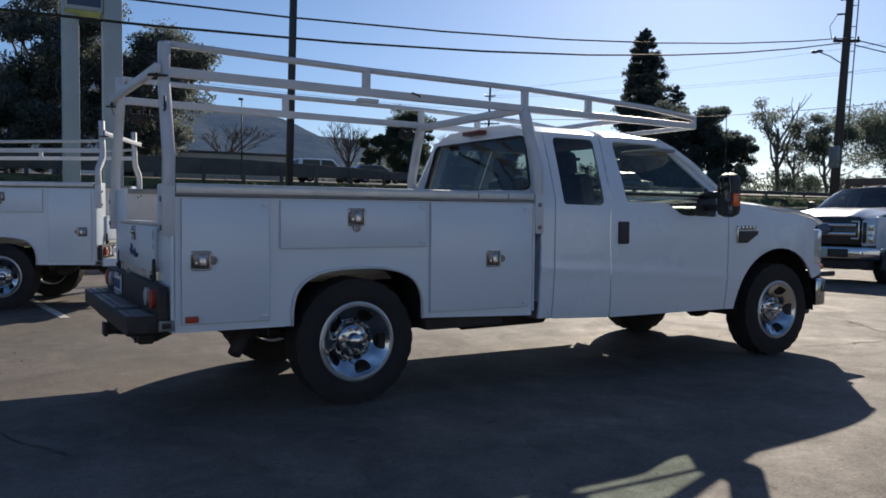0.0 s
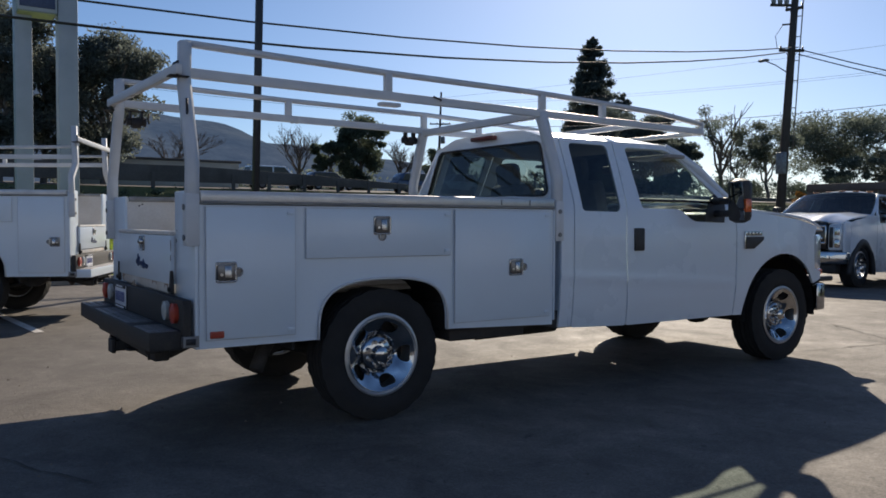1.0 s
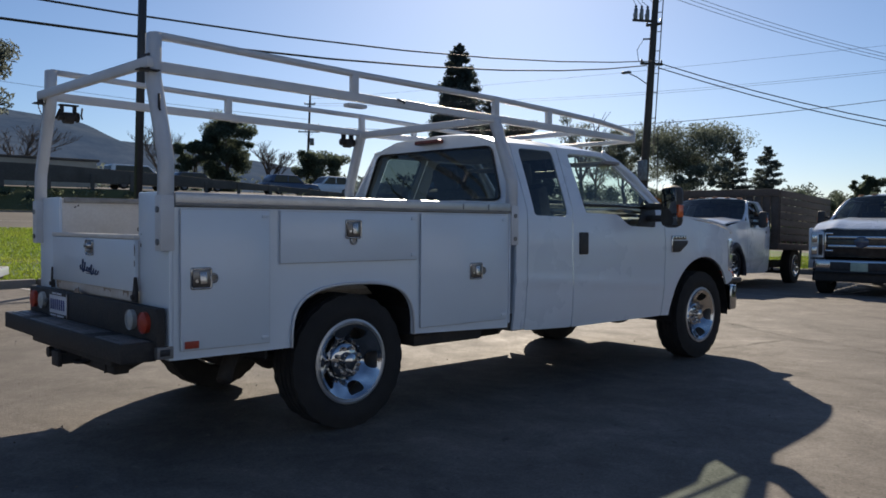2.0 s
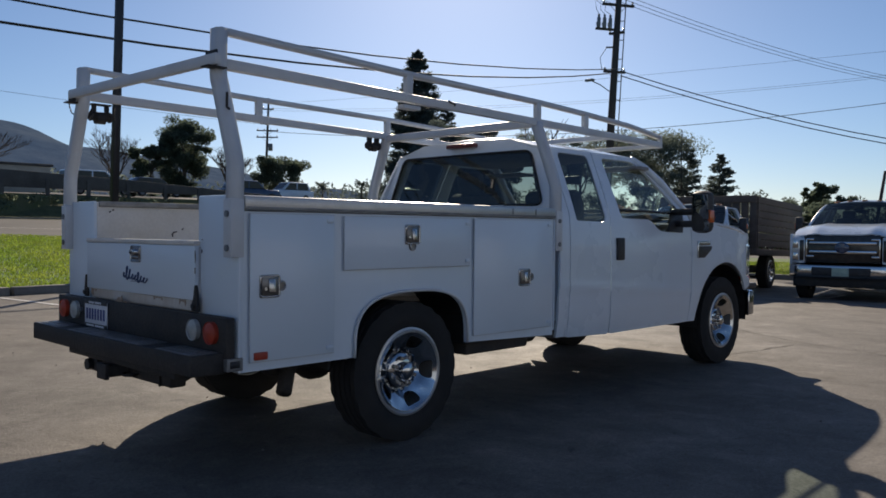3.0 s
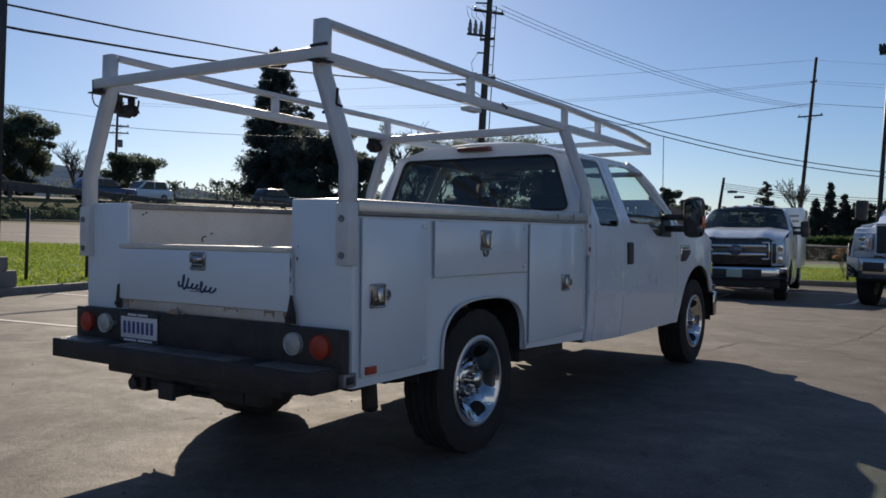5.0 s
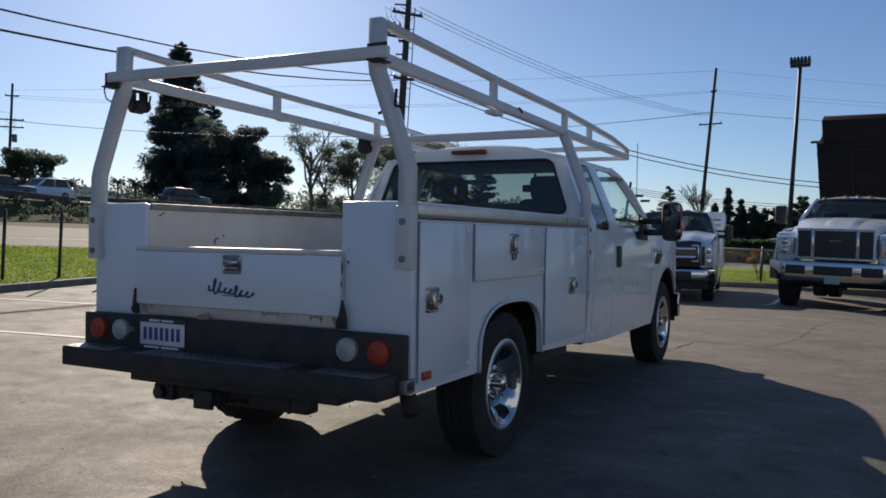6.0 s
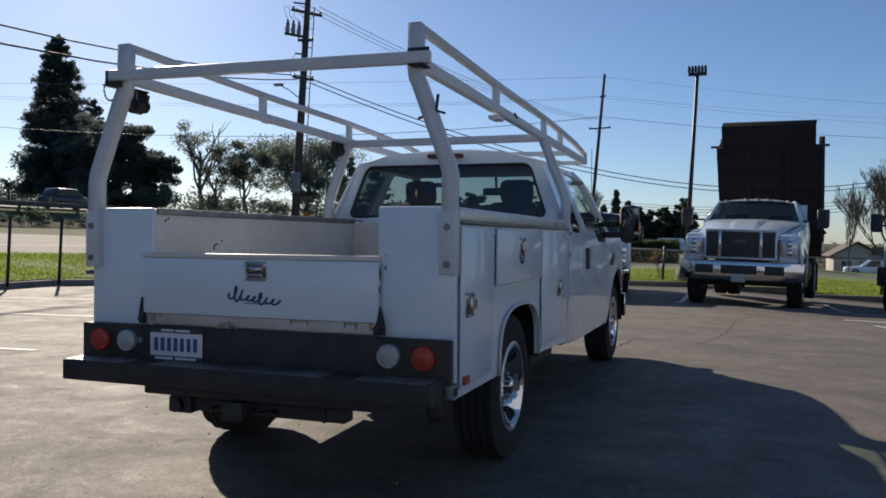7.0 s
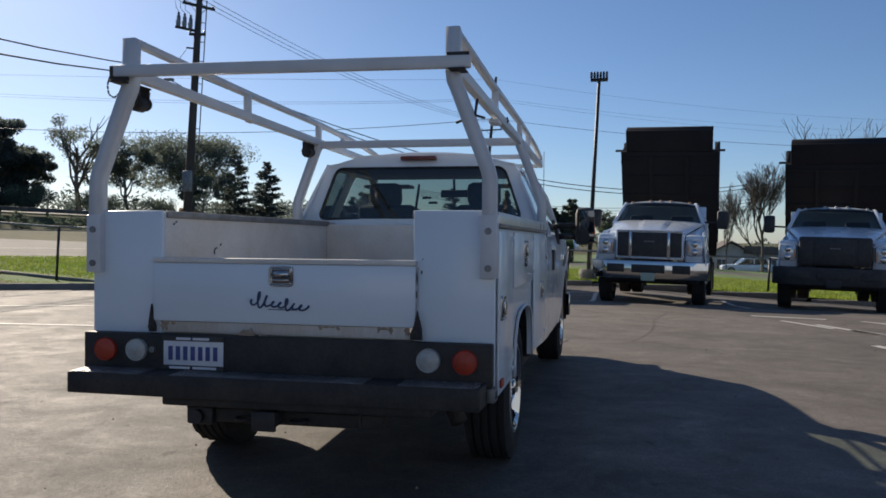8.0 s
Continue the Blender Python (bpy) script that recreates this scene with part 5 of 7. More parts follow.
# ---------------------------------------------------------------- chain-link fence behind the kerb
UP = Vector((0.006, -0.051, 1)).normalized()      # the plumb line: the lot itself slopes


def on_land(x, y):
    return Vector((x, y, land(x, y) + 0.02))


fence = thing("chain_link_fence", "low dark chain-link fence with a top rail", "fence")
for x, y in ((5.5, 13.5), (6.88, 13.5), (8.25, 13.5), (9.6, 13.4)):
    b = on_land(x, y)
    tagged(link_mesh("bollard", tube(bmesh.new(), [b - UP * 0.1, b + UP * 1.5], 0.035, 10), M["post_steel"]), "slim dark steel post standing in the verge", "post", group="posts along the kerb")
FLINE = [(11.0, 13.3), (14.4, 13.0), (17.2, 12.2), (21.2, 11.0), (21.4, 3.0), (21.5, -6.0), (21.2, -16.0)]
for (x0, y0), (x1, y1) in zip(FLINE, FLINE[1:]):
    high = 1.50 if y1 > 10 else 1.06      # lower beside the lot's end
    n = max(1, round(math.hypot(x1 - x0, y1 - y0) / 3.2))
    for k in range(n):
        b = on_land(x0 + (x1 - x0) * k / n, y0 + (y1 - y0) * k / n)
        part("post", tube(bmesh.new(), [b - UP * 0.1, b + UP * high], 0.035, 8), M["post_steel"], fence)
    part("top_rail", tube(bmesh.new(), [on_land(x0, y0) + UP * (high - 0.02), on_land(x1, y1) + UP * (high - 0.02)], 0.028, 8), M["galvanised"], fence)
    mesh = bmesh.new()
    length = math.hypot(x1 - x0, y1 - y0)
    pitch, tall = 0.075, high - 0.10
    a, b = on_land(x0, y0) + UP * 0.06, on_land(x1, y1) + UP * 0.06
    for k in range(int(length / pitch)):
        for lean in (-1, 1):
            u0, u1 = k * pitch, k * pitch + lean * tall
            v0, v1 = 0.0, tall
            if u1 < 0:
                v1, u1 = tall * (u0 / tall), 0.0
            if u1 > length:
                v1, u1 = tall * (length - u0) / tall, length
            tube(mesh, [a + (b - a) * (u0 / length) + UP * v0, a + (b - a) * (u1 / length) + UP * v1], 0.0016, 3, cap=False)
    part("wire_mesh", mesh, M["galvanised"], fence)

# ---------------------------------------------------------------- posts, poles and lines
post = thing("lamp_post", "dark bronze parking-lot lamp post on a concrete base", "lamp post")
pb = Vector((4.05, 12.02, land(4.05, 12.02)))
part("mast", tube(bmesh.new(), [pb, pb + UP * 9.5], 0.062, square=True), M["post_steel"], post)
part("base", boxed(pb.x - 0.34, pb.x + 0.40, pb.y - 0.10, pb.y + 0.62, pb.z - 0.1, pb.z + 0.36, 0.03), M["kerb"], post, "grey concrete base")
part("plinth", boxed(pb.x - 0.24, pb.x + 0.24, pb.y - 0.09, pb.y + 0.45, pb.z + 0.36, pb.z + 0.62, 0.03), M["kerb"], post)
part("lamp_head", boxed(pb.x - 0.45, pb.x + 0.45, pb.y - 1.1, pb.y + 0.3, pb.z + 9.45, pb.z + 9.65, 0.03), M["post_steel"], post)

sign = thing("pylon_sign", "large sign on two grey steel posts", "sign")
for x, y, w in ((0.09, 16.8, 0.19), (1.02, 16.5, 0.22)):
    b = on_land(x, y)
    part("post", boxed(x - w, x + w, y - w, y + w, b.z - 0.2, 11.0, 0.02), M["sign_steel"], sign)
part("sign_box", boxed(-0.08, 0.78, 16.2, 17.1, 6.1, 8.4, 0.04), M["sign_steel"], sign)
part("sign_face", boxed(-0.03, 0.73, 16.185, 16.198, 6.2, 8.3, 0.002), M["blue_decal"], sign, "blue sign face")

part("sign_soffit", boxed(-0.05, 0.75, 16.24, 17.06, 6.088, 6.097, 0.002), M["soffit"], sign, "pale yellow underside")

hb = Vector((17.5, 61.95, land_far(17.5, 61.95)))
mast = thing("street_lamp", "slim grey lamp post beside the highway", "street lamp")
part("mast", tube(bmesh.new(), [hb - Vector((0, 0, 0.2)), (17.5, 61.95, 10.55)], 0.07, 8, 0.045), M["post_steel"], mast)
part("lamp_head", boxed(17.22, 17.60, 61.85, 62.05, 10.52, 10.70, 0.03), M["post_steel"], mast)

lamp = thing("lamp_post", "tall dark lamp post with a row of floodlights", "lamp post")
lb = Vector((21.84, -0.64, land(21, -0.6)))
lt = Vector((21.86, -0.93, 6.36))
part("mast", tube(bmesh.new(), [lb, lt], 0.075, 8, 0.05), M["post_steel"], lamp)
part("base", tube(bmesh.new(), [lb - Vector((0, 0, 0.1)), lb + Vector((0, 0, 0.35))], 0.28, 12), M["kerb"], lamp)
part("crossarm", boxed(lt.x - 0.06, lt.x + 0.06, lt.y - 0.27, lt.y + 0.27, lt.z - 0.05, lt.z + 0.04, 0.01), M["post_steel"], lamp)
for k in range(6):
    y = lt.y - 0.24 + k * 0.096
    part("floodlight", boxed(lt.x - 0.22, lt.x + 0.22, y - 0.034, y + 0.034, lt.z + 0.03, lt.z + 0.22, 0.012), M["post_steel"], lamp)


def utility_pole(base, tall, lean, arms, label, r=0.17, transformer=None):
    """A wooden pole. arms: (height, half length, direction in degrees, insulators)."""
    t = thing("utility_pole", label, "utility pole")
    b = Vector(base)
    top = b + lean * tall
    part("mast", tube(bmesh.new(), [b - lean, b + lean * tall * 0.5, top], r, 10, r * 0.65), M["pole_wood"], t)
    for h, half, turn, count in arms:
        c = b + lean * h
        d = Vector((math.cos(radians(turn)), math.sin(radians(turn)), 0))
        arm = part("crossarm", tube(bmesh.new(), [c - d * half, c + d * half], 0.075, square=True), M["pole_wood"], t)
        for k in range(count):
            q = c + d * (half * 0.9 * (2 * k / max(1, count - 1) - 1))
            part("insulator", lathe(bmesh.new(), [(0.02, 0.05), (0.05, 0.10), (0.05, 0.14), (0.075, 0.16), (0.05, 0.19), (0.07, 0.22), (0.03, 0.26), (0.001, 0.27)], 8, "z", q), M["ceramic"], arm)
        br = bmesh.new()
        for e in (-1, 1):
            tube(br, [c + d * half * 0.55 * e, c - lean * 0.6], 0.02, 4)
        part("brace", br, M["galvanised"], arm)
    if transformer:
        c = b + lean * transformer + Vector((0.45, -0.2, 0))
        part("transformer", tube(bmesh.new(), [c, c + Vector((0, 0, 0.95))], 0.30, 14), M["galvanised"], t, "grey can transformer")
    return t


def cable(points, sag, r, mat, name="power_line", label="black overhead cable between poles"):
    bm = bmesh.new()
    a, b = Vector(points[0]), Vector(points[1])
    tube(bm, [a + (b - a) * u - Vector((0, 0, sag * 4 * u * (1 - u))) for u in steps(0, 1, 24)], r, 5)
    return single(name, bm, mat, label, "power line", group="overhead lines")


LEAN1 = Vector((0.005, -0.056, 1)).normalized()
P1 = Vector((42.01, 24.82, land(42, 24.8)))
HW = 11.48 - P1.z        # height of the crossarm that carries the two heavy cables
tall_pole = utility_pole(P1, HW + 5.2, LEAN1, ((HW, 0.75, -30, 2), (HW + 4.2, 1.1, -30, 3), (HW + 2.45, 0.5, -75, 3)), "tall wooden utility pole with crossarms and cut-outs", 0.29)
p1 = P1 + LEAN1 * HW
AWAY = Vector((-0.64, 0.77, 0))       # the side of the pole that carries the cut-outs
rack_at = P1 + LEAN1 * (HW + 2.62)
part("crossarm", tube(bmesh.new(), [rack_at - AWAY * 0.15, rack_at + AWAY * 1.35 + Vector((0, 0, 0.14))], 0.07, square=True), M["pole_wood"], tall_pole)
for k in range(3):
    c = rack_at + AWAY * (0.42 + 0.36 * k) + Vector((0, 0, 0.12 + 0.04 * k))
    cut = thing("fuse_cutout", "grey fuse cut-out hung on the utility pole", "fuse", group="cut-outs on the pole")
    part("barrel", lathe(bmesh.new(), [(0.001, 0.0), (0.10, 0.0), (0.12, 0.10), (0.12, 0.62), (0.07, 0.68), (0.07, 0.76), (0.10, 0.78), (0.05, 0.86), (0.001, 0.90)], 10, "z", c), M["galvanised"], cut)
    part("bracket", tube(bmesh.new(), [c + Vector((0, 0, 0.5)), c + AWAY * 0.16 + Vector((0, 0, 0.30)), c + AWAY * 0.10 - Vector((0, 0, 0.05))], 0.03, 6), M["galvanised"], cut)
    part("lead", tube(bmesh.new(), [c + Vector((0, 0, 0.88)), c + AWAY * (0.35 - 0.1 * k) + Vector((0, 0, 1.15)), c + AWAY * 0.25 + Vector((0, 0, 1.75)), P1 + LEAN1 * (HW + 4.2) + AWAY * (0.2 + 0.35 * k)], 0.018, 5), M["cable"], cut)
side_at = P1 + LEAN1 * HW - AWAY * 0.46
part("riser", tube(bmesh.new(), [side_at - LEAN1 * 6.0, side_at + LEAN1 * 2.0, side_at + LEAN1 * 4.6], 0.035, 6), M["galvanised"], tall_pole)
for h in (-5.0, -3.4, -1.8, -0.6, 0.8, 2.0, 3.2):
    part("standoff", tube(bmesh.new(), [side_at + LEAN1 * h, side_at + LEAN1 * h + AWAY * 0.40], 0.03, 5), M["galvanised"], tall_pole)
for h, reach in ((1.55, 0.62), (4.75, 0.9)):
    part("side_bracket", tube(bmesh.new(), [P1 + LEAN1 * (HW + h), P1 + LEAN1 * (HW + h) + AWAY * reach], 0.045, square=True), M["pole_wood"], tall_pole)
part("drop_lead", tube(bmesh.new(), [P1 + LEAN1 * (HW + 1.5) + AWAY * 0.6, P1 + LEAN1 * (HW + 0.9) + AWAY * 0.95, P1 + LEAN1 * (HW + 0.15) + AWAY * 0.80], 0.02, 5), M["cable"], tall_pole)
arm = thing("street_lamp", "small street lamp on an arm fixed to the utility pole", "street lamp")
tip = P1 + LEAN1 * (HW - 1.0) + Vector((-0.75, 1.3, 0.55))
part("arm", tube(bmesh.new(), [P1 + LEAN1 * (HW - 1.4), P1 + LEAN1 * (HW - 1.1) + Vector((-0.4, 0.7, 0.3)), tip], 0.035, 6), M["galvanised"], arm)
part("lamp_head", boxed(-0.14, 0.14, -0.30, 0.30, -0.09, 0.05, 0.03, Matrix.Translation(tip)), M["galvanised"], arm)
bx = P1 + LEAN1 * 3.4
tagged(link_mesh("meter_box", boxed(bx.x - 0.45, bx.x - 0.15, bx.y - 0.35, bx.y + 0.2, bx.z, bx.z + 1.3, 0.03), M["galvanised"]), "grey metal box strapped to the utility pole", "electrical box")
LEAN3 = Vector((0.0, -0.082, 1)).normalized()
P3 = Vector((95.0, 14.78, land(95, 14)))
H3 = 15.4 - P3.z
utility_pole(P3, H3 + 5.9, LEAN3, ((H3 - 0.6, 1.35, 80, 2), (H3 + 3.2, 0.35, 80, 1)), "leaning wooden utility pole beyond the lot", 0.24)
p3 = P3 + LEAN3 * H3
P2 = Vector((60.5, 90.9, land_far(60, 90)))
utility_pole(P2, 14.0, UP, ((9.6, 1.45, -40, 4), (8.7, 1.45, -40, 4), (12.5, 0.75, -40, 2)), "distant wooden utility pole with a transformer", 0.2, 6.9)
P4 = Vector((84.0, 20.95, land(84, 20)))
utility_pole(P4, 7.0, Vector((0, -0.14, 1)).normalized(), (), "short leaning utility pole", 0.2)
cable((p1 + Vector((0, -0.45, 0.12)), (-100.5, 3.2, 20.1)), 8.7, 0.032, M["cable"])
cable((p1 + Vector((0, 0.45, -0.05)), (-95.6, -4.9, 16.55)), 8.5, 0.036, M["cable"])
cable((p1 + Vector((0, -0.45, 0.0)), (90.6, -27.3, 10.8)), 5.5, 0.034, M["cable"])
cable((p1 + Vector((0, -0.45, -0.3)), (90.6, -27.1, 10.4)), 5.5, 0.034, M["cable"])
for h, side, far_h, sag, r, right_z in ((5.6, 0.0, 13.2, 0.5, 0.015, 19.0), (3.3, -0.2, 12.6, 1.5, 0.015, 17.8), (3.1, 0.2, 12.3, 1.5, 0.015, 16.6), (0.8, 0.0, 9.5, 2.4, 0.036, 15.4)):
    start = p3 + LEAN3 * h + Vector((0, side, 0))
    cable((start, P2 + UP * far_h), sag, r, M["thin_cable"], label="thin grey overhead wire between poles")
    cable((start, (130, -60, right_z)), 1.5, r * 0.7, M["thin_cable"], label="thin grey overhead wire between poles")
for k in range(3):
    cable((p3 + LEAN3 * 0.2 + Vector((0, -0.9 + 0.9 * k, 0.2)), p1 + LEAN1 * (4.4 + 0.2 * k) + Vector((0.3 * k, -0.9 + 0.9 * k, 0.1))), 1.2, 0.018, M["thin_cable"], label="thin grey overhead wire between poles")
cable((P2 + UP * 10.4, (-20, 105, 21)), 1.0, 0.022, M["thin_cable"], label="thin grey overhead wire between poles")
for k in range(4):
    cable((Vector((84.0, 20.05, 6.2 + 0.20 * k)), (98, -20, 5.5 + 0.42 * k)), 1.8, 0.026, M["cable"])

for k in range(14):
    x = -40 + k * 8
    single("kerb", boxed(x, x + 7.95, 45.6, 45.9, land(x, 45.6) - 0.1, land(x, 45.6) + 0.05, 0.02), M["kerb"], "pale concrete kerb across the street", "kerb", kind="structure")

# ---------------------------------------------------------------- highway barrier and wall
bar = thing("highway_barrier", "long dark barrier on posts along the highway", "barrier")


def barrier_top(x):
    return 4.86 - 0.055 * max(0.0, x - 17.0)


for k in range(11):
    x = -50 + k * 8.0
    z = land_far(x, 50) + 0.05
    part("beam", prism(bmesh.new(), [(x, min(z + 0.40, barrier_top(x) - 0.45)), (x + 7.97, min(z + 0.40, barrier_top(x + 8) - 0.45)), (x + 7.97, barrier_top(x + 8)), (x, barrier_top(x))], 50.0, 50.15, "y", 0.02), M["barrier"], bar)
    for dx in (0.0, 2.7, 5.3):
        part("post", boxed(x + dx, x + dx + 0.25, 49.9, 50.0, z - 0.3, min(z + 1.0, barrier_top(x + 5) - 0.1), 0.02), M["barrier"], bar)
for k in range(15):
    x = 38 + k * 6.0
    z = land_far(x, 50) + 0.05
    part("beam", boxed(x, x + 5.97, 50.0, 50.12, z + 0.15, z + 0.50, 0.03), M["barrier"], bar)
    part("post", boxed(x, x + 0.2, 50.125, 50.3, z - 0.3, z + 0.50, 0.02), M["barrier"], bar)
z = land_far(15, 62)
tagged(link_mesh("wall", boxed(8.0, 21.5, 62.0, 62.3, z, z + 2.1, 0.03), M["pale_wall"]), "pale rendered wall beside the highway", "wall", kind="structure")
tagged(link_mesh("wall_coping", boxed(7.8, 21.7, 61.9, 62.4, z + 2.1, z + 2.3, 0.02), M["barrier"]), "dark coping on the pale wall", "wall", kind="structure")

# ---------------------------------------------------------------- hills
RIDGE = ([-900, -400, 22, 46, 150, 230, 276, 290, 301, 318, 340, 384, 450, 600, 900, 1600], [90, 140, 141, 136, 121, 107, 107, 103, 97, 88, 87, 85, 74, 55, 38, 30])


def ridge_at(u, v):
    crest = float(np.interp(u, *RIDGE)) + 2.5 * noise.fractal(Vector((u * 0.012, 3.1, 0)), 1.0, 2.0, 5)
    fold = 9 * noise.noise(Vector((u * 0.012, v * 3, 7.0))) * math.sin(math.pi * min(v, 1.0))
    return Vector((u, 560 + 340 * v, 22 + (crest - 22) * math.sin(min(1.0, v) * math.pi / 2) ** 1.2 + fold - (60 * (v - 1) if v > 1 else 0)))


# the ridge glows faintly blue in place of real distance haze
single("backdrop", grid(ridge_at, steps(-900, 1600, 320), steps(0, 1.3, 20)), M["hill"], "wooded hills on the horizon with haze put in as blue glow", "hills", kind="structure")


# gravel bed with a concrete edging at the corner of the lot
BED = [(11.75, 13.55), (13.0, 14.3), (15.2, 15.4), (14.5, 12.0), (14.7, 10.2), (13.15, 10.35), (12.1, 12.65)]
strips(BED, lambda x, y: land(x, y) + 0.05, mat=M["soil"], name="planter_bed", label="dark gravel planting bed at the kerb", category="planter", xs=(12.2, 13), ys=(12.6, 14))
edging = thing("edging", "pale concrete edging round the gravel bed", "edging", kind="structure")
for (x0, y0), (x1, y1) in zip(BED[1:4], BED[2:5]):
    a, b = Vector((x0, y0, land(x0, y0) + 0.08)), Vector((x1, y1, land(x1, y1) + 0.08))
    part("edging_stone", tube(bmesh.new(), [a, b], 0.055, square=True), M["kerb"], edging)

# belt of far trees along the skyline
rw = np.random.default_rng(77)
belt = []
for k in range(260):
    a = radians(rw.uniform(8, 112))
    d = rw.uniform(170, 215)
    x, y = d * math.sin(a), d * math.cos(a)
    h, w = rw.uniform(3.0, 6.5), rw.uniform(2.0, 4.5)
    q = rw.normal(0, 1, (90, 3))
    q /= np.linalg.norm(q, axis=1)[:, None]
    q *= rw.random((90, 1)) ** 0.4
    belt.append(np.array((x, y, land_far(x, y) + h * 0.45)) + q * np.array((w, w, h * 0.55)))

# loose grit on the lot
rg = random.Random(31)
vs, fs = [], []
for k in range(420):
    x, y, s = rg.uniform(-5.5, 9), rg.uniform(-6, 9), rg.uniform(0.004, 0.013)
    a = rg.uniform(0, 2)
    c = len(vs)
    vs += [(x + s * math.cos(a + 2.1 * j) * rg.uniform(0.6, 1.3), y + s * math.sin(a + 2.1 * j), -0.001) for j in range(3)] + [(x, y, s * 0.8)]
    fs += [(c, c + 1, c + 3), (c + 1, c + 2, c + 3), (c + 2, c, c + 3)]
me = bpy.data.meshes.new("grit")
me.from_pydata(vs, [], fs)
me.materials.append(M["soil"])
tagged(new("grit", me), "scattered loose grit on the asphalt", "grit", kind="stuff")

# plain unseen walls added to close the place and bounce sun onto the truck
tagged(link_mesh("wall_south", boxed(-24.0, 24.0, -26.4, -26.0, -1.8, 6.5, 0.02), M["bounce_wall"]), "plain pale unseen wall added behind the lot to bounce light", "wall", kind="structure")
tagged(link_mesh("wall_west", boxed(-24.4, -24.0, -26.4, 3.0, -0.1, 6.5, 0.02), M["bounce_wall"]), "plain pale unseen wall added beside the lot to bounce light", "wall", kind="structure")


# ---------------------------------------------------------------- the other trucks in the lot
def front_end_new(t):
    """Twin-bar chrome grille, stacked lamps and chrome bumper."""
    part("grille_surround", boxed(4.60, 4.74, -0.66, 0.66, 0.86, 1.19, 0.03), M["gloss_black"], t)
    part("grille_band", boxed(4.70, 4.775, -0.60, 0.60, 1.062, 1.108, 0.02), M["chrome"], t)
    part("grille_band", boxed(4.70, 4.775, -0.60, 0.60, 0.962, 1.008, 0.02), M["chrome"], t)
    for s in (-1, 1):
        fr = bmesh.new()
        box(fr, 4.71, 4.772, min(s * 0.63, s * 0.66), max(s * 0.63, s * 0.66), 0.92, 1.14, 0.012)
        box(fr, 4.71, 4.772, min(s * 0.50, s * 0.66), max(s * 0.50, s * 0.66), 1.112, 1.14, 0.012)
        box(fr, 4.71, 4.772, min(s * 0.50, s * 0.66), max(s * 0.50, s * 0.66), 0.92, 0.948, 0.012)
        part("grille_frame", fr, M["chrome"], t)
    bm = lathe(bmesh.new(), [(0.001, 4.80), (0.05, 4.798), (0.062, 4.785), (0.062, 4.76)], 24, "x")
    bmesh.ops.scale(bm, vec=(1, 2.1, 1), verts=bm.verts[:])
    bmesh.ops.translate(bm, vec=(0, 0, 1.035), verts=bm.verts[:])
    part("badge", bm, M["car_blue"], t, "blue oval badge, plain")
    for s in (-1, 1):
        lamp = part("headlamp", boxed(4.50, 4.735, min(s * 0.67, s * 0.93), max(s * 0.67, s * 0.93), 0.84, 1.16, 0.045), M["lamp_glass"], t, "clear stacked headlamp")
        for dz in (0.93, 1.07):
            part("lamp_reflector", boxed(4.732, 4.744, min(s * 0.80, s * 0.90), max(s * 0.80, s * 0.90), dz - 0.045, dz + 0.045, 0.008), M["chrome"], lamp)
        part("wing_tip", boxed(4.34, 4.69, min(s * 0.925, s * 0.974), max(s * 0.925, s * 0.974), 0.79, 1.20, 0.022), M["paint"], t)
        part("lamp_bezel", boxed(4.70, 4.742, min(s * 0.70, s * 0.78), max(s * 0.70, s * 0.78), 0.88, 1.12, 0.015), M["gloss_black"], lamp)
    bm = bmesh.new()
    prism(bm, rounded([(4.50, -1.0), (4.62, -1.0), (4.86, -0.80), (4.90, 0), (4.86, 0.80), (4.62, 1.0), (4.50, 1.0), (4.62, 0.7), (4.62, -0.7)], [0.02, 0.06, 0.10, 0.1, 0.10, 0.06, 0.02, 0, 0]), 0.60, 0.80, "z", 0.025)
    part("front_bumper", bm, M["chrome"], t, "chrome front bumper")
    part("bumper_intake", boxed(4.80, 4.905, -0.52, 0.52, 0.635, 0.765, 0.02), M["plastic"], t)
    part("front_valance", boxed(4.50, 4.76, -0.84, 0.84, 0.42, 0.60, 0.03), M["black_steel"], t)
    part("number_plate", boxed(4.905, 4.915, -0.15, 0.15, 0.63, 0.76, 0.003), M["green_plate"], t, "green dealer plate, plain")


def reshape(t, heights):
    """Moves every point of a truck's body from one set of heights to another."""
    done = set()
    for ob in t.children_recursive:
        if ob.type != "MESH" or ob.data.name in done or ob.parent.name.startswith("wheel"):
            continue
        done.add(ob.data.name)
        for v in ob.data.vertices:
            v.co.z = float(np.interp(v.co.z, heights[0], heights[1]))


HIGH_NOSE = ([0.36, 0.42, 0.60, 0.80, 0.86, 1.16, 1.25, 1.33, 1.60, 1.83, 1.95], [0.24, 0.27, 0.44, 0.675, 0.71, 1.20, 1.30, 1.41, 1.64, 1.85, 1.96])


def high_nose(t):
    """The taller front of the newer trucks, with a dark windscreen."""
    reshape(t, HIGH_NOSE)
    for ob in t.children:
        if ob.name.startswith("windscreen") and "pillar" not in ob.name:
            ob.data.materials[0] = M["tint"]


def add_wheels(t, xs, r=0.42, y=0.82, drop=0.0):
    for x in xs:
        for s in (-1, 1):
            wheel(t, (x, s * y, r - drop), s, r, 0.25, 0.25, 8)


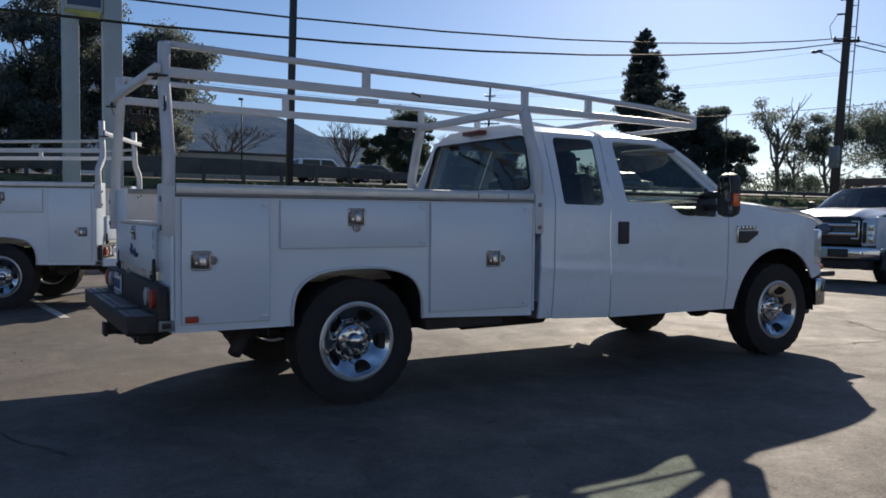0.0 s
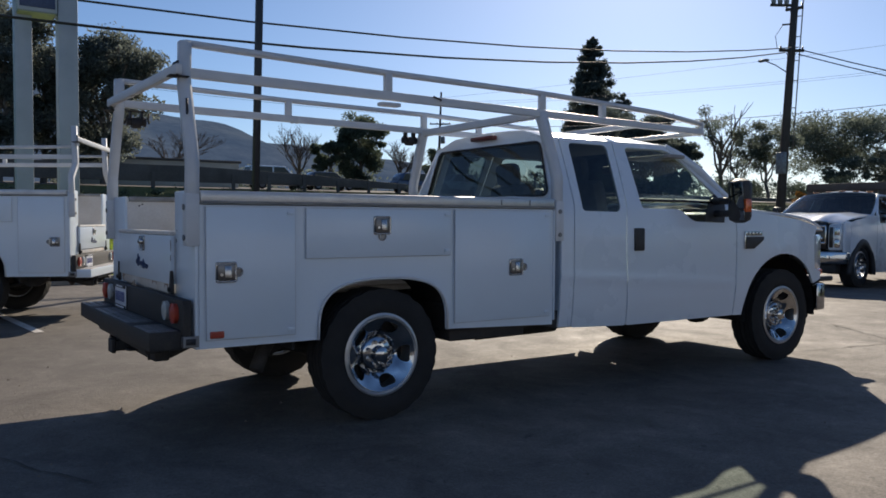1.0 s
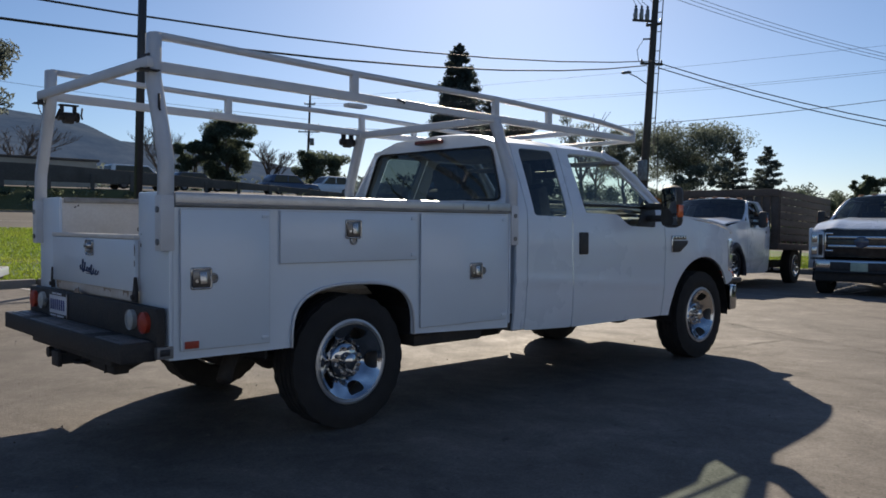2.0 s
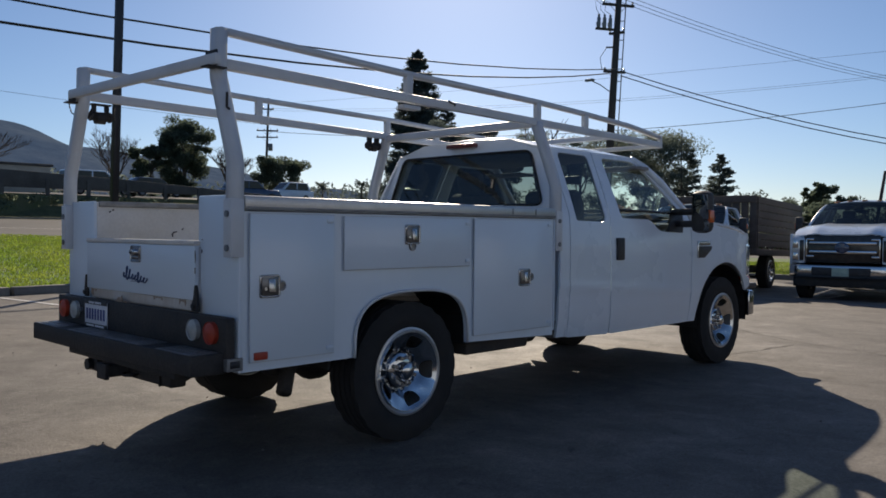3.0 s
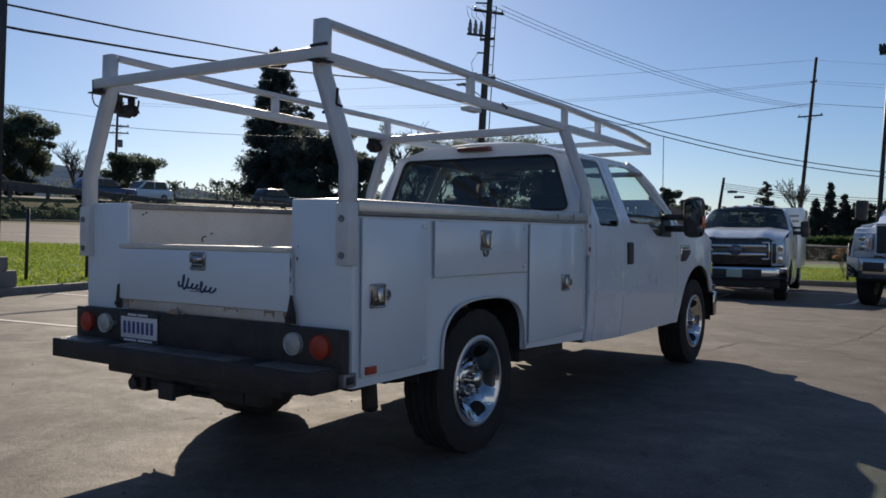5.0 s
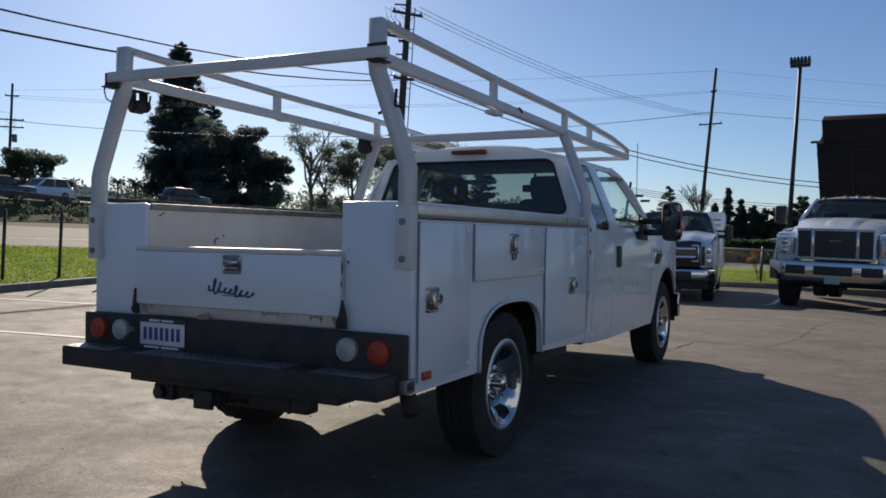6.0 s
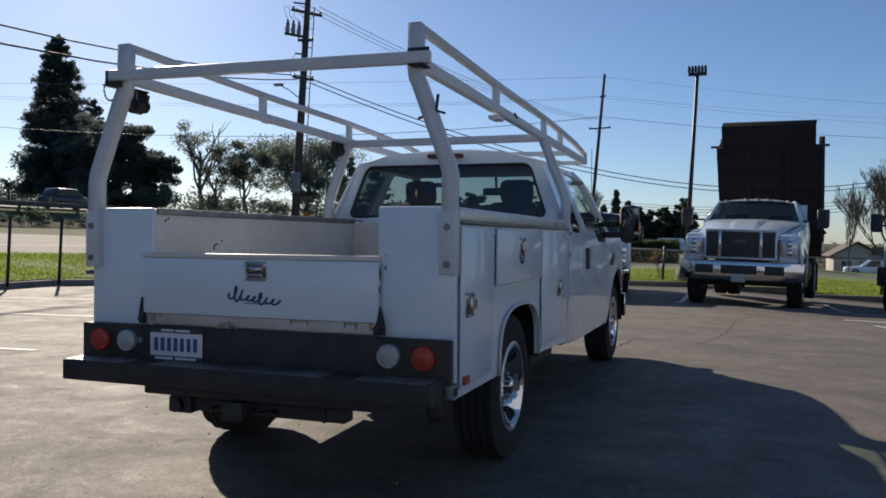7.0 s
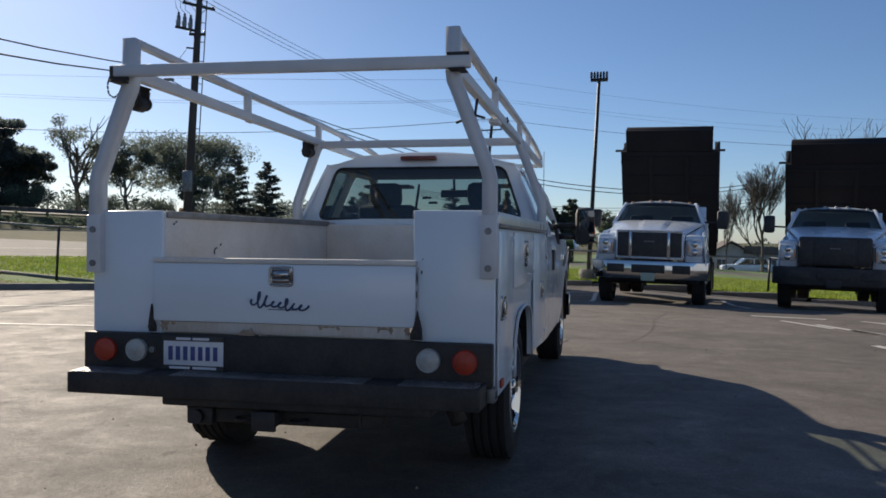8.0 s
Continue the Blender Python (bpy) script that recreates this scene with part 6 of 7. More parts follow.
stake_truck = thing("stake_bed_truck", "white cab truck with a tall dark wooden stake bed", "truck")
cab(stake_truck, M["paint"], False)
front_end_new(stake_truck)
chassis(stake_truck, -1.6)
clearance_bar(stake_truck)
for s in (-1, 1):
    flare = bmesh.new()
    tube(flare, [(3.97 + 0.53 * math.cos(a), s * 0.985, 0.42 + 0.53 * math.sin(a)) for a in steps(radians(186), radians(-4), 20)], 0.055, 8)
    part("wheel_flare", flare, M["plastic"], stake_truck, "black plastic wheel flare")
high_nose(stake_truck)
add_wheels(stake_truck, (0.0, 4.01), r=0.43, y=0.86)
part("bed_deck", boxed(-2.2, 1.80, -1.15, 1.15, 0.80, 0.95, 0.02), M["stake_wood"], stake_truck)
for s in (-1, 1):
    for k in range(10):
        x = -2.15 + k * 0.42
        part("stake", boxed(x, x + 0.08, s * 1.12 - 0.02, s * 1.12 + 0.02, 0.95, 2.12, 0.006), M["stake_wood"], stake_truck)
    for k in range(7):
        part("side_board", boxed(-2.18, 1.78, s * 1.15 - 0.015, s * 1.15 + 0.015, 1.0 + k * 0.165, 1.15 + k * 0.165, 0.006), M["stake_wood"], stake_truck)
for k in range(12):
    part("headboard_slat", boxed(1.75, 1.80, -1.12 + k * 0.19, -0.96 + k * 0.19, 0.95, 2.14, 0.006), M["stake_wood"], stake_truck)
part("headboard_rail", boxed(1.80, 1.84, -1.13, 1.13, 2.0, 2.16, 0.01), M["stake_wood"], stake_truck)
stake_truck.matrix_world = pose(11.75, 4.15, 0.0, 0, -1.6, 187) @ Matrix.Translation((-4.90, 0, 0))

util = thing("service_truck", "white pickup with a utility body, nose to the lot", "truck")
cab(util, M["paint"], False)
front_end_new(util)
chassis(util)
clearance_bar(util)
high_nose(util)
add_wheels(util, (0.0, 4.01))
part("utility_body", boxed(-1.15, 1.30, -1.02, 1.02, 0.55, 1.35, 0.03), M["body_paint"], util)
tool_box = part("tool_box", boxed(-0.9, 1.25, 0.45, 1.06, 1.36, 1.93, 0.03), M["body_paint"], util)
for z in (1.62, 1.74):
    part("lettering_bar", boxed(1.2505, 1.2535, 0.62, 0.98, z - 0.025, z + 0.025, 0.0005), M["galvanised"], tool_box)
util.matrix_world = pose(13.05, 0.97, -0.09, 0, 0, 187) @ Matrix.Scale(1.04, 4) @ Matrix.Scale(0.95, 4, (0, 1, 0)) @ Matrix.Translation((-4.90, 0, 0))

# neighbour with the same kind of locker body, tail towards the walk
svc = thing("service_truck", "white service truck with lockers and a low ladder rack", "truck")
cab(svc, M["paint"])
front_end_plain(svc)
chassis(svc)
service_body(svc, 1.56, 0.55)
ladder_rack(svc, 0.74, (1.91, 2.09), -1.175, 3.1, 1.25, clamps=False, stub=0.24, bar=0.20)
rear_bumper(svc, white=True)
for x in (0.0, 4.01):
    for s in (-1, 1):
        wheel(svc, (x, s * 0.815, 0.40), s, holes=8)
svc.matrix_world = pose(-1.43, 6.47, 0.0, 0, 0, 156)


def dump_truck(m, label, chrome_front=True, raised=62.0):
    """A medium-duty truck nose on, its black tipper body raised behind the cab. Built with the nose at x = 0 and the rear at -x."""
    t = thing("dump_truck", label, "dump truck")
    front_mat = M["chrome"] if chrome_front else M["plastic"]
    # cab
    def cab_side(s):
        def on(u, v):
            return Vector((u, s * float(np.interp(v, [0.8, 1.3, 1.55, 2.1], [0.98, 1.0, 0.97, 0.76])), v))
        win = rounded([(-2.85, 1.55), (-2.05, 1.55), (-2.30, 1.98), (-2.85, 2.0)], 0.05)
        door = [(-3.0, 0.82), (-1.72, 0.82), (-1.72, 1.48), (-2.20, 2.06), (-3.0, 2.08)]
        dr = part("cab_door", sheet(door, [win], on, (), (1.3, 1.55, 1.8)), M["paint"], t, solid=0.03)
        part("side_window", sheet(win, [], lambda u, v: on(u, v) - Vector((0, s * 0.01, 0)), (), (1.8,)), M["glass"], dr)
    cab_side(-1)
    cab_side(1)
    def roof_at(u, v):
        return Vector((u, v * 0.77, 2.07 + 0.10 * (1 - abs(v) ** 2.5) * min(1.0, max(0.0, (-2.12 - u) / 0.2) + 0.3)))
    part("roof", grid(roof_at, steps(-3.0, -2.15, 8), [math.sin(a) for a in steps(-math.pi / 2, math.pi / 2, 16)]), M["paint"], t, solid=0.03)
    part("back_panel", boxed(-3.03, -2.98, -0.95, 0.95, 0.82, 2.05, 0.02), M["paint"], t)
    def screen(u, v):
        return Vector((-1.70 - 0.50 * v + 0.12 * (1 - u * u), u * (0.93 - 0.19 * v), 1.50 + 0.58 * v + 0.04 * (1 - u * u) * v))
    part("windscreen", grid(screen, steps(-1, 1, 10), steps(0, 1, 6)), M["tint"], t, "dark windscreen")
    for s in (-1, 1):
        part("windscreen_pillar", tube(bmesh.new(), [(-1.68, s * 0.95, 1.48), (-2.22, s * 0.75, 2.09)], 0.04, 8), M["paint"], t)
    for y in (-0.45, 0.45):
        part("seat", boxed(-2.7, -2.55, y - 0.25, y + 0.25, 1.0, 1.75, 0.05), M["upholstery"], t)
    part("dashboard", boxed(-2.1, -1.75, -0.9, 0.9, 1.2, 1.48, 0.05), M["plastic"], t)
    # bonnet slopes to the nose, with a raised centre
    def hood(u, v):
        x = -1.70 + 1.58 * v
        hw = 0.95 - 0.30 * v ** 1.3
        z = 1.52 - 0.19 * v - 0.10 * v ** 6 + (0.06 * (1 - abs(u) ** 4)) + 0.035 * (1 if abs(u) < 0.35 else 0) * (1 - v) * 2 * min(v * 3, 1)
        return Vector((x, u * hw, z))
    part("bonnet", grid(hood, steps(-1, 1, 28), steps(0, 1, 14)), M["paint"], t, solid=0.03)
    for s in (-1, 1):
        def fend(u, v, s=s):
            return Vector((u, s * (1.06 - 0.10 * max(0.0, (v - 0.85) / 0.55)), v))
        arch = [(-0.92 + 0.56 * math.cos(a), 0.55 + 0.47 * math.sin(a)) for a in steps(math.pi, 0, 16)]
        out = [(-1.72, 0.60), (-1.48, 0.58), *arch, (-0.30, 0.60), (-0.05, 0.70), (-0.05, 1.18), (-0.35, 1.32), (-1.0, 1.36), (-1.72, 1.42)]
        fen = part("front_fender", sheet(out, [], fend, steps(-1.5, -0.3, 5), (0.8, 1.0, 1.15)), M["paint"], t, solid=0.03)
        def shoulder(u, v, s=s):
            x = -1.70 + 1.60 * u
            inner = 0.93 - 0.31 * u ** 1.3
            y = inner + (0.985 - inner) * v
            return Vector((x, s * y, 1.47 - 0.20 * u - 0.08 * u ** 6 - 0.11 * v ** 2))
        part("fender_top", grid(shoulder, steps(0, 1, 10), steps(0, 1, 6)), M["paint"], fen, solid=0.02)
        lamp = part("headlamp", boxed(-0.28, 0.02, min(s * 0.70, s * 1.02), max(s * 0.70, s * 1.02), 0.86, 1.20, 0.06), M["lamp_glass"], t, "clear square headlamp")
        part("turn_signal", boxed(0.018, 0.034, min(s * 0.72, s * 0.75), max(s * 0.72, s * 0.75), 0.92, 1.10, 0.006), M["faded_amber"], lamp)
        for dz in (0.94, 1.10):
            part("lamp_reflector", disc(bmesh.new(), (0.022, s * 0.86, dz), 0.062, "x", 18, 0.02, 0.010), M["chrome"], lamp)
        part("lamp_housing", boxed(-0.60, -0.10, min(s * 0.66, s * 1.045), max(s * 0.66, s * 1.045), 0.72, 1.28, 0.08), M["paint"], t)
        mir = part("door_mirror", boxed(-1.80, -1.66, min(s * 1.22, s * 1.45), max(s * 1.22, s * 1.45), 1.42, 1.88, 0.05), M["plastic"], t, "tall black mirror")
        part("mirror_arm", tube(bmesh.new(), [(-1.75, s * 0.95, 1.55), (-1.74, s * 1.25, 1.56)], 0.03, 6), M["plastic"], mir)
    # grille
    part("grille_shell", boxed(-0.20, 0.05, -0.66, 0.66, 0.78, 1.36, 0.05), M["paint"] if chrome_front else M["plastic"], t)
    for y0, y1 in ((-0.62, -0.40), (-0.34, 0.34), (0.40, 0.62)):
        part("grille_mesh", boxed(0.04, 0.062, y0, y1, 0.83, 1.31, 0.012), M["plastic"], t, "black mesh grille")
    if chrome_front:
        rim = bmesh.new()
        for y in (-0.37, 0.37):
            box(rim, 0.05, 0.085, y - 0.02, y + 0.02, 0.80, 1.34, 0.008)
        box(rim, 0.05, 0.08, -0.64, 0.64, 1.325, 1.352, 0.008)
        box(rim, 0.05, 0.08, -0.64, 0.64, 0.79, 0.818, 0.008)
        part("grille_surround", rim, M["chrome"], t)
    nm = bmesh.new()
    for k in range(4):
        box(nm, 0.062, 0.072, -0.09 + k * 0.05, -0.055 + k * 0.05, 1.12, 1.145, 0.002)
    part("badge_bars", nm, M["galvanised"], t)
    # bumper in two bars with gaps
    bmp = bmesh.new()
    prism(bmp, rounded([(-0.30, -1.15), (-0.12, -1.15), (0.14, -0.85), (0.18, 0), (0.14, 0.85), (-0.12, 1.15), (-0.30, 1.15), (-0.02, 0.8), (-0.02, -0.8)], [0.02, 0.06, 0.1, 0.1, 0.1, 0.06, 0.02, 0, 0]), 0.46, 0.75, "z", 0.02)
    for y0, y1, x in ((-0.80, -0.46, 0.150), (-0.32, 0.32, 0.172), (0.46, 0.80, 0.150)):
        part("bumper_opening", boxed(x - 0.05, x + 0.018, y0, y1, 0.56, 0.69, 0.012, None), M["plastic"], t)
    part("front_bumper", bmp, front_mat, t, "chrome front bumper" if chrome_front else "black front bumper")
    part("valance", boxed(-0.25, 0.0, -0.95, 0.95, 0.34, 0.72, 0.03), M["plastic"], t)
    part("number_plate", boxed(0.185, 0.195, -0.13, 0.13, 0.43, 0.56, 0.003), M["green_plate"] if chrome_front else M["plastic"], t)
    for y in (-0.62, -0.22, 0.0, 0.22, 0.62):
        part("roof_marker_lamp", disc(bmesh.new(), (-2.25, y, 2.165 - 0.07 * (abs(y) / 0.7) ** 2), 0.032, "z", 10, 0.045, 0.015), M["faded_amber"] if chrome_front else M["white_lens"], t)
    reshape(t, ([0.40, 0.46, 0.75, 0.79, 1.36, 1.50, 2.08, 2.25], [0.48, 0.54, 0.90, 0.94, 1.51, 1.68, 2.12, 2.25]))
    # frame, axles, wheels
    for s in (-1, 1):
        part("frame_rail", boxed(-5.3, -0.3, s * 0.43 - 0.04, s * 0.43 + 0.04, 0.62, 0.85, 0.01), M["underside"], t)
    for x in (-0.92, -4.2):
        part("axle", tube(bmesh.new(), [(x, -0.9, 0.47), (x, 0.9, 0.47)], 0.07, 10), M["underside"], t)
    part("engine_sump", boxed(-1.8, -0.4, -0.35, 0.35, 0.45, 0.95, 0.05), M["underside"], t)
    part("fuel_tank", boxed(-3.6, -2.6, 0.55, 1.05, 0.45, 0.85, 0.08), M["plastic"], t)
    for s in (-1, 1):
        wheel(t, (-0.92, s * 0.93, 0.47), s, 0.47, 0.27, 0.29, 8)
        wheel(t, (-4.2, s * 0.96, 0.47), s, 0.47, 0.27, 0.29, 8, dual=True)
        wheel(t, (-4.2, s * 0.66, 0.47), s, 0.47, 0.27, 0.29, 8, dual=True)
    for s in (-1, 1):
        part("mud_flap", boxed(-4.80, -4.78, min(s * 0.50, s * 1.12), max(s * 0.50, s * 1.12), 0.14, 0.80, 0.004), M["rubber"], t)
        step = part("cab_step", boxed(-2.75, -1.60, min(s * 0.72, s * 1.04), max(s * 0.72, s * 1.04), 0.34, 0.66, 0.03), M["plastic"], t)
        part("step_tread", boxed(-2.70, -1.65, min(s * 0.80, s * 1.06), max(s * 0.80, s * 1.06), 0.662, 0.680, 0.004), M["tread_plate"], step)
    part("crossmember", boxed(-3.3, -3.1, -0.70, 0.70, 0.36, 0.66, 0.03), M["underside"], t)
    # tipper body, raised about a hinge at the rear
    hinge = Matrix.Translation((-5.3, 0, 0.95)) @ Matrix.Rotation(radians(-raised), 4, "Y")
    side, long = 2.85, 3.39
    body = part("tipper_floor", boxed(0.0, side, -1.15, 1.15, 0.0, 0.10, 0.01, hinge), M["dump_steel"], t, "raised black steel tipper body")
    for s in (-1, 1):
        part("tipper_side", boxed(0.0, side - 0.04, min(s * 1.06, s * 1.14), max(s * 1.06, s * 1.14), 0.10, 0.70, 0.015, hinge), M["dump_steel"], body)
        part("side_rail", boxed(0.0, side - 0.06, min(s * 1.04, s * 1.17), max(s * 1.04, s * 1.17), 0.70, 0.80, 0.02, hinge), M["dump_steel"], body)
    hd = bmesh.new()
    box(hd, side, long, -1.02, 1.02, 0.02, 0.10, 0.015, hinge)
    box(hd, long - 0.06, long, -1.02, 1.02, 0.10, 0.30, 0.015, hinge)
    part("headboard", hd, M["dump_steel"], body)
    for k in range(5):
        for s in (-1, 1):
            ribs = boxed(0.20 + k * 0.58, 0.30 + k * 0.58, min(s * 1.13, s * 1.158), max(s * 1.13, s * 1.158), 0.02, 0.69, 0.006, hinge)
            part("side_rib", ribs, M["dump_steel"], body)
    for k in range(6):
        cross = boxed(0.15 + k * 0.50, 0.23 + k * 0.50, -1.10, 1.10, -0.030, -0.002, 0.01, hinge)
        part("cross_member", cross, M["dump_steel"], body)
    for y in (-0.43, 0.43):
        part("underframe_rail", boxed(0.0, side - 0.1, y - 0.05, y + 0.05, -0.060, -0.031, 0.01, hinge), M["dump_steel"], body)
    for s in (-1, 1):
        arms = bmesh.new()
        box(arms, side - 0.05, side, min(s * 1.0, s * 1.30), max(s * 1.0, s * 1.30), 0.12, 0.17, 0.01, hinge)
        part("tarp_arm", arms, M["black_steel"], body)
    part("hoist_ram", tube(bmesh.new(), [(-3.6, 0, 0.80), hinge @ Vector((1.3, 0, -0.05))], 0.09, 12), M["galvanised"], t)
    t.matrix_world = m
    return t


dump_truck(pose(13.4, -2.17, -0.15, -1.3, 0, 172.2) @ Matrix.Scale(1.08, 4), "white dump truck with chrome front and raised black tipper body")
dump_truck(pose(13.8, -5.96, -0.25, -1.3, 0, 166.5) @ Matrix.Scale(1.06, 4), "white dump truck with black grille and raised black tipper body", False, 54.0)


# ---------------------------------------------------------------- cars on the highway and street
def car(x, y, z, turn, mat, label, tall=1.5, long=4.5, van=False):
    t = thing("car", label, "car")
    h = long / 2
    low, belt = 0.32, tall * 0.60
    prof = rounded([(-h, low), (h, low), (h, belt * 0.82), (h * 0.93, belt * 0.92), (h * 0.45, belt), (-h * 0.98, belt), (-h, belt * 0.9)], 0.10)
    part("body", prism(bmesh.new(), prof, -0.88, 0.88, "y", 0.06), mat, t)
    rear_x, crown = -h * (0.97 if van else 0.92), -h * (0.92 if van else 0.72)
    nose, brow = h * 0.45, h * 0.12
    top = rounded([(rear_x, belt), (nose, belt), (brow, tall), (crown, tall)], 0.12)
    cabin = part("cabin", prism(bmesh.new(), top, -0.78, 0.78, "y", 0.08), mat, t)
    zt = tall - 0.09
    for s in (-1, 1):
        mid = (rear_x + nose) * 0.5
        for x0, x1, slant0, slant1 in ((rear_x + 0.30, mid - 0.05, 0.30 * (crown - rear_x) / 0.3 * 0.5, 0.0), (mid + 0.05, nose - 0.28, 0.0, (brow - nose) * 0.72)):
            part("side_window", prism(bmesh.new(), [(x0, belt + 0.04), (x1, belt + 0.04), (x1 + slant1, zt), (x0 + slant0, zt)], min(s * 0.77, s * 0.785), max(s * 0.77, s * 0.785), "y"), M["gloss_black"], cabin)
    part("windscreen", prism(bmesh.new(), [(nose - 0.10, belt + 0.06), (nose - 0.06, belt + 0.06), (brow + 0.10, tall - 0.06), (brow + 0.05, tall - 0.06)], -0.66, 0.66, "y"), M["gloss_black"], cabin)
    part("rear_window", prism(bmesh.new(), [(rear_x + 0.02, belt + 0.10), (rear_x + 0.06, belt + 0.10), (crown + 0.02, tall - 0.10), (crown - 0.03, tall - 0.10)], -0.62, 0.62, "y"), M["gloss_black"], cabin)
    for s in (-1, 1):
        for xx in (-h * 0.62, h * 0.64):
            wb = lathe(bmesh.new(), [(0.02, s * 0.12), (0.19, s * 0.11), (0.20, s * 0.10), (0.33, s * 0.10), (0.34, 0.0), (0.33, -s * 0.1), (0.02, -s * 0.1)], 20, "y", (xx, s * 0.80, 0.34))
            wh = part("wheel", wb, M["rubber"], t)
            part("rim", disc(bmesh.new(), (xx, s * 0.925, 0.34), 0.20, "y", 16, 0.01), M["galvanised"], wh)
        part("headlamp", boxed(h - 0.12, h + 0.01, min(s * 0.5, s * 0.8), max(s * 0.5, s * 0.8), belt * 0.62, belt * 0.78, 0.03), M["lamp_glass"], t)
    t.matrix_world = pose(x, y, z, 0, 0, turn)
    return t


def hz(x, y):
    return land_far(x, y) + 0.06


car(34.0, 53.5, hz(34, 53.5), 0, M["car_blue"], "dark blue estate car on the highway", 1.65, 4.8)
car(21.5, 53.5, hz(21.5, 53.5), 0, M["paint"], "white van on the highway", 1.75, 5.0, van=True)
car(27.5, 57.0, hz(27.5, 57), 0, M["car_dark"], "black car on the highway", 1.5, 4.5)
car(40.5, 57.5, hz(40.5, 57.5), 180, M["paint"], "white four-wheel-drive car on the highway", 1.8, 4.7)
car(52.5, 53.6, hz(52.5, 53.6), 0, M["car_dark"], "dark pickup-sized car on the highway", 1.75, 5.0)
car(75.0, 4.3, land_far(75, 4) + 0.05, 80, M["paint"], "white car parked across the side street", 1.45, 4.4)
car(72.0, -12.9, land_far(72, -12.9) + 0.04, 90, M["paint"], "white car parked by the house", 1.45, 4.4)

# house across the side street
house = thing("house", "small cream house with a low brown gable roof", "house")
hx, hy, hzv = 98.0, -16.35, land_far(98, -15) - 0.10
part("wall", boxed(hx - 4, hx + 4, hy - 5, hy + 4.2, hzv - 0.3, hzv + 2.6, 0.02), M["house_wall"], house)
part("gable", prism(bmesh.new(), [(hy - 0.5, hzv + 2.6), (hy + 4.2, hzv + 2.6), (hy + 1.85, hzv + 3.9)], hx - 3.99, hx + 3.99, "x"), M["house_wall"], house)
rf = bmesh.new()
prism(rf, [(hy - 0.9, hzv + 2.45), (hy + 1.85, hzv + 4.0), (hy + 4.6, hzv + 2.45), (hy + 4.6, hzv + 2.6), (hy + 1.85, hzv + 4.18), (hy - 0.9, hzv + 2.6)], hx - 4.5, hx + 4.5, "x")
prism(rf, [(hy - 5.4, hzv + 2.5), (hy + 0.5, hzv + 2.7), (hy + 0.5, hzv + 3.6), (hy - 5.4, hzv + 3.4)], hx - 4.3, hx + 4.3, "x")
part("roof", rf, M["roof_shingle"], house)
for y in (hy + 1.1, hy + 2.9, hy - 2.5):
    w = part("window", boxed(hx - 4.03, hx - 3.99, y - 0.5, y + 0.5, hzv + 0.9, hzv + 2.0, 0.01), M["gloss_black"], house)
    part("window_frame", boxed(hx - 4.05, hx - 4.02, y - 0.04, y + 0.04, hzv + 0.9, hzv + 2.0, 0.005), M["house_wall"], w)


# ---------------------------------------------------------------- trees and hedges
def leaf_mesh(name, centres, size, mat, parent, seed, flat=0.0, per=1):
    """Many small leaf tufts: crossed, bent slivers at the given centres."""
    r = np.random.default_rng(seed)
    c = np.asarray(centres, float)
    c = np.repeat(c, per, axis=0) + (r.normal(0, size * 0.6, (len(c) * per, 3)) if per > 1 else 0)
    n = len(c)
    u = r.normal(0, 1, (n, 3))
    u[:, 2] *= 1 - flat
    u /= np.linalg.norm(u, axis=1)[:, None]
    w = np.cross(u, r.normal(0, 1, (n, 3)))
    w /= np.linalg.norm(w, axis=1)[:, None] + 1e-9
    s = size * r.uniform(0.5, 1.4, (n, 1))
    a, b = c - u * s, c + u * s
    l, q = c + w * s * 0.38 + u * s * 0.1, c - w * s * 0.38 - u * s * 0.1
    bend = np.cross(u, w) * s * 0.25
    l, q = l + bend, q + bend
    v = np.stack([a, l, b, q], 1).reshape(-1, 3)
    k = np.arange(n) * 4
    faces = np.stack([k, k + 1, k + 2, k + 3], 1)
    me = bpy.data.meshes.new(name)
    me.from_pydata(v.tolist(), [], faces.tolist())
    me.materials.append(mat)
    ob = new(name, me)
    ob.parent = parent
    return ob


def limb(bm, a, b, r0, r1, rnd, wobble=0.06, n=5):
    a, b = Vector(a), Vector(b)
    d = (b - a).length
    pts = [a + (b - a) * (k / n) + Vector((rnd.uniform(-1, 1), rnd.uniform(-1, 1), rnd.uniform(-0.4, 0.6))) * d * wobble * math.sin(math.pi * k / n) for k in range(n + 1)]
    tube(bm, pts, r0, 7 if r0 > 0.08 else 4, r1)
    return pts


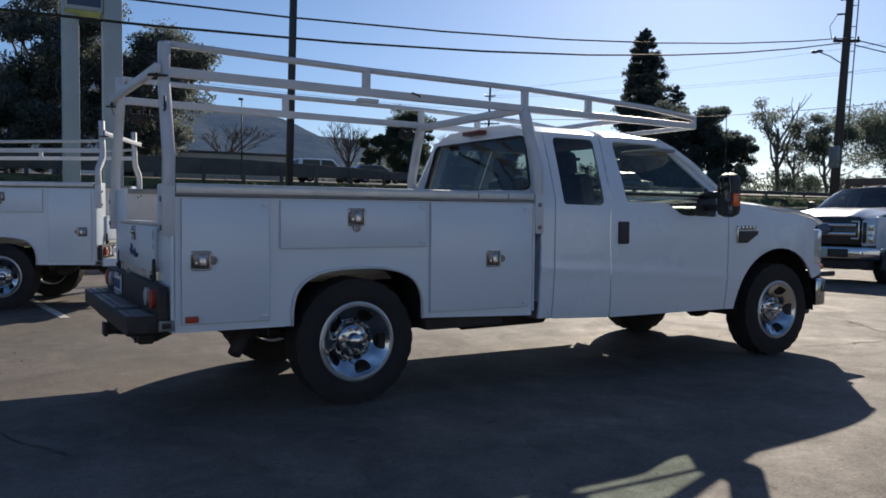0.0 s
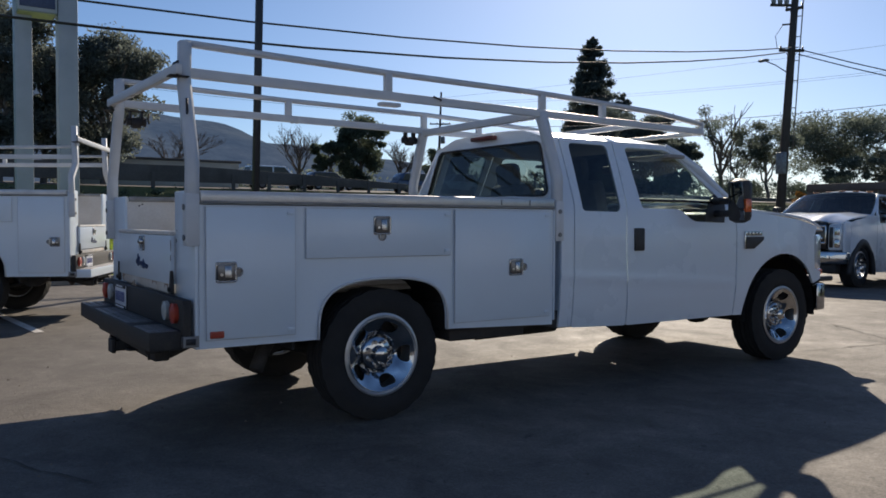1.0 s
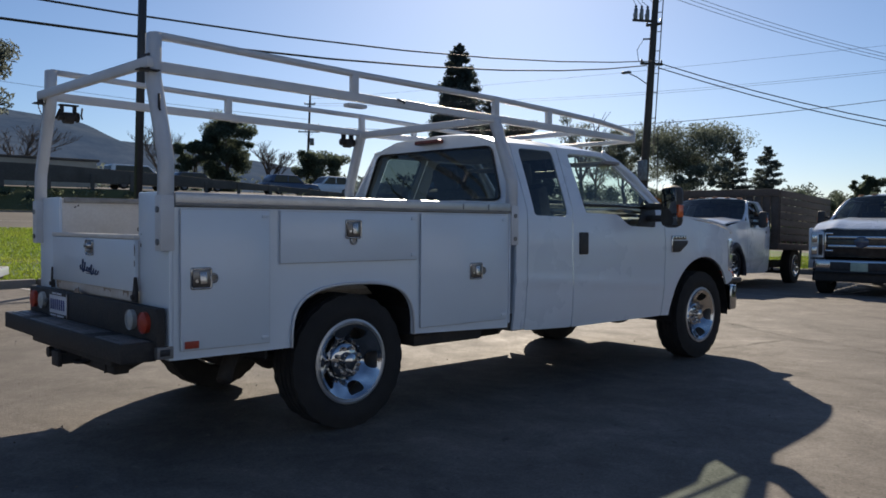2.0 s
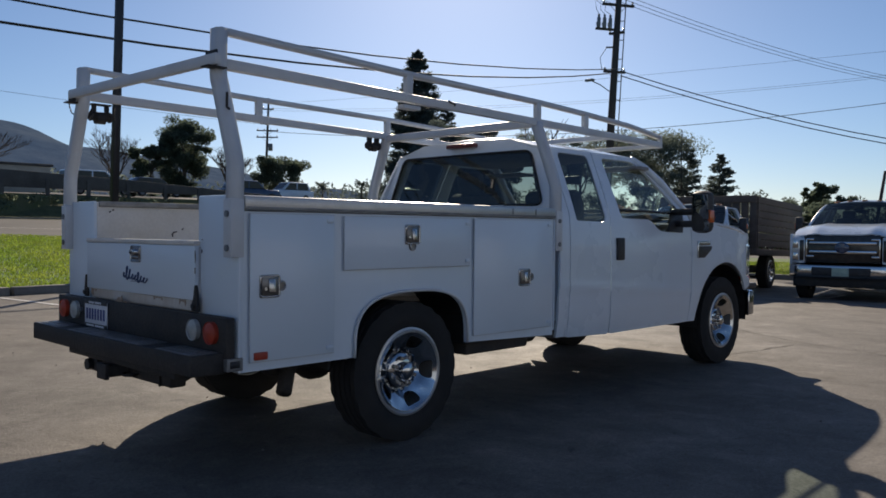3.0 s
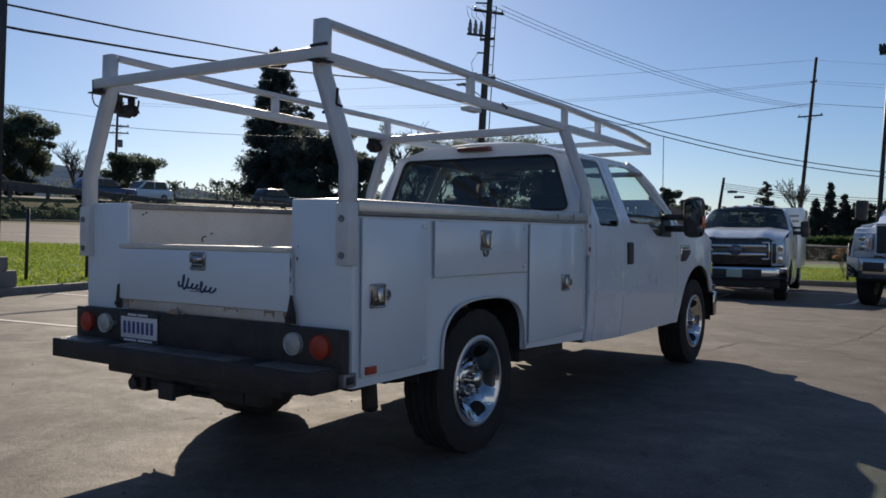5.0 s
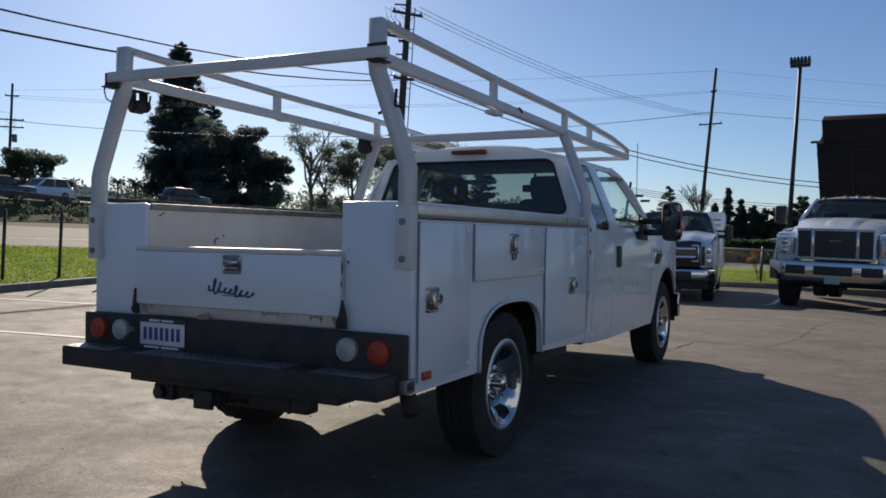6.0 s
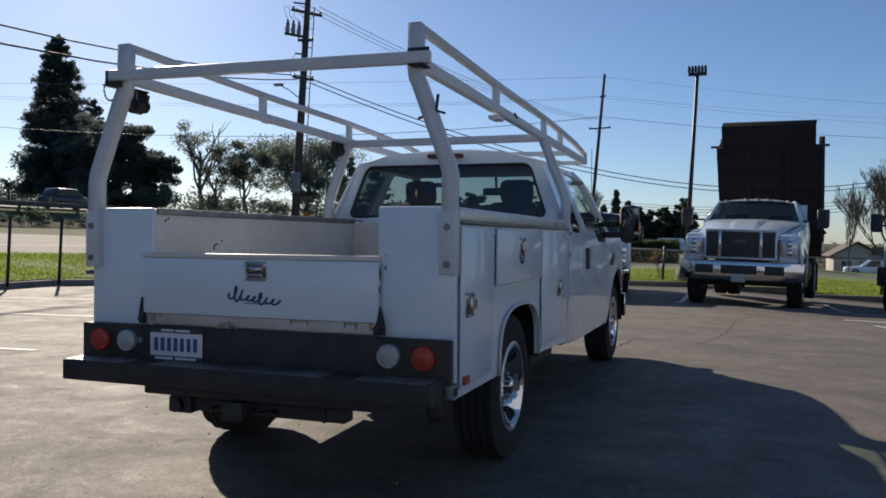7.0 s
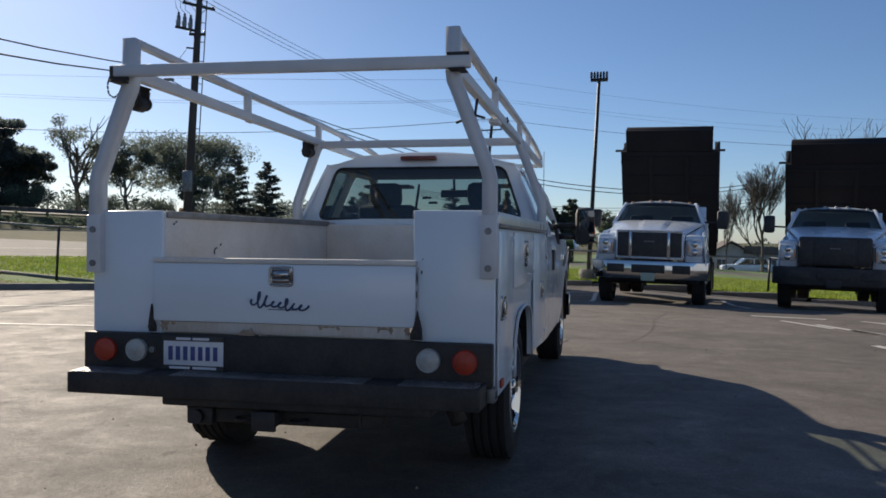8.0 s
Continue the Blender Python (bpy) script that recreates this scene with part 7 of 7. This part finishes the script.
def broad_tree(at, tall, wide, seed, leaf, bark, label, clumps=26, leaves=170, size=0.28, clear=0.3, sparse=0.0, name="tree", round_top=False, forks=5, puff=1.0):
    """Trunk and forked limbs carrying uneven leaf clumps, with gaps between them."""
    rnd = random.Random(seed)
    t = thing(name, label, "tree")
    base = Vector(at)
    bm = bmesh.new()
    top = base + Vector((rnd.uniform(-0.05, 0.05) * wide, rnd.uniform(-0.05, 0.05) * wide, tall * 0.62))
    trunk = limb(bm, base - Vector((0, 0, 0.3)), top, tall * 0.026, tall * 0.010, rnd, 0.03)
    centres = []
    ends = []
    for k in range(forks):
        a = 2 * math.pi * (k + rnd.random() * 0.7) / forks
        start = trunk[2 + k % 3]
        reach = wide * rnd.uniform(0.25, 0.46)
        end = Vector((base.x + math.cos(a) * reach, base.y + math.sin(a) * reach, base.z + tall * rnd.uniform(0.55, 0.86)))
        pts = limb(bm, start, end, tall * 0.012, tall * 0.004, rnd, 0.08)
        ends += [end, pts[3]]
        for j in range(3):
            e2 = end + Vector((rnd.uniform(-1, 1), rnd.uniform(-1, 1), rnd.uniform(-0.1, 0.9))) * wide * 0.16
            limb(bm, pts[2 + j], e2, tall * 0.005, tall * 0.002, rnd, 0.1, 3)
            ends.append(e2)
    part("trunk", bm, bark, t)
    r = np.random.default_rng(seed)
    for k in range(clumps):
        if k < len(ends) and rnd.random() > 0.15:
            c = ends[k]
        else:
            a, q = rnd.uniform(0, 2 * math.pi), math.sqrt(rnd.random())
            zz = rnd.uniform(clear, 1.0)
            span = wide * 0.5 * (math.sqrt(max(0.05, 1 - ((zz - 0.62) / 0.45) ** 2)) if round_top else (0.55 + 0.45 * math.sin(math.pi * min(1, (zz - clear) / (1 - clear) + 0.1))))
            c = Vector((base.x + math.cos(a) * q * span, base.y + math.sin(a) * q * span, base.z + tall * zz * 0.97))
        if rnd.random() < sparse:
            continue
        rad = wide * puff * rnd.uniform(0.09, 0.17)
        p = r.normal(0, 1, (leaves, 3))
        p /= np.linalg.norm(p, axis=1)[:, None]
        p *= (r.random((leaves, 1)) ** 0.45) * rad
        p[:, 2] *= 0.75
        centres.append(p + np.array(c))
    leaf_mesh("crown", np.concatenate(centres), size, leaf, t, seed)
    return t


def conifer(at, tall, wide, seed, leaf, label, leaves=9000, size=0.30, name="tree", ragged=0.35, taper=0.60, shag=1.0):
    """Straight trunk, whorls of drooping boughs with needles, ragged outline."""
    rnd = random.Random(seed)
    t = thing(name, label, "tree")
    base = Vector(at)
    bm = bmesh.new()
    tube(bm, [base - Vector((0, 0, 0.3)), base + Vector((0, 0, tall))], tall * 0.018, 8, 0.02)
    centres = []
    r = np.random.default_rng(seed)
    count = int(tall * 9)
    for k in range(count):
        f = (k + rnd.random()) / count
        z = tall * (0.06 + 0.93 * f)
        reach = wide * 0.5 * (1 - f) ** taper * rnd.uniform(1 - ragged, 1 + ragged * 0.35) + 0.15
        a = rnd.uniform(0, 2 * math.pi)
        d = Vector((math.cos(a), math.sin(a), 0))
        s0 = base + Vector((0, 0, z))
        e0 = s0 + d * reach + Vector((0, 0, 0.04 * reach + rnd.uniform(-0.3, 0.4)))
        tube(bm, [s0, e0], 0.03 + 0.04 * (1 - f), 4, 0.012, cap=False)
        m = max(4, int(leaves / count * (0.4 + 1.2 * (1 - f))))
        u = r.random((m, 1)) ** 0.55
        p = np.array(s0) + (np.array(e0) - np.array(s0)) * u + r.normal(0, 1, (m, 3)) * np.array([0.10, 0.10, 0.07 * shag]) * (reach * 0.55 + 0.5)
        centres.append(p)
    part("trunk", bm, M["bark"], t)
    leaf_mesh("crown", np.concatenate(centres), size, leaf, t, seed, flat=0.3)
    return t


def bare_tree(at, tall, wide, seed, label, depth=5, name="bare_tree", upright=0.5, thick=0.02):
    """A leafless tree: limbs forking again and again into twigs."""
    rnd = random.Random(seed)
    t = thing(name, label, "tree")
    bm, tw = bmesh.new(), bmesh.new()

    def grow(p, d, length, r, level):
        e = p + d * length
        mid = p + d * length * 0.5 + Vector((rnd.uniform(-1, 1), rnd.uniform(-1, 1), 0)) * length * 0.06
        tube(bm if level < 2 else tw, [p, mid, e], r, 6 if level < 2 else 3, r * 0.6, cap=False)
        if level >= depth:
            return
        for k in range(3 if level else 5):
            nd = (d + Vector((rnd.uniform(-1, 1), rnd.uniform(-1, 1), rnd.uniform(-0.35, 0.6))) * (0.62 if level else 0.75)).normalized()
            nd = (nd + Vector((0, 0, upright * 0.35))).normalized()
            grow(mid if k == 0 else e, nd, length * rnd.uniform(0.58, 0.82), max(r * 0.6, 0.012), level + 1)
    grow(Vector(at) - Vector((0, 0, 0.2)), Vector((0, 0, 1)), tall * 0.28, tall * thick, 0)
    part("trunk", bm, M["bark"], t)
    part("branchwork", tw, M["twig"], t)
    for o in t.children:
        lo = Vector(at)
        for v in o.data.vertices:
            v.co.x = lo.x + (v.co.x - lo.x) * wide / tall * 1.1
            v.co.y = lo.y + (v.co.y - lo.y) * wide / tall * 1.1
    return t


def far(x, y):
    return (x, y, land_far(x, y) - 0.3)


broad_tree(far(3.2, 58.5), 13.4, 7.4, 11, M["leaf_grey"], M["pale_bark"], "tall dark eucalyptus beyond the highway", 96, 260, 0.18, 0.20, 0.05, forks=8, puff=1.15)
broad_tree(far(10.4, 60.0), 11.8, 8.2, 12, M["leaf_grey"], M["pale_bark"], "dark eucalyptus with a spreading crown", 100, 270, 0.18, 0.20, 0.05, forks=8, puff=1.1)
broad_tree(far(6.4, 61.5), 10.4, 5.6, 27, M["leaf_grey"], M["pale_bark"], "dark eucalyptus filling the gap between its neighbours", 70, 280, 0.18, 0.10, 0.05, forks=7, puff=1.2)
broad_tree(far(0.6, 61.0), 7.6, 6.0, 28, M["leaf_grey"], M["bark"], "lower dark eucalyptus in the same clump", 70, 300, 0.18, 0.04)
broad_tree(far(-2.0, 62.0), 7.0, 7.0, 13, M["leaf_grey"], M["pale_bark"], "dark eucalyptus beside the highway", 60, 360, 0.20, 0.06)
bare_tree(far(23.6, 89.7), 8.0, 10.0, 14, "leafless winter tree before the hills", 6, upright=0.3)
broad_tree(far(42.4, 80.0), 9.2, 5.4, 15, M["leaf_mid"], M["bark"], "dense rounded evergreen tree", 100, 300, 0.16, 0.06, round_top=True, puff=1.25)
broad_tree(far(38.9, 80.5), 6.4, 4.0, 19, M["leaf_mid"], M["bark"], "lower rounded evergreen beside the dense one", 44, 220, 0.16, 0.06, round_top=True)
bare_tree(far(37.0, 84.7), 8.5, 9.5, 16, "leafless spreading tree before the hills", 6, thick=0.022)
bare_tree(far(48.4, 80.5), 7.6, 9.0, 17, "leafless tree with crooked limbs", 6, upright=0.2, thick=0.026)
broad_tree(far(49.8, 72.5), 5.2, 6.0, 18, M["leaf_mid"], M["bark"], "low dark bushy tree", 60, 240, 0.16, 0.02, name="tree")
conifer(far(117.8, 120.0), 33.3, 15.6, 21, M["leaf_dark"], "very tall dark redwood tree", 70000, 0.36, ragged=0.34, taper=0.53, shag=1.7)
conifer(far(123.0, 116.5), 22.0, 12.0, 22, M["leaf_dark"], "dark conifer beside the redwood", 12000, 0.36)
for k, (x, y, h, w) in enumerate(((104.0, 98.0, 15.5, 11.0), (109.0, 94.5, 15.0, 11.5), (111.6, 92.6, 11.5, 8.0), (116.0, 105.0, 16.5, 11.0))):
    broad_tree(far(x, y), h, w, 30 + k, M["leaf_dark"], M["bark"], "dense dark evergreen in a belt of trees", 60, 260, 0.30, 0.02, round_top=True)
broad_tree(far(116.4, 86.4), 18.5, 11.0, 35, M["leaf_euc"], M["pale_bark"], "open airy eucalyptus with bare pale limbs", 28, 100, 0.22, 0.66, 0.20, forks=9)
broad_tree(far(118.0, 84.6), 12.0, 9.0, 41, M["leaf_euc"], M["pale_bark"], "thin eucalyptus with bare pale limbs", 10, 90, 0.24, 0.5, 0.3, forks=8)
broad_tree(far(115.0, 76.3), 13.2, 10.5, 36, M["leaf_euc"], M["pale_bark"], "rounded eucalyptus beyond the street", 54, 200, 0.22, 0.45, 0.08, round_top=True, forks=7)
broad_tree(far(132.5, 74.8), 15.6, 18.0, 37, M["leaf_euc"], M["pale_bark"], "rounded eucalyptus beyond the street", 92, 260, 0.24, 0.42, 0.08, round_top=True, forks=8)
broad_tree(far(124.0, 68.0), 7.5, 8.0, 42, M["leaf_euc"], M["pale_bark"], "low bushy eucalyptus beyond the street", 26, 150, 0.24, 0.05, round_top=True)
conifer(far(139.0, 69.2), 14.0, 9.5, 38, M["leaf_dark"], "slim dark pine tree beyond the street", 7500, 0.28, ragged=0.4)
conifer(far(141.6, 64.0), 12.2, 9.0, 39, M["leaf_dark"], "slim dark pine tree beyond the street", 7500, 0.28, ragged=0.4)
broad_tree(far(62.0, 35.6), 3.2, 2.4, 40, M["leaf_autumn"], M["bark"], "small tree with orange autumn leaves", 14, 90, 0.12, 0.2)
for k, (x, y, h, w) in enumerate(((102.0, 84.0, 3.6, 9.0), (108.0, 76.0, 3.4, 9.0), (96.0, 92.0, 3.6, 9.0), (112.0, 66.0, 3.2, 9.0), (75.7, 22.8, 4.6, 3.6), (77.0, 25.5, 3.6, 4.0), (80.0, 29.0, 4.4, 5.0))):
    broad_tree(far(x, y), h, w, 60 + k, M["leaf_mid"], M["bark"], "low dark roadside bush", 22, 150, 0.15, 0.02, name="bush")
for k, (y, h, w) in enumerate(((10.4, 5.0, 3.2), (9.1, 4.6, 3.0), (7.2, 5.0, 5.0), (4.6, 6.2, 5.6))):
    conifer((110.0, y, 0.6), h, w, 70 + k, M["leaf_mid"], "dark conifer across the side street", 9500, 0.24, shag=1.8)
for k, (y, h) in enumerate(((15.3, 5.4), (13.6, 7.3), (12.0, 5.9))):
    conifer((110.0, y, 0.7), h, 2.7 if k == 1 else 2.3, 75 + k, M["leaf_dark"], "narrow dark cypress tree in a row", 11000, 0.19, ragged=0.08, taper=0.85, shag=2.0)
bare_tree(far(55.0, -11.4), 8.8, 9.0, 80, "leafless pale winter tree by the house", 7, upright=0.8, thick=0.013)
bare_tree(far(62.0, -9.9), 7.6, 4.6, 81, "leafless pale winter tree by the house", 6, upright=1.3, thick=0.013)
bare_tree(far(32.0, -10.4), 8.6, 8.0, 82, "leafless tree behind the dump trucks", 5, upright=0.9, thick=0.014)
for k, (x, y, h, w) in enumerate(((47.0, -3.4, 3.8, 3.0), (49.5, -5.6, 3.0, 3.4), (56.0, -1.6, 4.2, 4.0))):
    broad_tree(far(x, y), h, w, 90 + k, M["leaf_mid"], M["bark"], "dark shrub beside the house", 20, 130, 0.14, 0.03, name="bush")
broad_tree((91.6, 29.0, 2.8), 4.2, 3.4, 91, M["leaf_mid"], M["bark"], "rounded dark tree behind the trucks", 40, 160, 0.17, 0.05, round_top=True)
broad_tree((92.5, 26.0, 2.8), 2.7, 3.4, 92, M["leaf_mid"], M["bark"], "low rounded dark tree behind the trucks", 26, 150, 0.16, 0.05, round_top=True)
conifer((103.8, 20.0, 3.6), 4.6, 3.2, 93, M["leaf_dark"], "small dark conifer behind the trucks", 2600, 0.18)
bare_tree((70.1, 10.2, 1.9), 4.9, 5.0, 94, "leafless tree behind the trucks", 6, upright=0.8)
for k in range(2, 5):
    y0 = -14.0 + k * 7.5
    hedge = thing("hedge", "low dark clipped hedge beyond the lawn", "hedge")
    r = np.random.default_rng(120 + k)
    n = 17000
    p = np.stack([43.6 + r.uniform(-0.7, 0.7, n), y0 + r.uniform(0, 7.0, n), land(42, 0) + 1.15 * r.uniform(0.0, 1.0, n) ** 0.85 + r.normal(0, 0.06, n)], 1)
    leaf_mesh("foliage", p, 0.17, M["leaf_hedge"], hedge, 130 + k)
    for j in range(7):
        y = y0 + 0.5 + j
        part("stem", tube(bmesh.new(), [(43.6, y, land(42, 0) - 0.1), (43.55, y + 0.1, land(42, 0) + 0.5), (43.65, y - 0.05, land(42, 0) + 1.0)], 0.035, 6, 0.012), M["bark"], hedge)

woods = leaf_mesh("woods", np.concatenate(belt), 0.55, M["leaf_dark"], None, 78)
tagged(woods, "hazy belt of low trees on the skyline", "woods", kind="stuff")


def palm(at, tall, seed, label):
    """Thin trunk with a ball of drooping fronds."""
    rnd = random.Random(seed)
    t = thing("palm_tree", label, "palm tree")
    b = Vector(at)
    top = b + Vector((0, 0, tall))
    part("trunk", tube(bmesh.new(), [b, b + Vector((0.1, 0.1, tall * 0.5)), top], 0.22, 8, 0.15), M["bark"], t)
    centres = []
    for k in range(34):
        a, lift = rnd.uniform(0, 6.28), rnd.uniform(-0.5, 1.1)
        for u in steps(0.15, 1.0, 12):
            r = 1.5 * u
            centres.append((top.x + math.cos(a) * r, top.y + math.sin(a) * r, top.z + lift * r - 0.75 * u * u * (1.2 - lift * 0.4)))
    leaf_mesh("fronds", centres, 0.26, M["leaf_dark"], t, seed)
    return t


for k, (x, y, h) in enumerate(((107.3, 125.6, 5.2), (109.8, 123.5, 5.0), (101.1, 130.7, 4.6))):
    palm((x, y, 5.6), h, 200 + k, "small fan palm on the skyline")

broad_tree((21.65, 0.12, land(21.65, 0.12)), 1.05, 0.62, 96, M["leaf_autumn"], M["bark"], "dried tan shrub against the chain-link fence", 8, 26, 0.07, 0.55, 0.2, name="shrub")
for y, z in ((19.1, 5.88), (18.4, 5.33)):
    single("splice_case", boxed(83.9, 84.1, y - 0.50, y + 0.50, z - 0.13, z + 0.13, 0.05), M["gloss_black"], "black splice case hung on the overhead cables", "cable case", group="splice cases")

strips([(-60, 45.95), (80, 45.95), (80, 50.0), (-60, 50.0)], lambda x, y: land_far(x, y) + 0.05, mat=M["bank_grass"], name="grass_bank", label="rough olive grass bank below the highway", category="grass", xs=(-30, -10, 0, 6, 12, 17, 20, 24, 30, 40, 60), ys=(46, 48))
rs = np.random.default_rng(88)
scrub = []
for k in range(190):
    x, y = rs.uniform(-25, 75), rs.uniform(46.4, 49.6)
    h = rs.uniform(0.2, 0.65)
    q = rs.normal(0, 1, (70, 3)) * np.array((0.55, 0.4, 0.30)) * h
    scrub.append(np.array((x, y, land_far(x, 46) + (y - 46) * 0.38 + h * 0.4)) + q)
bank = leaf_mesh("scrub", np.concatenate(scrub), 0.11, M["leaf_mid"], None, 89)
tagged(bank, "low scrub on the bank below the highway", "scrub", kind="stuff")
